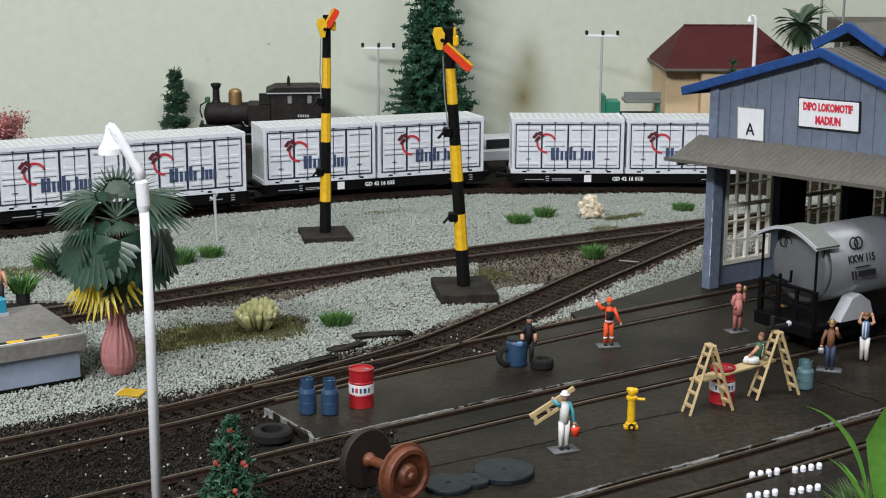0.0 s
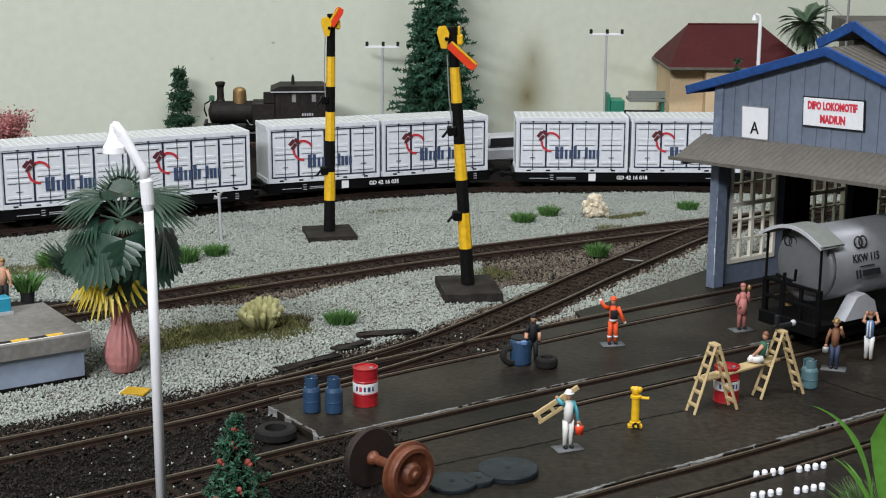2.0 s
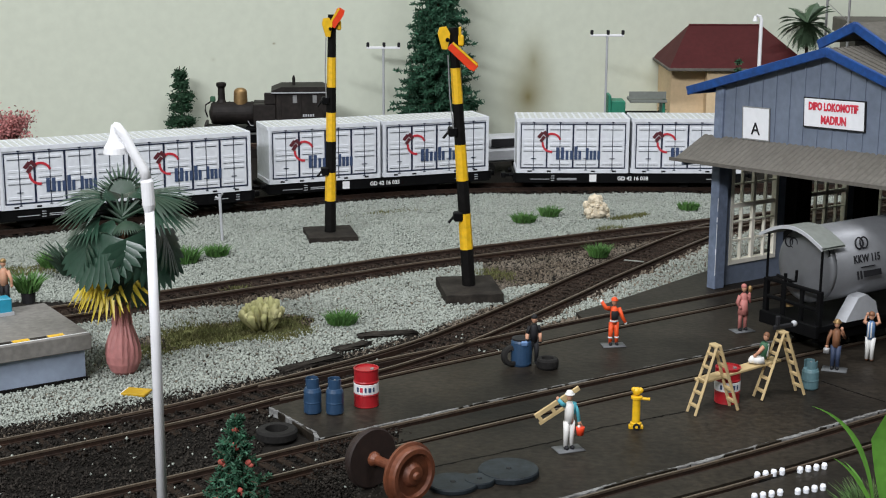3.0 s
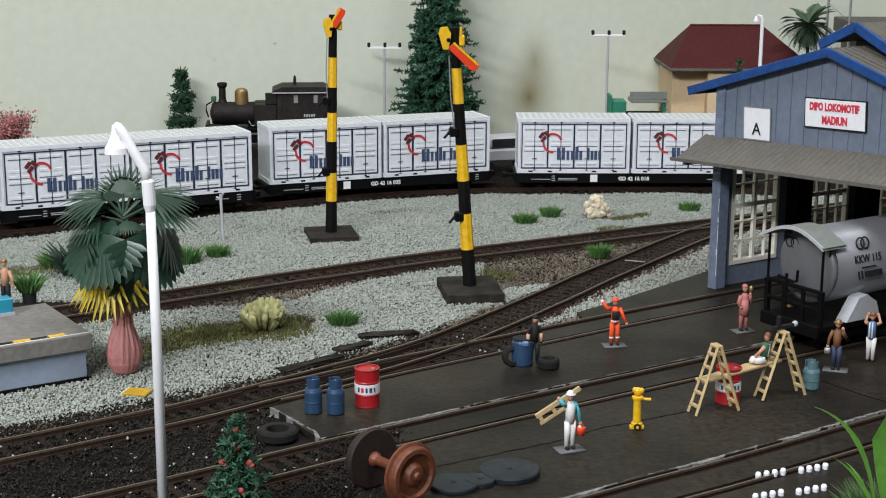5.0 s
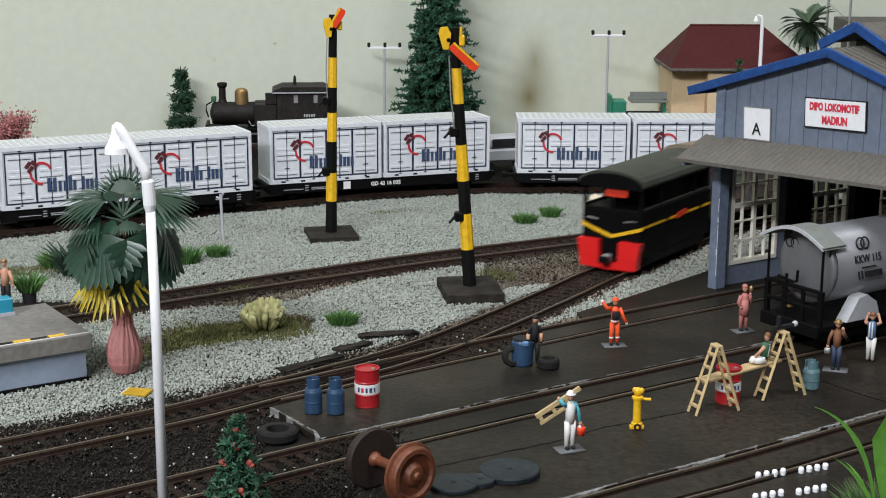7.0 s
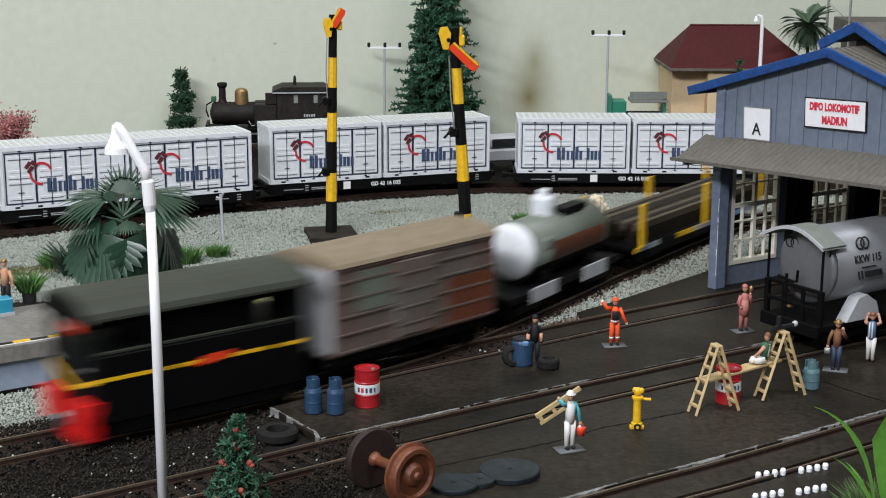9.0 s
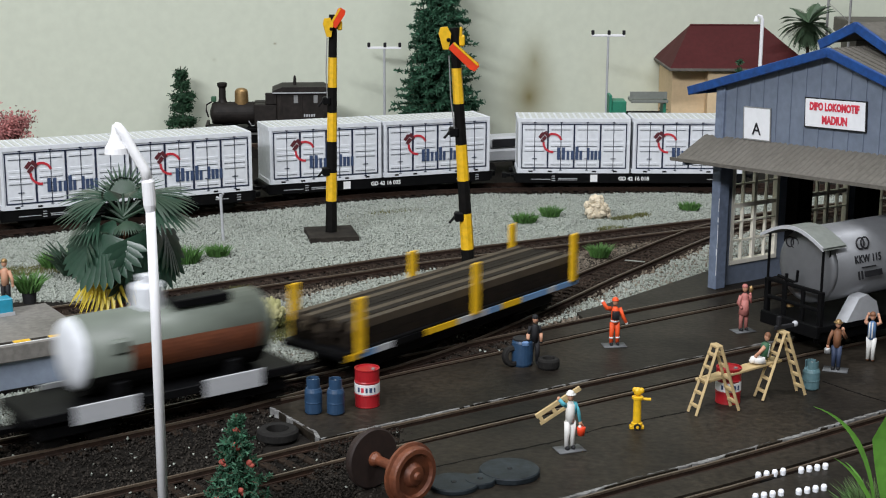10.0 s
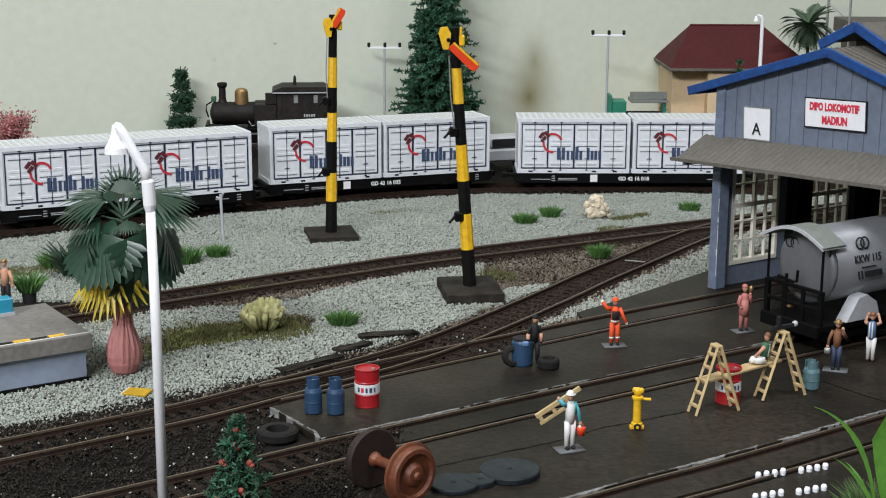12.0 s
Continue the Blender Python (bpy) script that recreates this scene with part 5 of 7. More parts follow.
def oil_drum(label, x, y, r, h):
    t = thing("oil_drum", label, "drum", x, y, -0.5, 0, "oil drums in the yard")
    part("body", lathe(B(), [(r * 0.97, 0), (r * 1.02, 0.3), (r, 0.7), (r, h * 0.31), (r * 1.05, h * 0.335), (r, h * 0.36), (r, h * 0.64), (r * 1.05, h * 0.665), (r, h * 0.69), (r, h - 0.6), (r * 1.03, h - 0.3), (r * 1.03, h), (r * 0.94, h), (r * 0.93, h - 0.5), (0.1, h - 0.5)], 28), M_DRUMRED, t)
    band = part("label_band", lathe(B(), [(r * 1.012, h * 0.36), (r * 1.03, h * 0.37), (r * 1.03, h * 0.61), (r * 1.012, h * 0.62)], 28), M_PRINT, t, "white label band")
    for k, w in enumerate((0.8, 1.0, 0.7, 1.0, 0.6)):
        a = radians(-128 + k * 19)
        bm = box(B(), -w / 2, w / 2, -0.06, 0.06, h * 0.43, h * 0.55)
        b = part("label_block", bm, M_SIGNRED if k == 1 else M_LOGOBLUE, band, "printed block on the label")
        b.matrix_basis = at(r * 1.045 * math.cos(a), r * 1.045 * math.sin(a), 0, math.degrees(a) + 90)
    part("bung", lathe(B(), [(0.7, h - 0.5), (0.7, h + 0.05), (0.5, h + 0.1)], 10, r * 0.5, -r * 0.2), M_STEEL, t)
    return t


oil_drum("red oil drum with a white label band on the asphalt", -26.3, 493.0, 4.3, 13.8)
oil_drum("red oil drum with a white band under a plank", 101.0, 498.5, 4.4, 13.0)


def gas_cylinder(label, x, y, m, r=3.05, h=12.6):
    t = thing("gas_cylinder", label, "gas cylinder", x, y, -0.5, 20, "gas cylinders in the yard")
    part("body", lathe(B(), [(r * 0.85, 0), (r, 0.5), (r, h * 0.3), (r * 1.03, h * 0.33), (r, h * 0.36), (r, h * 0.62), (r * 0.86, h * 0.72), (r * 0.5, h * 0.76)], 22), m, t)
    bm = B()
    for a0, a1 in ((20, 150), (200, 330)):
        prev = None
        for i in range(7):
            a = radians(a0 + (a1 - a0) * i / 6)
            cur = [bm.verts.new((q * math.cos(a), q * math.sin(a), z)) for q, z in ((r * 0.78, h * 0.7), (r * 0.78, h), (r * 0.68, h), (r * 0.68, h * 0.7))]
            if prev:
                for j in range(4):
                    bm.faces.new((prev[j], prev[(j + 1) % 4], cur[(j + 1) % 4], cur[j]))
            else:
                bm.faces.new(cur)
            prev = cur
        bm.faces.new(prev)
    part("collar", bm, m, t)
    part("valve", lathe(B(), [(0.6, h * 0.74), (0.6, h * 0.9), (0.9, h * 0.92), (0.2, h * 0.96)], 10), M_STEEL, t)
    return t


gas_cylinder("dark blue gas cylinder with a collar", -44.4, 484.8, M_GASBLUE)
gas_cylinder("dark blue gas cylinder beside another", -36.7, 484.2, M_GASBLUE)
gas_cylinder("teal gas cylinder beside the ladder", 134.1, 513.8, M_TEAL, 3.1, 10.6)


def tyre(label, x, y, R, w, rx=0, rz=0, z=0.0):
    t = thing("tyre", label, "tyre", x, y, z, rz, "old tyres", rx=rx)
    prof = [(R * 0.55, -w / 2), (R * 0.62, -w / 2 - 0.2), (R * 0.9, -w / 2), (R, -w * 0.3), (R, w * 0.3), (R * 0.9, w / 2), (R * 0.62, w / 2 + 0.2), (R * 0.55, w / 2)]
    bm = B()
    n = 26
    rings = [[bm.verts.new((r * math.cos(2 * math.pi * i / n), r * math.sin(2 * math.pi * i / n), zz)) for i in range(n)] for r, zz in prof]
    rings.append(rings[0])
    for r, s in zip(rings, rings[1:]):
        for i in range(n):
            bm.faces.new((r[i], r[(i + 1) % n], s[(i + 1) % n], s[i]))
    part("tread", bm, M_RUBBER, t)
    return t


tyre("worn black tyre lying on dark ballast", -54.6, 465.0, 6.9, 3.6, z=-0.9)
tyre("black tyre lying beside the blue drum", 40.2, 537.0, 4.2, 3.8, z=1.5)
tyre("black tyre leaning on the blue drum", 26.4, 539.0, 4.0, 2.6, rx=80, rz=25, z=3.6)
t = thing("blue_barrel", "blue barrel with a dark lid beside the worker", "barrel", 30.4, 541.0, -0.5, 0)
part("body", lathe(B(), [(3.6, 0), (4.0, 0.8), (4.1, 5), (4.0, 9.2), (3.6, 10.2)], 22), M_GASBLUE, t)
part("lid", lathe(B(), [(3.7, 10.1), (3.7, 10.7), (1.5, 11.0)], 22), M_FIGBLACK, t, "dark lid")
part("cloth", box(B(), -0.6, 2.4, -4.2, -2.8, 8.2, 10.4, 0.6), M_MIDBLUE, t, "pale rag over the rim")

# rusty wheelset lying across the near ground
ax = Vector((-8.4, 404.0, 0)) - Vector((-22.0, 418.5, 0))
t = thing("wheelset", "rusty spare wheelset resting on the ground", "wheelset", -15.2, 411.2, 8.9, math.degrees(math.atan2(ax.y, ax.x)))
for s, m, nm in ((1, M_RUST, "wheel"), (-1, M_DARKRUST, "wheel")):
    bm = lathe(B(), [(0.6, -2.0), (8.9, -2.0), (9.4, -1.5), (9.4, -0.6), (8.5, -0.2), (8.3, 1.3), (7.9, 1.8), (6.6, 1.9), (6.1, 0.8), (3.8, 0.6), (3.1, 1.6), (2.7, 2.1), (1.3, 2.3), (1.0, 3.2), (0.2, 3.3)], 48)
    wh = part(nm, bm, m, t, "rust-brown flanged wheel" if s > 0 else "dark flanged wheel")
    wh.matrix_basis = at(s * 9.4, 0, 0) @ pose(0, 0, 0, 0, 90 * s)
part("axle", tube(B(), [(-9.5, 0, 0), (-6.5, 0, 0), (-5.5, 0, 0), (5.5, 0, 0), (6.5, 0, 0), (9.5, 0, 0)], [2.4, 2.2, 1.5, 1.5, 2.2, 2.4], 16), M_RUST, t, "rusty axle")
t = thing("scrap_iron", "heap of rusty scrap iron on the ground", "scrap", -24, 405, -3.0, 20)
rng = random.Random(2)
for k in range(9):
    b = part("scrap_piece", box(B(), -3, 3, -0.6, 0.6, 0, 1.0, 0.2), M_RUST, t)
    b.matrix_basis = at(rng.uniform(-9, 9), rng.uniform(-4, 4), 0.4 + rng.uniform(0, 1.4), rng.uniform(0, 180), rng.uniform(-20, 20))


def concrete_disc(label, x, y, r, h):
    t = thing("flat_disc", label, "disc", x, y, -0.5, 0, "grey discs on the slab")
    part("disc", lathe(B(), [(r * 0.98, 0), (r, 0.3), (r, h - 0.4), (r * 0.96, h), (0.9, h), (0.7, h - 0.4), (0.1, h - 0.4)], 40), M_DISC, t)
    part("hub", lathe(B(), [(0.7, h - 0.45), (0.7, h + 0.05), (0.1, h + 0.08)], 10), M_FIGBLACK, t)
    return t


concrete_disc("blue-grey round disc lying on the asphalt", 20.8, 428.3, 9.4, 2.0)
concrete_disc("blue-grey round disc partly under another", 3.6, 418.3, 7.6, 1.6)
concrete_disc("small blue-grey disc between two others", 11.6, 420.5, 4.6, 1.8)

# yellow hand pump
t = thing("yellow_pump", "bright yellow hand pump with a side spout", "pump", 65.2, 470, -0.5, 0)
part("column", lathe(B(), [(1.9, 1.2), (1.9, 2.2), (1.4, 2.4), (1.3, 10.4), (1.9, 10.6), (1.9, 11.4), (0.9, 11.6)], 16), M_YELLOW, t)
part("spout", tube(B(), [(0.5, 0, 10.6), (4.4, -0.4, 10.5)], 0.5, 8), M_YELLOW, t)
part("pump_head", ball(ball(ball(B(), 0, 0, 13.1, 1.5, 1.2, 1.5), -1.0, 0, 13.7, 0.9), 1.2, 0, 13.4, 1.0), M_YELLOW, t)
bm = B()
tube(bm, [(0, -2.1, 1.2), (0, -1.2, 1.2)], 1.2, 12)
part("foot_wheel", bm, M_FIGBLACK, t, "small black wheel with a yellow hub")
part("hub", tube(B(), [(0, -2.3, 1.2), (0, -2.0, 1.2)], 0.5, 8), M_YELLOW, t)
part("foot", box(B(), -2.4, 2.4, -1.0, 1.2, 0, 1.3, 0.2), M_YELLOW, t)


def step_ladder(label, x, y, rz, h, spread, width=5.0):
    """A wooden A-ladder: two leaning sides with rungs."""
    t = thing("step_ladder", label, "ladder", x, y, -0.5, rz, "wooden step ladders")
    for s in (-1, 1):
        side = new("ladder_half")
        side.empty_display_size = 0.003
        side.parent = t
        for e in (-1, 1):
            part("stile", tube(B(), [(s * spread, e * width / 2, 0.2), (s * 0.6, e * width * 0.36, h)], 0.62, 4), M_PINE, side)
        for k in range(5):
            f = (k + 0.7) / 5.4
            xx, zz, w = s * (spread + (0.6 - spread) * f), h * f, width * (0.5 - 0.14 * f)
            part("rung", box(B(), xx - 0.7, xx + 0.7, -w, w, zz - 0.35, zz + 0.35), M_PINE, side)
    part("top_step", box(B(), -1.4, 1.4, -2.2, 2.2, h - 0.8, h + 0.3, 0.3), M_PINE, t)
    return t


step_ladder("pale wooden step ladder carrying one end of a plank", 94.2, 488.0, 22, 24.0, 8.6, 5.2)
step_ladder("pale wooden step ladder holding the plank's other end", 121.0, 505.0, 22, 24.0, 9.0, 5.2)
t = thing("scaffold_plank", "pale wooden plank laid between two ladders", "plank", 105.5, 497.0, 12.0, 31)
t.matrix_basis = at(105.5, 499.0, 11.4, 31, 0, -4)
part("board", box(B(), -19, 17, -2.6, 2.6, -0.5, 0.5, 0.2), M_PINE, t)
# ladder that the painter carries
t = thing("carried_ladder", "pale wooden ladder on the painter's shoulder", "ladder", 39.0, 451.5, 14.8, 12, ry=-31)
for e in (-1, 1):
    part("stile", box(B(), -10.0, 3, -0.35, 0.35, e * 1.7 - 0.55, e * 1.7 + 0.55, 0.1) if e < 0 else box(B(), -10.0, 7.0, -0.5, 0.5, e * 1.3 - 0.75, e * 1.3 + 0.75, 0.1), M_PINE, t)
for k in range(3):
    part("rung", box(B(), -9.5 + k * 5, -8.3 + k * 5, -0.4, 0.4, -1.7, 1.3), M_PINE, t)
# loose things on the plank's end
t = thing("spray_gun", "dark tool lying across the plank", "tool", 121.0, 506.0, 24.2, 30)
part("tool_body", box(box(B(), -4, 5, -0.6, 0.6, 0, 1.6, 0.3), -3, -1.4, -0.7, 0.7, 1.4, 5.0, 0.3), M_FIGBLACK, t)
part("tool_nozzle", ball(B(), 5.6, 0, 1.2, 1.1), M_GREYPLASTIC, t, "pale nozzle")

t = thing("pale_splinter", "pale wooden splinter lying across the sleepers", "splinter", 95, 712, -0.4, -20)
part("splinter", box(B(), -5.0, 5.0, -0.5, 0.5, 0, 0.5, 0.15), M_GROUT, t)
# rough dark timbers beside the turnout
rng = random.Random(9)
for x, y, rz, l in ((-22.5, 585.0, 17, 24), (-36.0, 567.0, 45, 17), (-50.5, 545.0, 40, 28)):
    t = thing("old_timber", "rough dark weathered timber beside the turnout", "timber", x, y, -3.0, rz, "dark timbers beside the track")
    bm = box(B(), -l / 2, l / 2, -2.6, 2.6, 0, 2.2, 0.4)
    bmesh.ops.subdivide_edges(bm, edges=bm.edges[:], cuts=3, use_grid_fill=True)
    for v in bm.verts:
        v.co += Vector((rng.uniform(-0.8, 0.8), rng.uniform(-0.8, 0.8), rng.uniform(-0.6, 0.5)))
    part("beam", bm, M_OLDWOOD, t)

# yellow plate on the gravel
t = thing("yellow_plate", "small mustard yellow plate lying on gravel", "plate", -110.2, 509.3, -2.0, -12)
part("plate", box(B(), -4.6, 4.6, -3.6, 3.6, 0, 0.9, 0.15), M_MUSTARD, t)
part("plate_edge", box(B(), -4.9, -4.5, -3.7, 3.7, -0.1, 0.8), M_PRINT, t, "white plate edge")

# ---- loading platform ----
t = thing("loading_platform", "low concrete loading platform with blue-grey wall", "platform", -130.4, 525.7, -3.0, SHED_TURN - 0.3)
part("wall", box(B(), -90, -1.5, 1.5, 48, 0, 12.6), M_PLATSIDE, t)
part("plinth", box(B(), -90.5, -1.0, 0.8, 49, 0, 2.0), M_BLACKMATT, t, "dark plinth strip")
part("top_slab", box(B(), -92, 0.6, -0.6, 51, 12.6, 18.8, 0.3), M_PLATFORM, t, "grey concrete top slab")
for k in range(6):
    part("warning_tile", box(B(), -14.5 - k * 13, -8.5 - k * 13, 1.8, 4.4, 18.8, 19.05), M_YELLOW, t, "yellow warning tile")
for k in range(6):
    part("dark_tile", box(B(), -20.9 - k * 13, -14.9 - k * 13, 1.9, 4.3, 18.8, 18.98), M_OLDWOOD, t, "worn dark tile")
bm = box(B(), -91, 0.2, 0.9, 1.5, 18.75, 18.95)
part("edge_line", bm, M_PRINT, t, "pale edge line")
b = thing("park_bench", "blue-green seat block on the platform", "seat", -171.5, 549.0, 15.9, SHED_TURN)
part("seat_block", box(B(), -8, 5.5, -3, 3, 0.2, 6.8, 0.4), M_TANBENCH, b)
part("base_block", box(B(), -8, 6, -3.4, -2.9, 0, 1.4), M_GREYPLASTIC, b, "pale base strip")
b = thing("flower_pot", "dark pot with a small green plant", "plant pot", -164.2, 568.0, 15.9, 0)
part("pot", lathe(B(), [(2.6, 0), (2.9, 5.2), (2.5, 5.3), (2.3, 4.4), (0.1, 4.3)], 16), M_FIGBLACK, b)
figurine("bare-armed figurine in dark trousers standing on the platform", -171.0, 560, -10, legs(M_FIGBLACK, M_FIGBLACK, 1.3) + trunk(M_SKIN) + limb(M_SKIN, [(2, 0, 15.2), (3.4, 0, 12.0), (4.0, -0.8, 9.4)]) + limb(M_SKIN, [(-2, 0, 15.2), (-3.2, 0, 12.4), (-3.6, -0.8, 9.6)]) + head(M_BRASS), False, z=15.8)

# ---- street lamps ----
t = thing("street_lamp", "tall white curved street lamp with a bell shade", "street lamp", -78.0, 387.4, -3.2, 0)
part("pole", tube(B(), [(0, 0, 0), (0, 0, 60), (-0.3, 0, 98)], [1.5, 1.42, 1.3], 16), M_LAMPWHITE, t, smooth=True)
part("sleeve", tube(B(), [(-0.3, 0, 93), (-0.35, 0, 95), (-0.6, 0, 101.2), (-0.7, 0, 102)], [1.3, 1.75, 1.75, 1.3], 16), M_LAMPWHITE, t)
part("arm", tube(B(), [(-0.6, 0, 101), (-1.3, 0, 104.5), (-3.8, 0, 108.8), (-6.4, 0, 114.0), (-8.0, 0, 116.0), (-8.8, 0, 116.2)], [1.4, 1.35, 1.35, 1.3, 1.25, 1.0], 14), M_LAMPWHITE, t, smooth=True)
part("shade", lathe(B(), [(0.9, 116.4), (1.3, 114.0), (2.0, 112.0), (3.0, 110.4), (3.2, 108.8), (2.8, 108.7), (0.3, 109.6)], 20, -8.6), M_LAMPWHITE, t, "white bell lamp shade")


def yard_light(x, y, h):
    t = thing("yard_light", "thin grey mast with a three-lamp crossbar", "lamp mast", x, y, -3.2, 0, "masts with crossbars behind the train")
    part("mast", tube(B(), [(0, 0, 0), (0, 0, h)], [1.0, 0.85], 8), M_GREYPLASTIC, t)
    part("crossbar", box(B(), -12.5, 12.5, -0.9, 0.9, h - 0.5, h + 1.2, 0.2), M_LAMPWHITE, t)
    for k in (-11.5, 0.5, 11.5):
        part("lamp_head", box(B(), k - 1.1, k + 1.1, -1.5, 1.2, h + 0.9, h + 4.2, 0.4), M_FIGBLACK, t, "small dark lamp head")
    return t


yard_light(-44.3, 1105, 71.5)
yard_light(121.8, 1103, 81.5)
t = thing("white_lamp_post", "distant white street lamp with a small shade", "street lamp", 231.5, 1085, -3.2, 0)
part("pole", tube(B(), [(0, 0, 0), (0, 0, 95), (-1, 0, 97.5), (-3.6, 0, 98.5)], [1.5, 1.3, 1.2, 0.9], 10), M_LAMPWHITE, t)
part("shade", lathe(B(), [(0.8, 98), (2.0, 94), (1.9, 93.8), (0.2, 95)], 12, -4.6), M_LAMPWHITE, t)
t = thing("marker_post", "thin pale marker post with a small crosspiece", "post", -116.4, 764.5, -3.0, 0)
part("post", tube(B(), [(0, 0, 0), (-0.8, 0, 25.5)], 0.75, 8), M_GREYPLASTIC, t)
part("crosspiece", tube(B(), [(-3.2, 0, 24.0), (-0.6, 0, 22.8), (0.6, 0, 26.0)], 0.7, 6), M_GREYPLASTIC, t)

# ---- steam locomotive on the back track ----


def steam_loco(x, y, rz):
    t = thing("steam_locomotive", "small black tank steam locomotive with brass dome", "locomotive", x, y, 6.0, rz)
    part("boiler", tube(B(), [(-42, 0, 20.5), (-40.5, 0, 20.5), (10, 0, 20.5)], [7.0, 8.0, 8.0], 28), M_OLDIRON, t)
    part("smokebox_door", tube(B(), [(-43.4, 0, 20.5), (-42, 0, 20.5)], [2.0, 6.4], 20), M_OLDIRON, t)
    part("chimney", lathe(B(), [(3.4, 28), (2.6, 30.5), (2.4, 38.5), (3.0, 39.2), (3.6, 40.4), (3.6, 42.0), (2.4, 42.4)], 16, -34.5), M_OLDIRON, t)
    part("steam_dome", lathe(B(), [(5.0, 27), (4.8, 34.5), (4.6, 36.2), (3.6, 37.6), (2.0, 38.3), (0.3, 38.5)], 28, -21), M_BRASS, t, "tarnished brass steam dome")
    part("head_lamp", box(B(), -42.5, -38.8, -2, 2, 28.6, 32.5, 0.6), M_GREENSHIRT, t, "dark green head lamp")
    part("pipe", tube(B(), [(-42, -3, 29), (-45.5, -3, 27), (-46, -3, 23), (-44.5, -3, 18)], 0.6, 6), M_BLACK, t)
    part("side_tank", box(B(), -12, 4, -13.5, 13.5, 12, 28, 0.6), M_OLDIRON, t)
    part("side_tank", box(B(), -4, 4, -13.8, -9, 28, 36, 0.5), M_OLDIRON, t)
    part("cab", box(B(), 4, 40, -14, 14, 10, 37, 0.6), M_OLDIRON, t)
    bm = prism(B(), [(1, 36.2), (44, 36.2), (44, 37.4), (38, 40.4), (8, 40.4), (1, 37.6)], -15.5, 15.5)
    part("cab_roof", bm, M_OLDIRON, t)
    part("roof_edge", box(B(), 1, 44, -15.8, -15.4, 36.0, 36.8), M_GREYPLASTIC, t, "pale roof edge")
    part("whistle", lathe(B(), [(1.2, 40), (1.1, 45), (0.5, 47)], 8, 17), M_OLDIRON, t)
    for x0 in (16, 30):
        part("cab_window", box(B(), x0, x0 + 3.0, -14.3, -13.9, 29, 34.5, 0.3), M_STEEL, t, "pale window opening")
    for k in range(5):
        part("number_bar", box(B(), 23 + k * 1.7, 24.1 + k * 1.7, -14.35, -14.0, 19.2, 21.0), M_GREYPLASTIC, t)
    part("buffer_beam", box(B(), -46.5, -44.5, -13, 13, 8.5, 14, 0.3), M_OLDIRON, t)
    for x0 in (6.5, 21, 37):
        part("cab_pillar", box(B(), x0, x0 + 1.2, -14.5, -14.0, 10.5, 36.5, 0.1), M_OLDIRON, t)
    for x0 in (-38, -29, -13, -2):
        part("boiler_band", tube(B(), [(x0 - 0.4, 0, 20.5), (x0 + 0.4, 0, 20.5)], 8.25, 28), M_OLDIRON, t)
    part("coupling_rod", box(B(), -31, 25, -9.8, -9.2, 6.2, 7.6, 0.2), M_STEEL, t, "bright steel coupling rod")
    part("cylinder", tube(B(), [(-42, -11, 9), (-33, -11, 9)], 3.6, 14), M_OLDIRON, t)
    part("running_board", box(B(), -45, 48, -14, 14, 9.4, 11, 0.2), M_BLACK, t)
    part("hand_rail", tube(B(), [(-16, -9.2, 16), (-14, -9.2, 12.6), (10, -9.2, 12.6), (12, -9.2, 16)], 0.35, 5), M_GREYPLASTIC, t)
    for k, x0 in enumerate((-30, -12, 6, 24)):
        bm = B()
        for s in (-1, 1):
            tube(bm, [(x0, s * 7, 7), (x0, s * 9, 7)], 7.0, 20)
        part("wheelset", bm, M_BLACK, t)
    return t


steam_loco(-123.5, 1055.5, 6.0)

# ---- buildings at the back ----
t = thing("house", "cream house with a maroon hipped roof", "house", 206, 1138, -3.2, 0)
part("wall", box(B(), -34, 62, -24, 44, 0, 58), M_HOUSE, t)
part("porch_wall", box(B(), -9, 40, -36, -24, 0, 56), M_HOUSE, t)
bm = B()
v = [bm.verts.new(p) for p in ((-38, -40, 58), (70, -40, 58), (70, 49, 58), (-38, 49, 58), (-19, -4, 87.5), (36, -4, 87.5))]
for f in ((0, 1, 5, 4), (1, 2, 5), (2, 3, 4, 5), (3, 0, 4), (0, 1, 2, 3)):
    bm.faces.new([v[i] for i in f])
part("roof", bm, M_ROOFRED, t)
part("eave", box(B(), -39, 71, -41, 49.5, 56.2, 58.2, 0.3), M_TIN, t, "grey eave board")
part("window", box(B(), 12, 32, -36.8, -35.8, 22, 50, 0.3), M_FIGBLACK, t, "dark window")
part("ridge_cap", tube(B(), [(-19, -4, 87.5), (36, -4, 87.5)], 0.9, 6), M_ROOFRED, t)
t = thing("market_stall", "green frame stall with a grey canvas roof", "stall", 137, 1040, -3.2, 0)
for x0, h in ((-21, 46), (17, 44)):
    part("side_frame", box(B(), x0, x0 + 2, -8, 8, 0, h, 0.3), M_GREENPAINT, t)
part("cabinet", box(B(), -18.8, -9, -9, 9, 24, 42, 0.5), M_GREENPAINT, t)
part("roof", box(B(), -6, 20, -10, 10, 41, 43.2, 0.3), M_TANKROOF, t)
part("counter", box(B(), -8, 20, -9, 9, 24, 33, 0.4), M_BLACKMATT, t)
part("roof_rail", box(B(), -7, 19, -10.4, -9.8, 44, 49), M_TANKROOF, t)
t = thing("parked_car", "silver car parked behind the wagons", "car", 41, 985, -3.2, 20)
part("body", box(box(B(), -24, 24, -9, 9, 8, 17, 1.5), -14, 14, -8, 8, 17, 25, 2.0), M_GREYPLASTIC, t)
part("side_glass", box(B(), -12, 12, -8.3, -7.9, 18, 23.5, 0.4), M_FIGBLACK, t, "dark side windows")
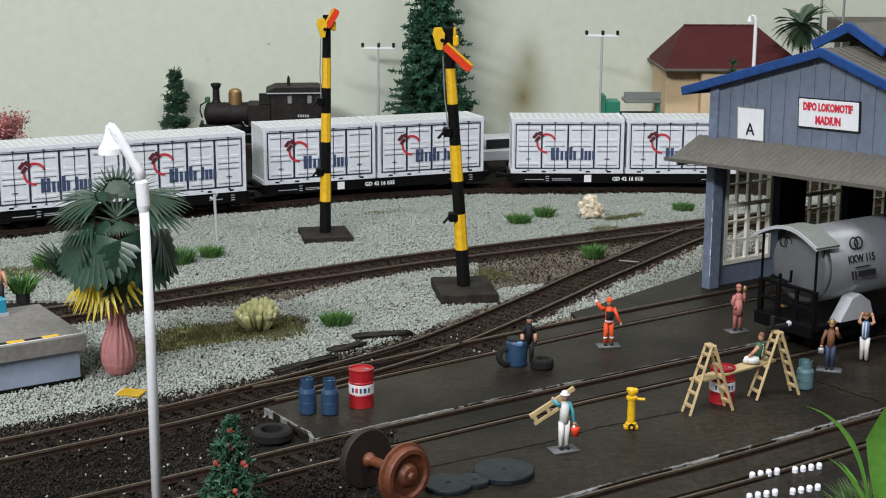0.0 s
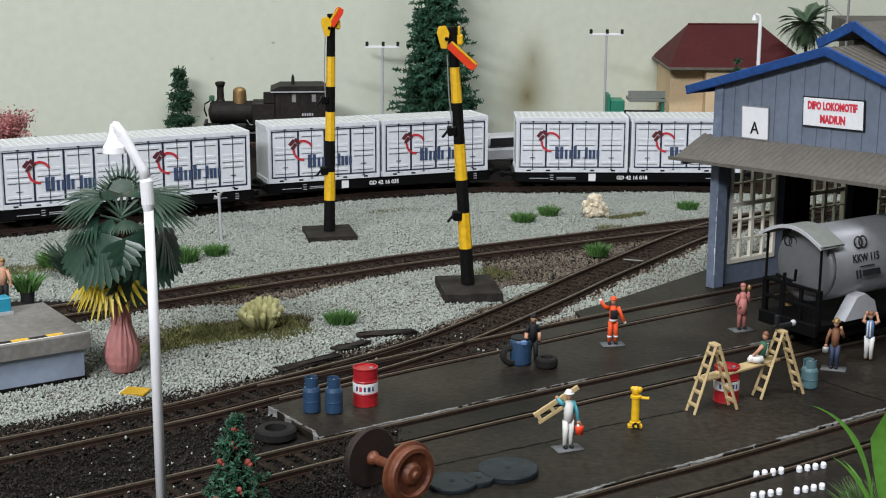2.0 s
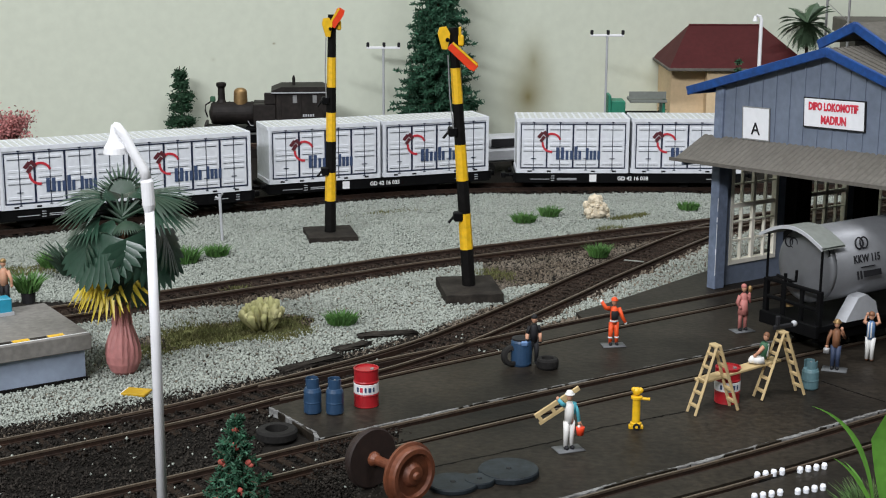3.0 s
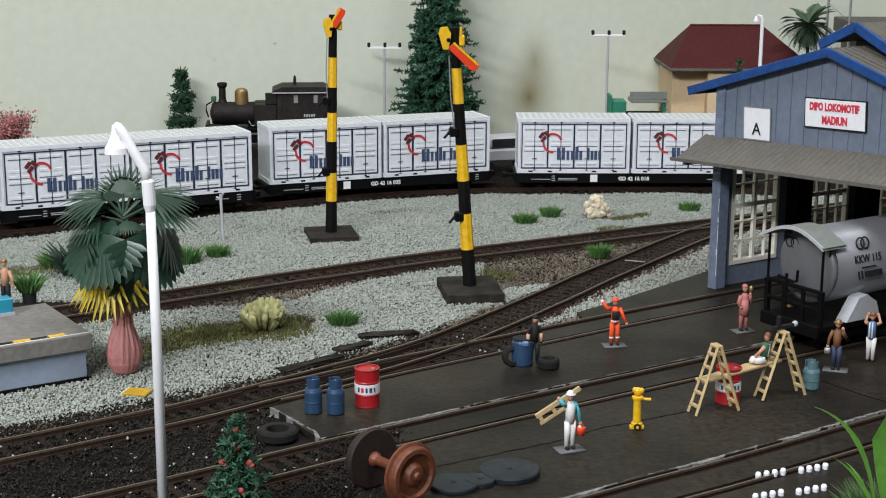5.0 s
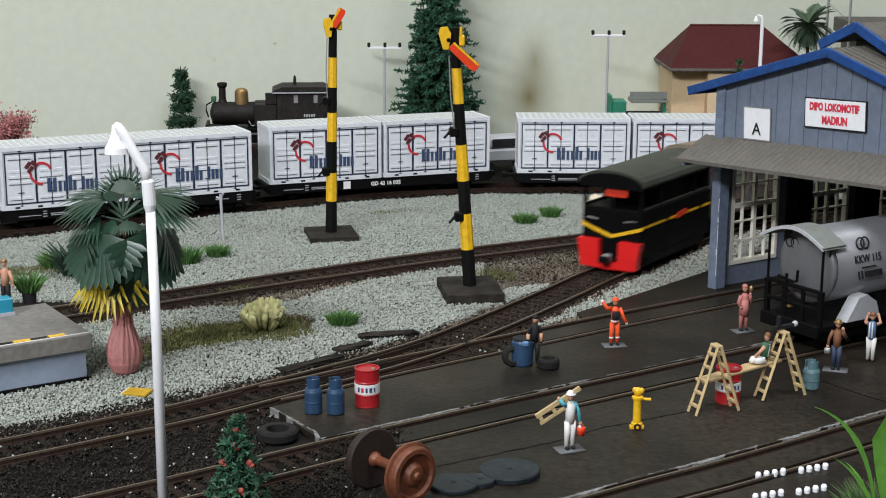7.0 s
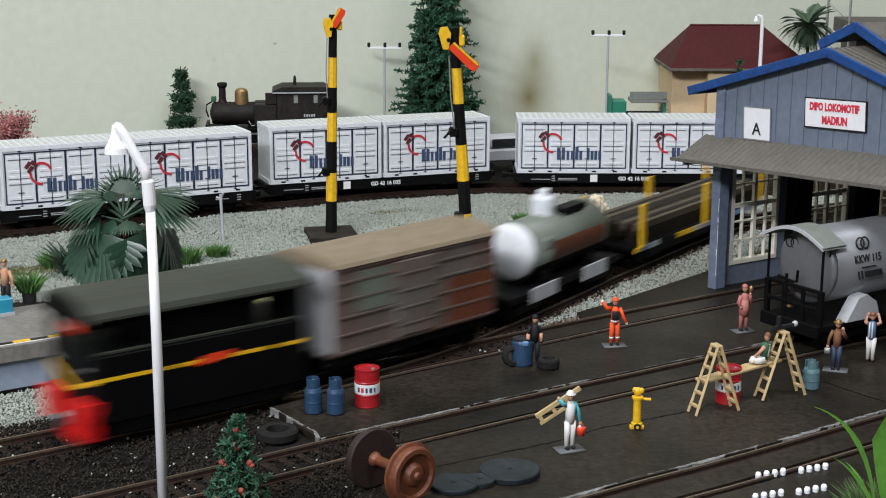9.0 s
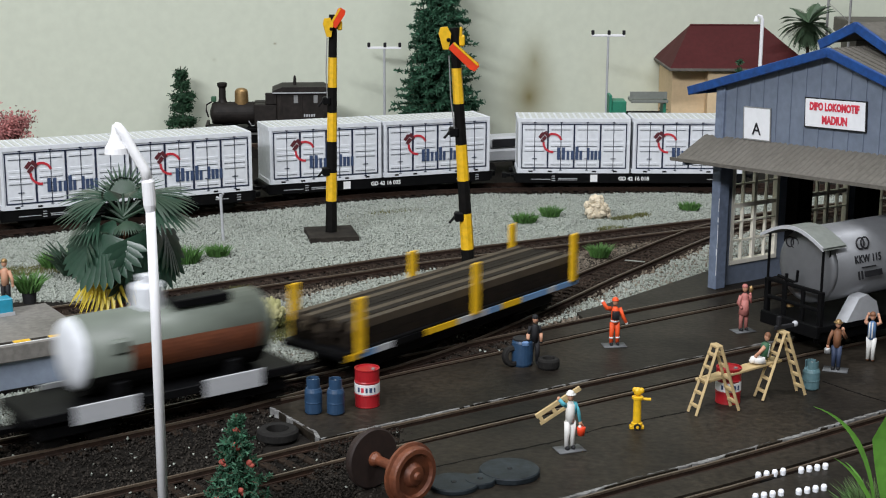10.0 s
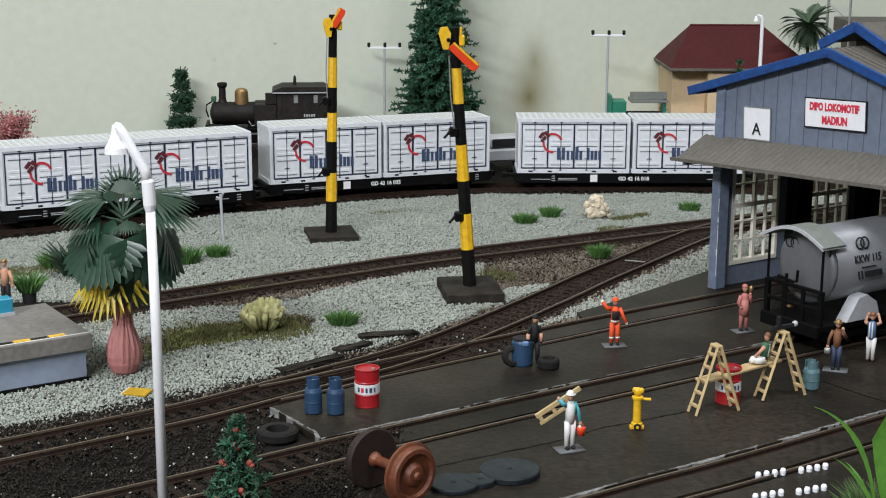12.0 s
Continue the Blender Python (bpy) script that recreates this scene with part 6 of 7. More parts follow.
for x0 in (-14, 14):
    for s in (-1, 1):
        part("wheel", tube(B(), [(x0, s * 7.5, 4.2), (x0, s * 9.2, 4.2)], 4.2, 16), M_RUBBER, t)
t = thing("back_shed", "grey-brown tin roof of a far shed", "shed", 345, 1140, -3.2, 0)
part("wall", box(B(), -30, 60, -25, 40, 0, 80), M_TIN, t)
part("roof", box(B(), -36, 66, -32, 44, 80, 91, 0.6), M_TIN, t)
t = thing("lattice_mast", "grey steel lattice mast with two legs", "mast", 300, 1135, -3.2, 0)
for x0 in (-8.5, 8.5):
    part("leg", tube(B(), [(x0, 0, 0), (x0, 0, 135)], 1.0, 6), M_STEEL, t)
for k in range(9):
    part("brace", tube(B(), [(-8.5, 0, 15 * k), (8.5, 0, 15 * k + 15)] if k % 2 else [(8.5, 0, 15 * k), (-8.5, 0, 15 * k + 15)], 0.22, 5), M_STEEL, t)

# ---- planting ----


def fan_leaf(n, length, span, droop, rng, split=0.62, pleat=0.12, cup=0.25):
    """A fan leaf: a cupped blade, faintly pleated, whole to the split and then parted into points; it lies along +x and hangs."""
    bm = B()
    da = radians(span) / (n - 1)
    for k in range(n):
        a = radians(-span / 2) + da * k
        d = Vector((math.cos(a), math.sin(a), 0))
        side = Vector((-d.y, d.x, 0))
        l = length * (1.0 - 0.16 * abs(2 * k / (n - 1) - 1) ** 2) * rng.uniform(0.92, 1.05)
        curl = rng.uniform(-0.05, 0.12)
        rows = []
        for f in (0.03, 0.2, 0.4, 0.6, split, 0.5 + split / 2, 0.94, 1.0):
            w = l * min(f, split) * math.tan(da / 2) * 1.08
            if f > split:
                w *= ((1.0 - f) / (1.0 - split)) ** 0.7 * 0.94 + 0.02
            z = -droop * l * f * f - cup * l * f * f * math.sin(a) ** 2 - (curl * l * (f - split) if f > split else 0)
            c = d * (l * f)
            rows.append((bm.verts.new(c - side * w + Vector((0, 0, z - pleat * w))), bm.verts.new(c + Vector((0, 0, z + pleat * w))), bm.verts.new(c + side * w + Vector((0, 0, z - pleat * w)))))
        for p, q in zip(rows, rows[1:]):
            bm.faces.new((p[0], p[1], q[1], q[0]))
            bm.faces.new((p[1], p[2], q[2], q[1]))
    return bm


def fan_palm(x, y):
    t = thing("fan_palm", "glossy fan palm with yellow old leaves and bulbous pink trunk", "palm tree", x, y, -3.0, 0)
    n = 44
    bm = B()

    def rib(i, z):
        return 0.42 * math.sin(i * 2.3 + 0.16 * z) * math.cos(i * 1.37 + 0.05 * z) * min(1.0, z / 10)
    prof = [(3.0, 0), (5.0, 1.8), (6.3, 5), (6.65, 8), (6.3, 11.5), (5.3, 15), (4.2, 18), (3.3, 20.5), (2.7, 23), (2.4, 27)]
    rng = random.Random(4)
    rows = [[bm.verts.new(((r + rib(i, z)) * math.cos(2 * math.pi * i / n), (r + rib(i, z)) * math.sin(2 * math.pi * i / n), z)) for i in range(n)] for r, z in prof]
    for r, s in zip(rows, rows[1:]):
        for i in range(n):
            bm.faces.new((r[i], r[(i + 1) % n], s[(i + 1) % n], s[i]))
    bm.faces.new(rows[0]), bm.faces.new(rows[-1])
    part("trunk_bulb", bm, M_PALMTRUNK, t, "ribbed pink bulbous trunk")
    part("stem", tube(B(), [(0, 0, 23), (0.8, 0, 34), (1.6, 0, 44), (2.0, 0, 57)], [2.4, 2.3, 2.2, 1.6], 12), M_PALMSTEM, t, "brown fibrous stem")
    for k in range(9):   # fibres where the stem leaves the bulb
        a = 0.7 * k
        part("fibre", tube(B(), [(3.6 * math.cos(a), 3.6 * math.sin(a), 20), (2.9 * math.cos(a + 0.1), 2.9 * math.sin(a + 0.1), 25), (3.0 * math.cos(a + 0.2), 3.0 * math.sin(a + 0.2), 28 + 1.5 * (k % 3))], [0.5, 0.45, 0.12], 5), M_PALMTRUNK, t, "pink bark fibre")
    # (heading, the stalk's and the blade's tilt up, stalk foot height, stalk length, blade length, droop, material)
    leaves = [(-116, 14, -66, 54, 13, 22, -0.04, M_PALM), (-32, 8, -72, 56, 13, 24, 0.02, M_PALM), (8, 8, -66, 56, 14, 22, 0.10, M_PALM), (188, 0, -66, 55, 13, 20, 0.10, M_PALM), (140, 0, -58, 56, 11, 20, 0.2, M_PALM), (80, 0, -58, 56, 11, 20, 0.2, M_PALM),
              (200, 18, -18, 59, 8, 17, 0.22, M_PALM), (176, 34, 0, 60, 9, 18, 0.30, M_PALM2), (152, 42, 20, 61, 9, 18, 0.3, M_PALM), (190, 50, 12, 61, 8, 16, 0.42, M_PALM),
              (-12, 28, -8, 60, 12, 19, 0.28, M_PALM), (10, 42, 8, 61, 11, 19, 0.34, M_PALM2), (26, 44, 22, 61, 10, 19, 0.3, M_PALM), (100, 46, 14, 61, 8, 18, 0.36, M_PALM),
              (92, 84, 66, 60, 9, 13, 0.1, M_PALM2), (150, 70, 48, 60, 7, 13, 0.25, M_PALM), (34, 70, 46, 60, 8, 14, 0.25, M_PALM), (70, 40, 40, 58, 5, 12, 0.3, M_PALM), (120, 40, 36, 58, 5, 12, 0.3, M_PALM), (-60, 30, 0, 58, 4, 9, 0.4, M_PALM2), (-140, 30, -6, 58, 4, 10, 0.4, M_PALM),
              (192, -22, -46, 47, 10, 19, 0.12, M_PALMYEL), (210, -22, -52, 46, 9, 20, 0.12, M_PALMYEL), (232, -20, -58, 45, 7, 21, 0.10, M_PALMYEL), (258, -15, -68, 45, 5, 20, 0.08, M_PALMYEL), (-36, -20, -78, 48, 8, 18, 0.10, M_PALM2)]
    for az, us, ul, z0, sl, bl, dr, m in leaves:
        old = m is M_PALMYEL
        lf = part("leaf", fan_leaf(10 if old else 13 if ul > 30 else 19, bl, 100 if old else 156 if ul < -40 else 130, dr, rng, 0.55 if old else 0.85 if ul < -40 else 0.5 if ul > 30 else 0.7, 0.25 if old else 0.06, 0.1 if old else 0.25), m, t, "yellow withered fan leaf" if old else "glossy green fan leaf", smooth=not old)
        st = at(2, 0, z0, az) @ pose(0, 0, 0, 0, -us)
        lf.matrix_basis = Matrix.Translation((st @ at(sl, 0, 0)).translation) @ pose(0, 0, 0, 0, 0, az) @ pose(0, 0, 0, 0, -ul)
        stalk = part("leaf_stalk", tube(B(), [(0, 0, 0), (sl + 0.5, 0, 0)], [0.7, 0.45], 6), M_PALM2, t)
        stalk.matrix_basis = st
    return t


fan_palm(-120.1, 535.0)


def tuft(label, x, y, r, h, n, m, name="grass_tuft", category="grass", z=-1.6, lean=0.9, seed=1, width=0.35):
    """A tuft of separate tapered blades."""
    rng = np.random.default_rng(seed)
    a, q = rng.uniform(0, 2 * math.pi, n), r * np.sqrt(rng.uniform(0, 1, n)) * 0.7
    foot = np.stack([q * np.cos(a), q * np.sin(a), np.zeros(n)], 1)
    out = np.stack([np.cos(a), np.sin(a), np.zeros(n)], 1) * (q / r)[:, None] * lean + rng.normal(0, 0.22, (n, 3)) * [1, 1, 0]
    hh = h * rng.uniform(0.6, 1.1, n)
    tip = foot + np.stack([out[:, 0] * hh, out[:, 1] * hh, hh], 1)
    mid = foot + np.stack([out[:, 0] * hh * 0.35, out[:, 1] * hh * 0.35, hh * 0.6], 1)
    b = rng.uniform(0, 2 * math.pi, n)
    side = np.stack([np.cos(b), np.sin(b), np.zeros(n)], 1) * width
    verts = np.stack([foot - side, foot + side, mid + side * 0.8, mid - side * 0.8, tip - side * 0.1, tip + side * 0.1], 1).reshape(-1, 3)
    k = np.arange(n)[:, None] * 6
    faces = np.concatenate([k + [0, 1, 2, 3], k + [3, 2, 5, 4]])
    ob = raw(name, verts, faces, m)
    ob.matrix_basis = at(x, y, z)
    return tagged(ob, label, category, "grass tufts on the gravel" if name == "grass_tuft" else "")


for i, (x, y, r, h) in enumerate(((-42.3, 602, 7.5, 6.5), (46.0, 812, 7.5, 6.5), (61.4, 829, 6.5, 7), (144.3, 850, 7, 5.5), (79.2, 728, 6, 8), (-113.7, 727, 7, 6.5), (-127, 712, 8, 10), (-188.7, 702, 9, 9))):
    tuft("bright green static grass tuft on pale gravel", x, y, r * 1.1, h * 0.72, 340, M_GRASS, seed=i + 3)
tuft("leafy green plant beside the palm", -176, 690, 11, 14, 70, M_PALM2, name="leafy_plant", category="plant", seed=31, width=1.9, lean=1.3)
tuft("small green plant growing in a dark pot", -164.2, 568, 5.0, 7.5, 110, M_GRASS, name="pot_plant", category="plant", z=20.4, seed=33, width=0.6, lean=1.3)
for i, (x, y, rx_, ry_, n) in enumerate(((-82, 592, 40, 15, 4200), (-103, 584, 18, 22, 1500), (-118, 560, 16, 12, 900), (-64, 586, 15, 9, 800), (104, 826, 12, 5, 700), (114, 834, 7, 4, 300), (92, 796, 14, 6, 350), (25, 690, 12, 14, 500), (-205, 690, 26, 14, 1500), (-130, 716, 10, 8, 400), (-36, 400, 14, 9, 500), (-95, 660, 9, 5, 120), (-30, 840, 22, 5, 160))):
    rng = np.random.default_rng(50 + i)
    ph = rng.uniform(0, 6.28, 4)

    def lobes(w):
        return 0.78 + 0.14 * np.sin(2 * w + ph[0]) + 0.10 * np.sin(5 * w + ph[1]) + 0.07 * np.sin(9 * w + ph[2])
    a = rng.uniform(0, 2 * math.pi, n)
    q = np.sqrt(rng.uniform(0, 1, n)) * lobes(a) * (1 + 0.35 * rng.normal(0, 1, n) * (rng.random(n) < 0.3))
    px, py = q * np.cos(a) * rx_, q * np.sin(a) * ry_
    c, s_ = math.cos(0.55), math.sin(0.55)
    foot = np.stack([px * c - py * s_, px * s_ + py * c, np.zeros(n)], 1)
    hh = rng.uniform(0.6, 2.0, n)
    tip = foot + np.stack([rng.normal(0, 0.6, n), rng.normal(0, 0.6, n), hh], 1)
    b = rng.uniform(0, 6.28, n)
    side = np.stack([np.cos(b), np.sin(b), np.zeros(n)], 1) * 0.3
    verts = np.stack([foot - side, foot + side, tip], 1).reshape(-1, 3)
    ob = raw("static_grass", verts, np.arange(n)[:, None] * 3 + [0, 1, 2], M_MOSS)
    ob.matrix_basis = at(x, y, -2.2)
    tagged(ob, "olive brown static grass patch on the ground", "grass", kind="stuff")
    if n >= 700:   # the mossy pad that the blades stand in
        pad = B()
        hub = pad.verts.new((0, 0, 0.9))
        rims = []
        for f, zz in ((0.55, 0.75), (0.85, 0.2), (1.0, -0.9)):
            w = np.linspace(0, 2 * math.pi, 60, endpoint=False)
            r = lobes(w) * f * (1 + 0.05 * rng.normal(0, 1, 60))
            rims.append([pad.verts.new((r[k] * rx_ * math.cos(w[k]) * c - r[k] * ry_ * math.sin(w[k]) * s_, r[k] * rx_ * math.cos(w[k]) * s_ + r[k] * ry_ * math.sin(w[k]) * c, zz)) for k in range(60)])
        for k in range(60):
            pad.faces.new((hub, rims[0][k], rims[0][(k + 1) % 60]))
            for u, v in zip(rims, rims[1:]):
                pad.faces.new((u[k], v[k], v[(k + 1) % 60], u[(k + 1) % 60]))
        po = tagged(part("moss_pad", pad, M_MOSS), "olive mossy ground cover", "moss", kind="stuff")
        po.matrix_basis = at(x, y, -2.9)


def lumpy_bush(name, label, x, y, r, h, n, m, seed, lobe=2.6, z=-2.4):
    """A bush of many upright rounded lobes."""
    t = thing(name, label, "bush", x, y, z, 0)
    rng = random.Random(seed)
    for k in range(n):
        a, q = rng.uniform(0, 6.28), r * math.sqrt(rng.random()) * 0.8
        hh = h * (1 - 0.5 * (q / r) ** 2) * rng.uniform(0.75, 1.05)
        bm = B()
        px, py = q * math.cos(a), q * math.sin(a)
        lr = lobe * rng.uniform(0.6, 1.1)
        tube(bm, [(px * 0.4, py * 0.4, 0), (px * 0.9, py * 0.9, hh * 0.55), (px * 1.08, py * 1.08, hh * 0.85), (px * 1.15, py * 1.15, hh)], [lr * 0.4, lr * 0.8, lr, lr * 0.45], 7)
        for v in bm.verts:
            v.co += Vector((rng.uniform(-1, 1), rng.uniform(-1, 1), rng.uniform(-1, 1))) * lr * 0.22
        part("lobe", bm, m, t, smooth=True)
    return t


lumpy_bush("pale_bush", "pale yellow cauliflower-like bush in olive grass", -74, 592, 10.5, 15.0, 80, M_BUSH, 3, 1.5)
t = thing("cream_bush", "small cream cauliflower-like bush on gravel", "bush", 88.4, 827, -2.6, 0)
rng = random.Random(5)
for k in range(70):
    a, e = rng.uniform(0, 6.28), rng.uniform(0.0, 1.45)
    q = rng.uniform(0.75, 1.0)
    bm = ball(B(), 7.2 * q * math.cos(a) * math.cos(e) - 1.6 * math.sin(e), 6.0 * q * math.sin(a) * math.cos(e), 1.5 + 11.5 * q * math.sin(e), rng.uniform(1.2, 2.1), u=7, v=5)
    for v in bm.verts:
        v.co += Vector((rng.uniform(-1, 1), rng.uniform(-1, 1), rng.uniform(-1, 1))) * 0.4
    part("lobe", bm, M_CORAL, t)
part("core", ball(B(), -0.5, 0, 4.5, 5.6, 4.8, 6.5), M_CORAL, t)


def conifer(name, label, x, y, h, r, tiers, per, needle, m, seed, z=-3.2, bare=0.08, up=0.1, jag=0.35, clump=False):
    """A conifer: trunk, limbs in rough tiers, and needles along each limb."""
    t = thing(name, label, "tree", x, y, z, 0)
    rng = np.random.default_rng(seed)
    part("trunk", tube(B(), [(0, 0, 0), (0.2, 0, h * 0.5), (0, 0, h * 0.97)], [r * 0.06 + 0.6, r * 0.04 + 0.4, 0.3], 8), M_BARK, t)
    limbs = B()
    V, F = [], []
    for i in range(tiers):
        f = bare + (1 - bare) * (i + rng.uniform(-0.3, 0.3)) / tiers
        rr = r * (max(1 - f, 0.02) ** 0.8) * (1 - jag * (i % 3) / 3)
        for k in range(per):
            a = rng.uniform(0, 6.28)
            l = max(1.2, rr * rng.uniform(0.6, 1.15))
            d = np.array([math.cos(a), math.sin(a), up + rng.uniform(-0.3, 0.15)])
            base = np.array([0, 0, h * f])
            end = base + d * l
            tube(limbs, [tuple(base), tuple(end)], [0.35, 0.12], 4)
            n = int(14 + l * 3.2)
            n *= 3 if clump else 1
            s = rng.uniform(0.15, 1.05, n)[:, None]
            p = base + (end - base) * s + (rng.normal(0, 1.5, (n, 3)) if clump else 0)
            dirs = rng.normal(0, 1, (n, 3)) + d * 0.5
            dirs /= np.linalg.norm(dirs, axis=1, keepdims=True)
            w = np.cross(dirs, rng.normal(0, 1, (n, 3)))
            w /= np.linalg.norm(w, axis=1, keepdims=True) + 1e-9
            ln = needle * rng.uniform(0.6, 1.2, (n, 1))
            quad = np.stack([p - w * ln * 0.22, p + w * ln * 0.22, p + dirs * ln + w * ln * 0.1, p + dirs * ln - w * ln * 0.1], 1)
            V.extend(quad)
    part("limbs", limbs, M_BARK, t)
    V = np.array(V).reshape(-1, 3)
    raw("foliage", V, np.arange(len(V)).reshape(-1, 4), m, t)
    return t


conifer("fir_tree", "small dark green fir in ragged lumps", -190.5, 1072, 63, 14, 6, 16, 2.4, M_FIR, 11, bare=0.2, clump=True)
conifer("tall_fir_tree", "tall wiry green fir before the wall", -3.5, 1092, 185, 36, 46, 19, 2.9, M_FIR2, 12, bare=0.12, up=0.05)
conifer("small_fir", "tiny dark green fir beside the house", 214, 1072, 71, 9, 9, 7, 2.6, M_FIR, 13, bare=0.3)
t = conifer("blossom_fir", "soft green conifer with red blossoms in front", -57.5, 392, 35.5, 13, 16, 18, 1.5, M_FIR2, 14, bare=0.02)
rng = random.Random(3)
for k in range(9):
    f = rng.uniform(0.15, 0.9)
    a = rng.uniform(-2.9, -0.3)
    b = part("blossom", ball(ball(B(), 0, 0, 0, 0.9, 0.7, 0.9), 0.7, 0, -0.9, 0.8, 0.6, 0.7), M_BERRY, t, "red blossom")
    b.matrix_basis = at(12 * (1 - f) * math.cos(a), 12 * (1 - f) * math.sin(a), 34 * f)


def leafy_tree(name, label, x, y, h, r, m, seed, n=1500, size=2.2):
    """A trunk with limbs and a ragged crown of small leaves."""
    t = thing(name, label, "tree", x, y, -3.2, 0)
    rng = np.random.default_rng(seed)
    bm = tube(B(), [(0, 0, 0), (0.4, 0, h * 0.5)], [1.4, 1.0], 8)
    cl = []
    for k in range(14):
        a, q = rng.uniform(0, 6.28), rng.uniform(0.3, 0.95) * r
        c = np.array([q * math.cos(a), q * math.sin(a), h * rng.uniform(0.5, 0.92)])
        tube(bm, [(0.4, 0, h * 0.42), tuple(c)], [0.6, 0.2], 5)
        cl.append(c)
    part("trunk", bm, M_BARK, t)
    c = np.array(cl)[rng.integers(0, len(cl), n)] + rng.normal(0, r * 0.24, (n, 3))
    d, e = rng.normal(0, 1, (n, 3)), rng.normal(0, 1, (n, 3))
    d /= np.linalg.norm(d, axis=1, keepdims=True)
    e -= d * (d * e).sum(1, keepdims=True)
    e /= np.linalg.norm(e, axis=1, keepdims=True)
    s = size * rng.uniform(0.5, 1.1, (n, 1))
    V = np.stack([c, c + d * s * 0.5 + e * s * 0.35, c + d * s, c + d * s * 0.5 - e * s * 0.35], 1).reshape(-1, 3)
    raw("crown", V, np.arange(len(V)).reshape(-1, 4), m, t)
    return t


leafy_tree("pink_tree", "pink-red blossoming model tree by the wall", -295, 1000, 34, 15, M_PINK, 21, n=2600, size=2.4)
leafy_tree("green_shrub", "small dark green shrub beside the house", 158, 1050, 36, 6, M_FIR, 22, n=500, size=1.8)


def feather_palm(x, y, h, r):
    t = thing("feather_palm", "distant green palm with drooping feathery fronds", "palm tree", x, y, -3.2, 0)
    part("trunk", tube(B(), [(0, 0, 0), (1, 0, h * 0.6), (0.5, 0, h)], [1.8, 1.4, 1.2], 8), M_BARK, t)
    rng = random.Random(8)
    for k in range(46):
        az, up = k * 137.5, rng.uniform(-45, 75)
        bm = B()
        l = r * rng.uniform(0.85, 1.1)
        for i in range(26):
            f = (i + 1) / 26
            c = Vector((l * f, 0, -0.6 * l * f * f))
            for s in (-1, 1):
                w = r * 0.26 * math.sin(math.pi * min(1, f * 0.9 + 0.1)) + 0.4
                v = [bm.verts.new(p) for p in (c, c + Vector((1.3, 0, 0)), c + Vector((w * 0.7 + 0.3, s * w, -0.3 * w)), c + Vector((w * 0.7, s * w, -0.3 * w)))]
                bm.faces.new(v)
        fr = part("frond", bm, M_FEATHER, t)
        fr.matrix_basis = at(0.5, 0, h, az) @ pose(0, 0, 0, 0, -up)
    return t


feather_palm(269, 1102, 91, 19)

# ---- near the lens: fresh blades and a row of white studs ----
t = thing("foreground_plant", "fresh green plant with long arching blades in front", "plant", 127.5, 394, -3.2, 0)
rng = random.Random(6)
for foot, bow, tip, w in (((-4, 0, 4), (-7, 0, 32), (-23.6, 0, 36.9), 1.5), ((-4, -9, 2), (-10, -9, 20), (-19.2, -9, 25), 1.2), ((1, 1, 6), (0, 1, 26), (5, 2, 46), 15.0),
                          ((0, 3, 4), (5, 6, 30), (15, 9, 40), 4.0), ((2, 2, 4), (12, 4, 26), (25, 5, 28), 2.4), ((-3, 4, 2), (-6, 7, 14), (-11, 9, 17), 0.9), ((0, -3, 2), (6, -6, 18), (15, -8, 19), 1.3)):
    bm = B()
    rows = []
    foot, bow, tip = Vector(foot), Vector(bow), Vector(tip)
    for i in range(15):
        f = i / 14
        c = foot * (1 - f) ** 2 + bow * 2 * f * (1 - f) + tip * f * f
        along = ((bow - foot) * (1 - f) + (tip - bow) * f).normalized()
        side = along.cross(Vector((0, 1, 0))).normalized()
        wd = 0.5 * w * (0.35 + 1.3 * f if f < 0.5 else 2.0 * (1 - f)) + 0.04
        rows.append([bm.verts.new(c - side * wd), bm.verts.new(c + Vector((0, 0.25 * wd, 0))), bm.verts.new(c + side * wd)])
    for p, q in zip(rows, rows[1:]):
        bm.faces.new((p[0], p[1], q[1], q[0]))
        bm.faces.new((p[1], p[2], q[2], q[1]))
    part("blade", bm, M_FRONDFRESH, t, smooth=True)
tuft("soft green grass clump below the near plant", 127, 401, 13, 8, 620, M_GRASSDARK, name="foreground_grass", category="grass", z=-3.0, seed=77, width=0.3)
tuft("single fresh green blade near the front edge", 61, 396, 1.5, 9, 4, M_FRONDFRESH, name="foreground_sprout", category="plant", z=-3.0, seed=78, width=0.9, lean=0.3)
for j, (x0, y0) in enumerate(((97.0, 426.5), (111.2, 431.0), (92.6, 409.4), (106.4, 413.6))):
    t = thing("stud_strip", "dark strip with four white plastic studs", "stud strip", x0, y0, -3.0, 22, "white studs beside the near track")
    part("strip", box(B(), -1.6, 10.6, -1.6, 1.6, 0, 2.2, 0.2), M_BLACKMATT, t)
    for k in range(4):
        part("stud", lathe(B(), [(0.85, 2.1), (0.95, 3.6), (0.7, 4.2), (0.1, 4.4)], 12, k * 3.0), M_BEACON, t, "white plastic stud")

# ---- ballast: stone chips on the ground ----


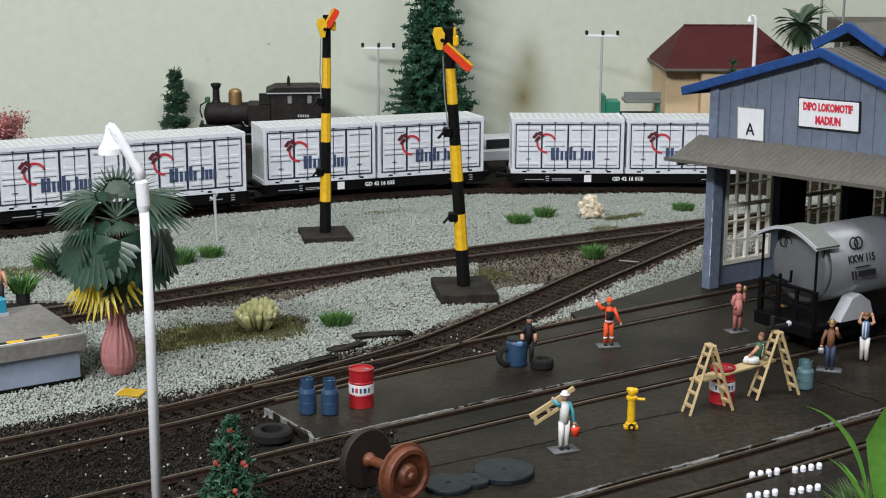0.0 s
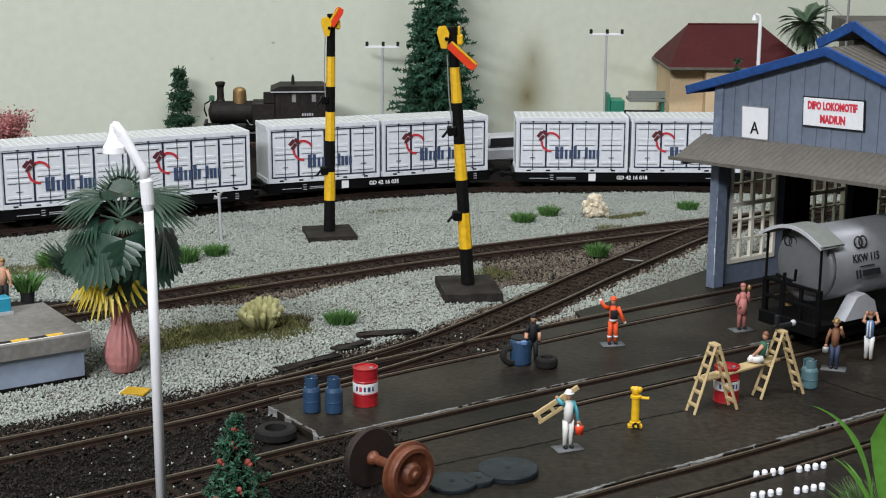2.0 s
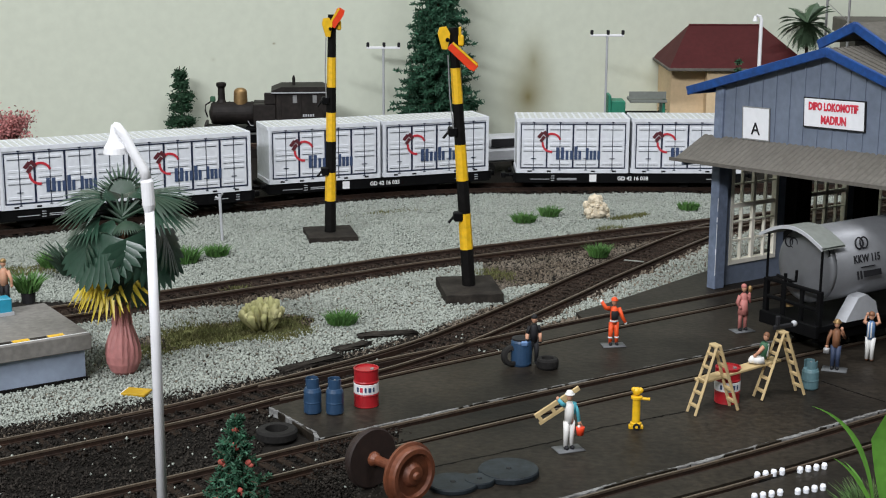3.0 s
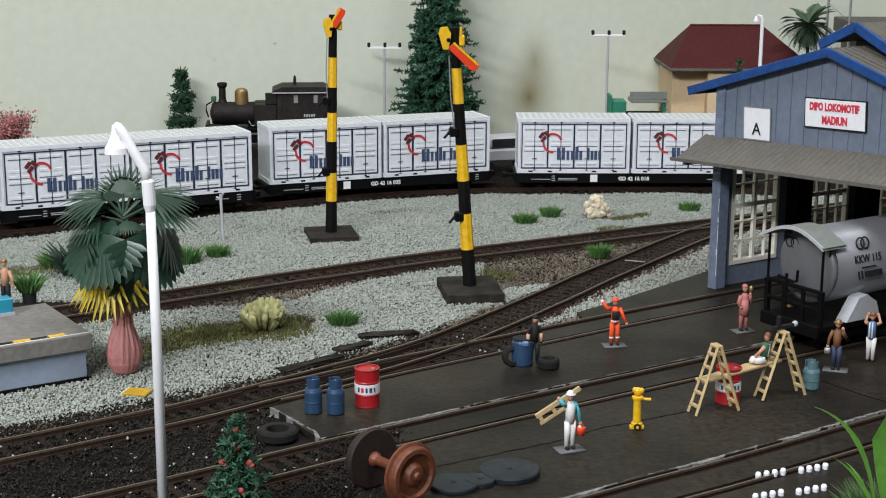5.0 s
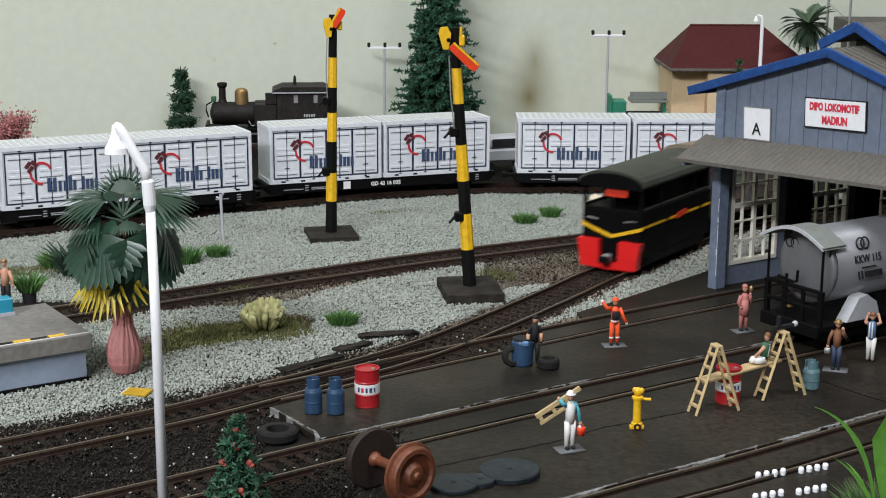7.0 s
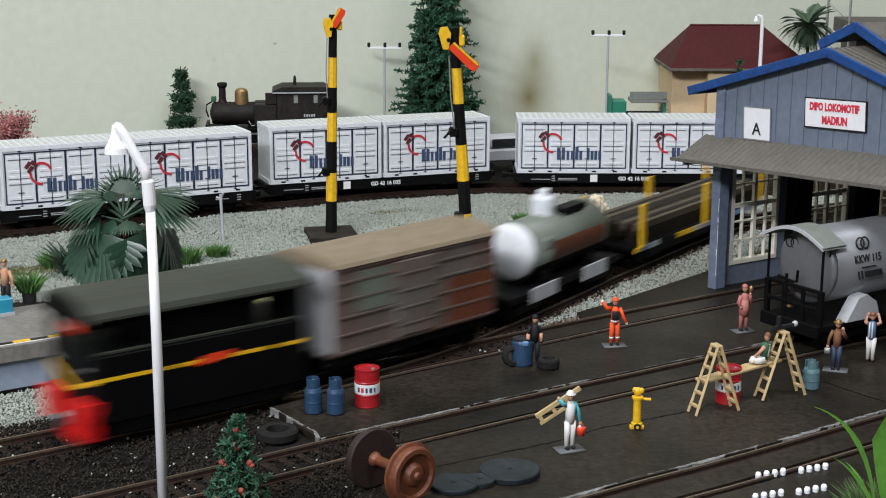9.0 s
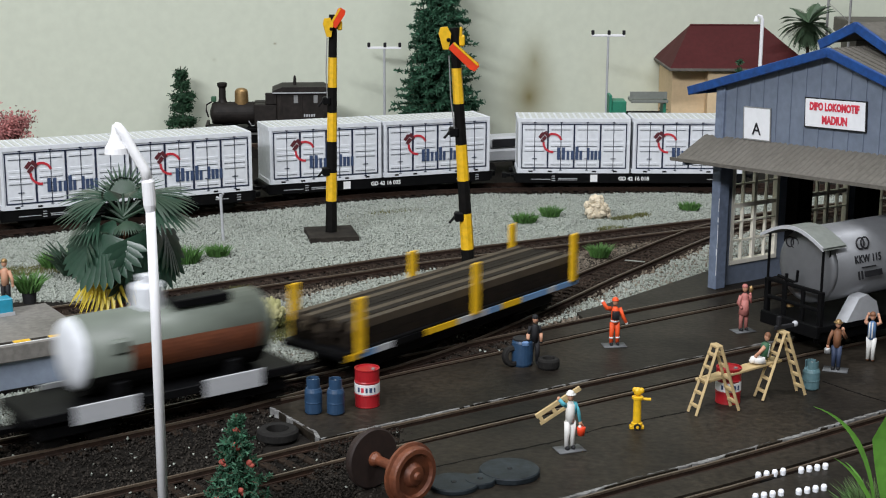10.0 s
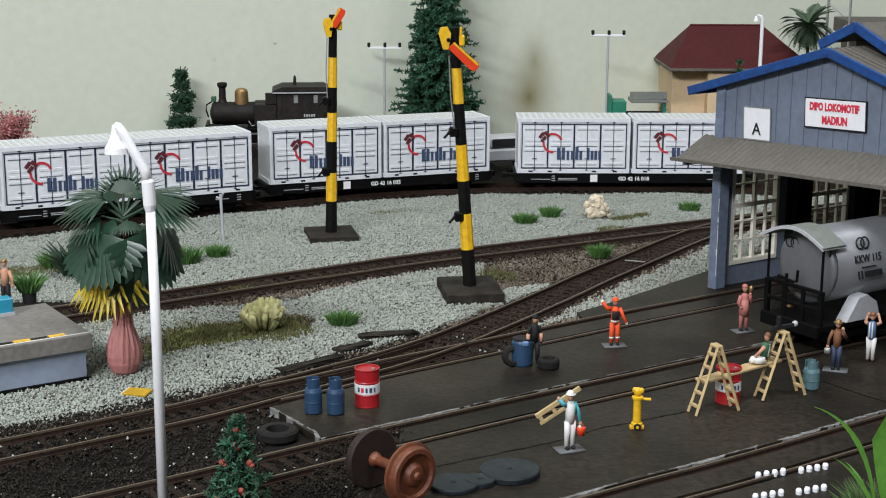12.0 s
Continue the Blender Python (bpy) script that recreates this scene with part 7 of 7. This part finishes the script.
def chips(name, label, pts, size, m, z, rise=0.6, seed=0):
    """Many small faceted stones, one for each point."""
    rng = np.random.default_rng(seed)
    n = len(pts)
    base = np.array([(1, 0, 0), (-1, 0, 0), (0, 1, 0), (0, -1, 0), (0, 0, 1), (0, 0, -1)], float)
    tri = np.array([(0, 2, 4), (2, 1, 4), (1, 3, 4), (3, 0, 4), (2, 0, 5), (1, 2, 5), (3, 1, 5), (0, 3, 5)])
    s = size * rng.uniform(0.55, 1.25, (n, 1, 1)) * rng.uniform(0.65, 1.2, (n, 1, 3))
    v = base[None] * s + rng.normal(0, size * 0.22, (n, 6, 3))
    a = rng.uniform(0, 6.28, n)
    b = rng.uniform(-0.9, 0.9, n)
    ca, sa, cb, sb = np.cos(a)[:, None], np.sin(a)[:, None], np.cos(b)[:, None], np.sin(b)[:, None]
    x, y, zz = v[..., 0], v[..., 1], v[..., 2]
    x, zz = x * cb - zz * sb, x * sb + zz * cb
    x, y = x * ca - y * sa, x * sa + y * ca
    v = np.stack([x + pts[:, 0:1], y + pts[:, 1:2], zz + z + rng.uniform(0, rise, (n, 1))], -1).reshape(-1, 3)
    f = (np.arange(n)[:, None, None] * 6 + tri[None]).reshape(-1, 3)
    return tagged(raw(name, v, f, m), label, "gravel", kind="stuff")


def scatter(x0, x1, y0, y1, per_mm2, seed):
    rng = np.random.default_rng(seed)
    n = int((x1 - x0) * (y1 - y0) * per_mm2)
    return np.stack([rng.uniform(x0, x1, n), rng.uniform(y0, y1, n)], 1)


def wobble(p, scale, amount):
    return amount * np.sin(p[:, 0] / scale) * np.cos(p[:, 1] / (scale * 1.3)) + 0.5 * amount * np.sin(p[:, 0] / scale * 2.7 + p[:, 1] / scale * 1.9)


RNG = np.random.default_rng(99)
# pale field between the rear track and the main track
p = scatter(-290, 290, 640, 925, 1.7, 1)
dm, sm = MAIN.distance(p)
dr, sr = REAR.distance(p)
dt, stt = THROUGH.distance(p)
w = wobble(p, 17, 2.5)
p1 = p[(sm < -14 - w) & (sr > 19 + w) & (dt > 14)]
chips("grit_rear", "fine pale grit under the stone chips", p1[::2], 1.1, M_GROUT, -3.7, 0.5, 21)
chips("gravel_rear", "pale grey-green stone chips between the tracks", p1, 0.6, M_STONE, -3.0, 1.1, 1)
# pale field between the main track and the through track
p = scatter(-240, 130, 440, 770, 1.7, 2)
dm, sm = MAIN.distance(p)
dt, stt = THROUGH.distance(p)
w = wobble(p, 15, 2.0)
edge = np.interp(p[:, 0], (-160, -103, -82, -60, 0, 60), (25, 23, 19, 21, 18, 13))
moss = ((p[:, 0] + 90) * 0.85 + (p[:, 1] - 590) * 0.52) ** 2 / 42 ** 2 + ((p[:, 1] - 590) * 0.85 - (p[:, 0] + 90) * 0.52) ** 2 / 15 ** 2
keep = (sm > np.interp(p[:, 0], (-125, -80, -66, -48, -35), (16, 28, 30, 23, 16)) + w + 6 * (RNG.random(len(p)) < 0.3)) & (stt < -edge - w)
p2 = p[keep & (moss > 0.95 + 0.2 * w) & ~((p[:, 0] > 20) & (p[:, 1] > 660 + 0.5 * (p[:, 0] - 20)))]
chips("grit_middle", "fine pale grit under the stone chips", p2[::2], 1.1, M_GROUT, -3.7, 0.5, 22)
chips("gravel_middle", "pale grey-green stone chips beside the turnout", p2, 0.6, M_STONE, -3.0, 1.1, 2)
p3 = p[(sm > 13) & (stt < -12) & (RNG.random(len(p)) < 0.55)]
chips("gravel_brown", "brownish mixed stone chips along the tracks", p3, 0.6, M_BSTONE, -3.2, 0.6, 3)
# wedge between the through track and the yard track near the shed
p = scatter(40, 175, 590, 800, 1.7, 4)
dt, stt = THROUGH.distance(p)
d1, s1 = YARD_1.distance(p)
edge = np.interp(p[:, 0], (40, 80, 109, 126, 160), (599, 636, 661, 688, 740))
p4 = p[(stt > 14 + wobble(p, 9, 2.0)) & (p[:, 1] > edge + 0.5) & (s1 < -11)]
chips("gravel_wedge", "pale mixed stone chips beside the shed", p4, 0.62, M_STONE, -3.0, 1.3, 5)
chips("gravel_wedge_brown", "brownish stone chips beside the shed", p[(stt > 11) & (p[:, 1] > edge - 4) & (s1 < -11) & (RNG.random(len(p)) < 0.4)], 0.9, M_BSTONE, -3.1, 0.8, 6)
# dark ballast between and beside the rails and over the near ground
p = scatter(-260, 60, 330, 600, 0.9, 7)
dt, stt = THROUGH.distance(p)
d2, s2 = YARD_2.distance(p)
d1, s1 = YARD_1.distance(p)
slabbed = ((p[:, 0] > -58) & (s1 > 9) & (s2 < -10)) | ((p[:, 0] > -26) & (s2 > 9)) | ((p[:, 0] > -15) & (d2 < 9))
near_rail = (np.abs(dt - 8.8) < 1.6) | (np.abs(d2 - 8.8) < 1.6) | ((np.abs(d1 - 8.8) < 1.6) & (p[:, 0] > -72))
p5 = p[(stt > -26) & ~slabbed & ~near_rail]
west = p5[:, 0] < -92
chips("ballast_near", "dark brown ballast and grit round the near tracks", p5[~west], 0.5, M_DSTONE, -2.9, 0.9, 8)
chips("ballast_west", "dark flat grit that buries the sleepers", p5[west], 0.55, M_DSTONE, -2.35, 0.7, 18)
e = scatter(-40, 4, 395, 470, 1.0, 19)
de, se = YARD_2.distance(e)
e = e[(np.abs(se - 8.8) > 1.4) & (se > -7) & (RNG.random(len(e)) < np.interp(e[:, 0] + wobble(e, 6, 5), (-30, -22, -6), (0.9, 0.8, 0.0)))]
chips("grit_over_slab", "dark grit spilled over the slab's end", e, 0.5, M_DSTONE, -0.75, 0.3, 20)
pick = RNG.random(len(p5)) < 0.010
chips("loose_chips", "scattered pale stray chips on dark ballast", p5[pick], 0.55, M_STONE, -2.2, 0.8, 9)
p = scatter(-250, 200, 560, 880, 0.8, 10)
dm, sm = MAIN.distance(p)
dt, stt = THROUGH.distance(p)
near_rail = (np.abs(dt - 8.8) < 1.6) | (np.abs(dm - 8.8) < 1.6)
p6 = p[((dm < 17) | (dt < 14)) & ~near_rail]
chips("ballast_far", "rusty brown ballast between sleepers", p6, 0.55, M_RUSTSTONE, -2.7, 0.7, 11)
p = scatter(-290, 290, 690, 960, 0.40, 12)
dr, sr = REAR.distance(p)
p7 = p[(dr < 24) & (np.abs(dr - 8.8) > 1.6)]
chips("ballast_rear", "dark ballast under the container wagons", p7, 0.65, M_DSTONE, -3.2, 0.6, 13)


def motions():
    run_train()


motions()
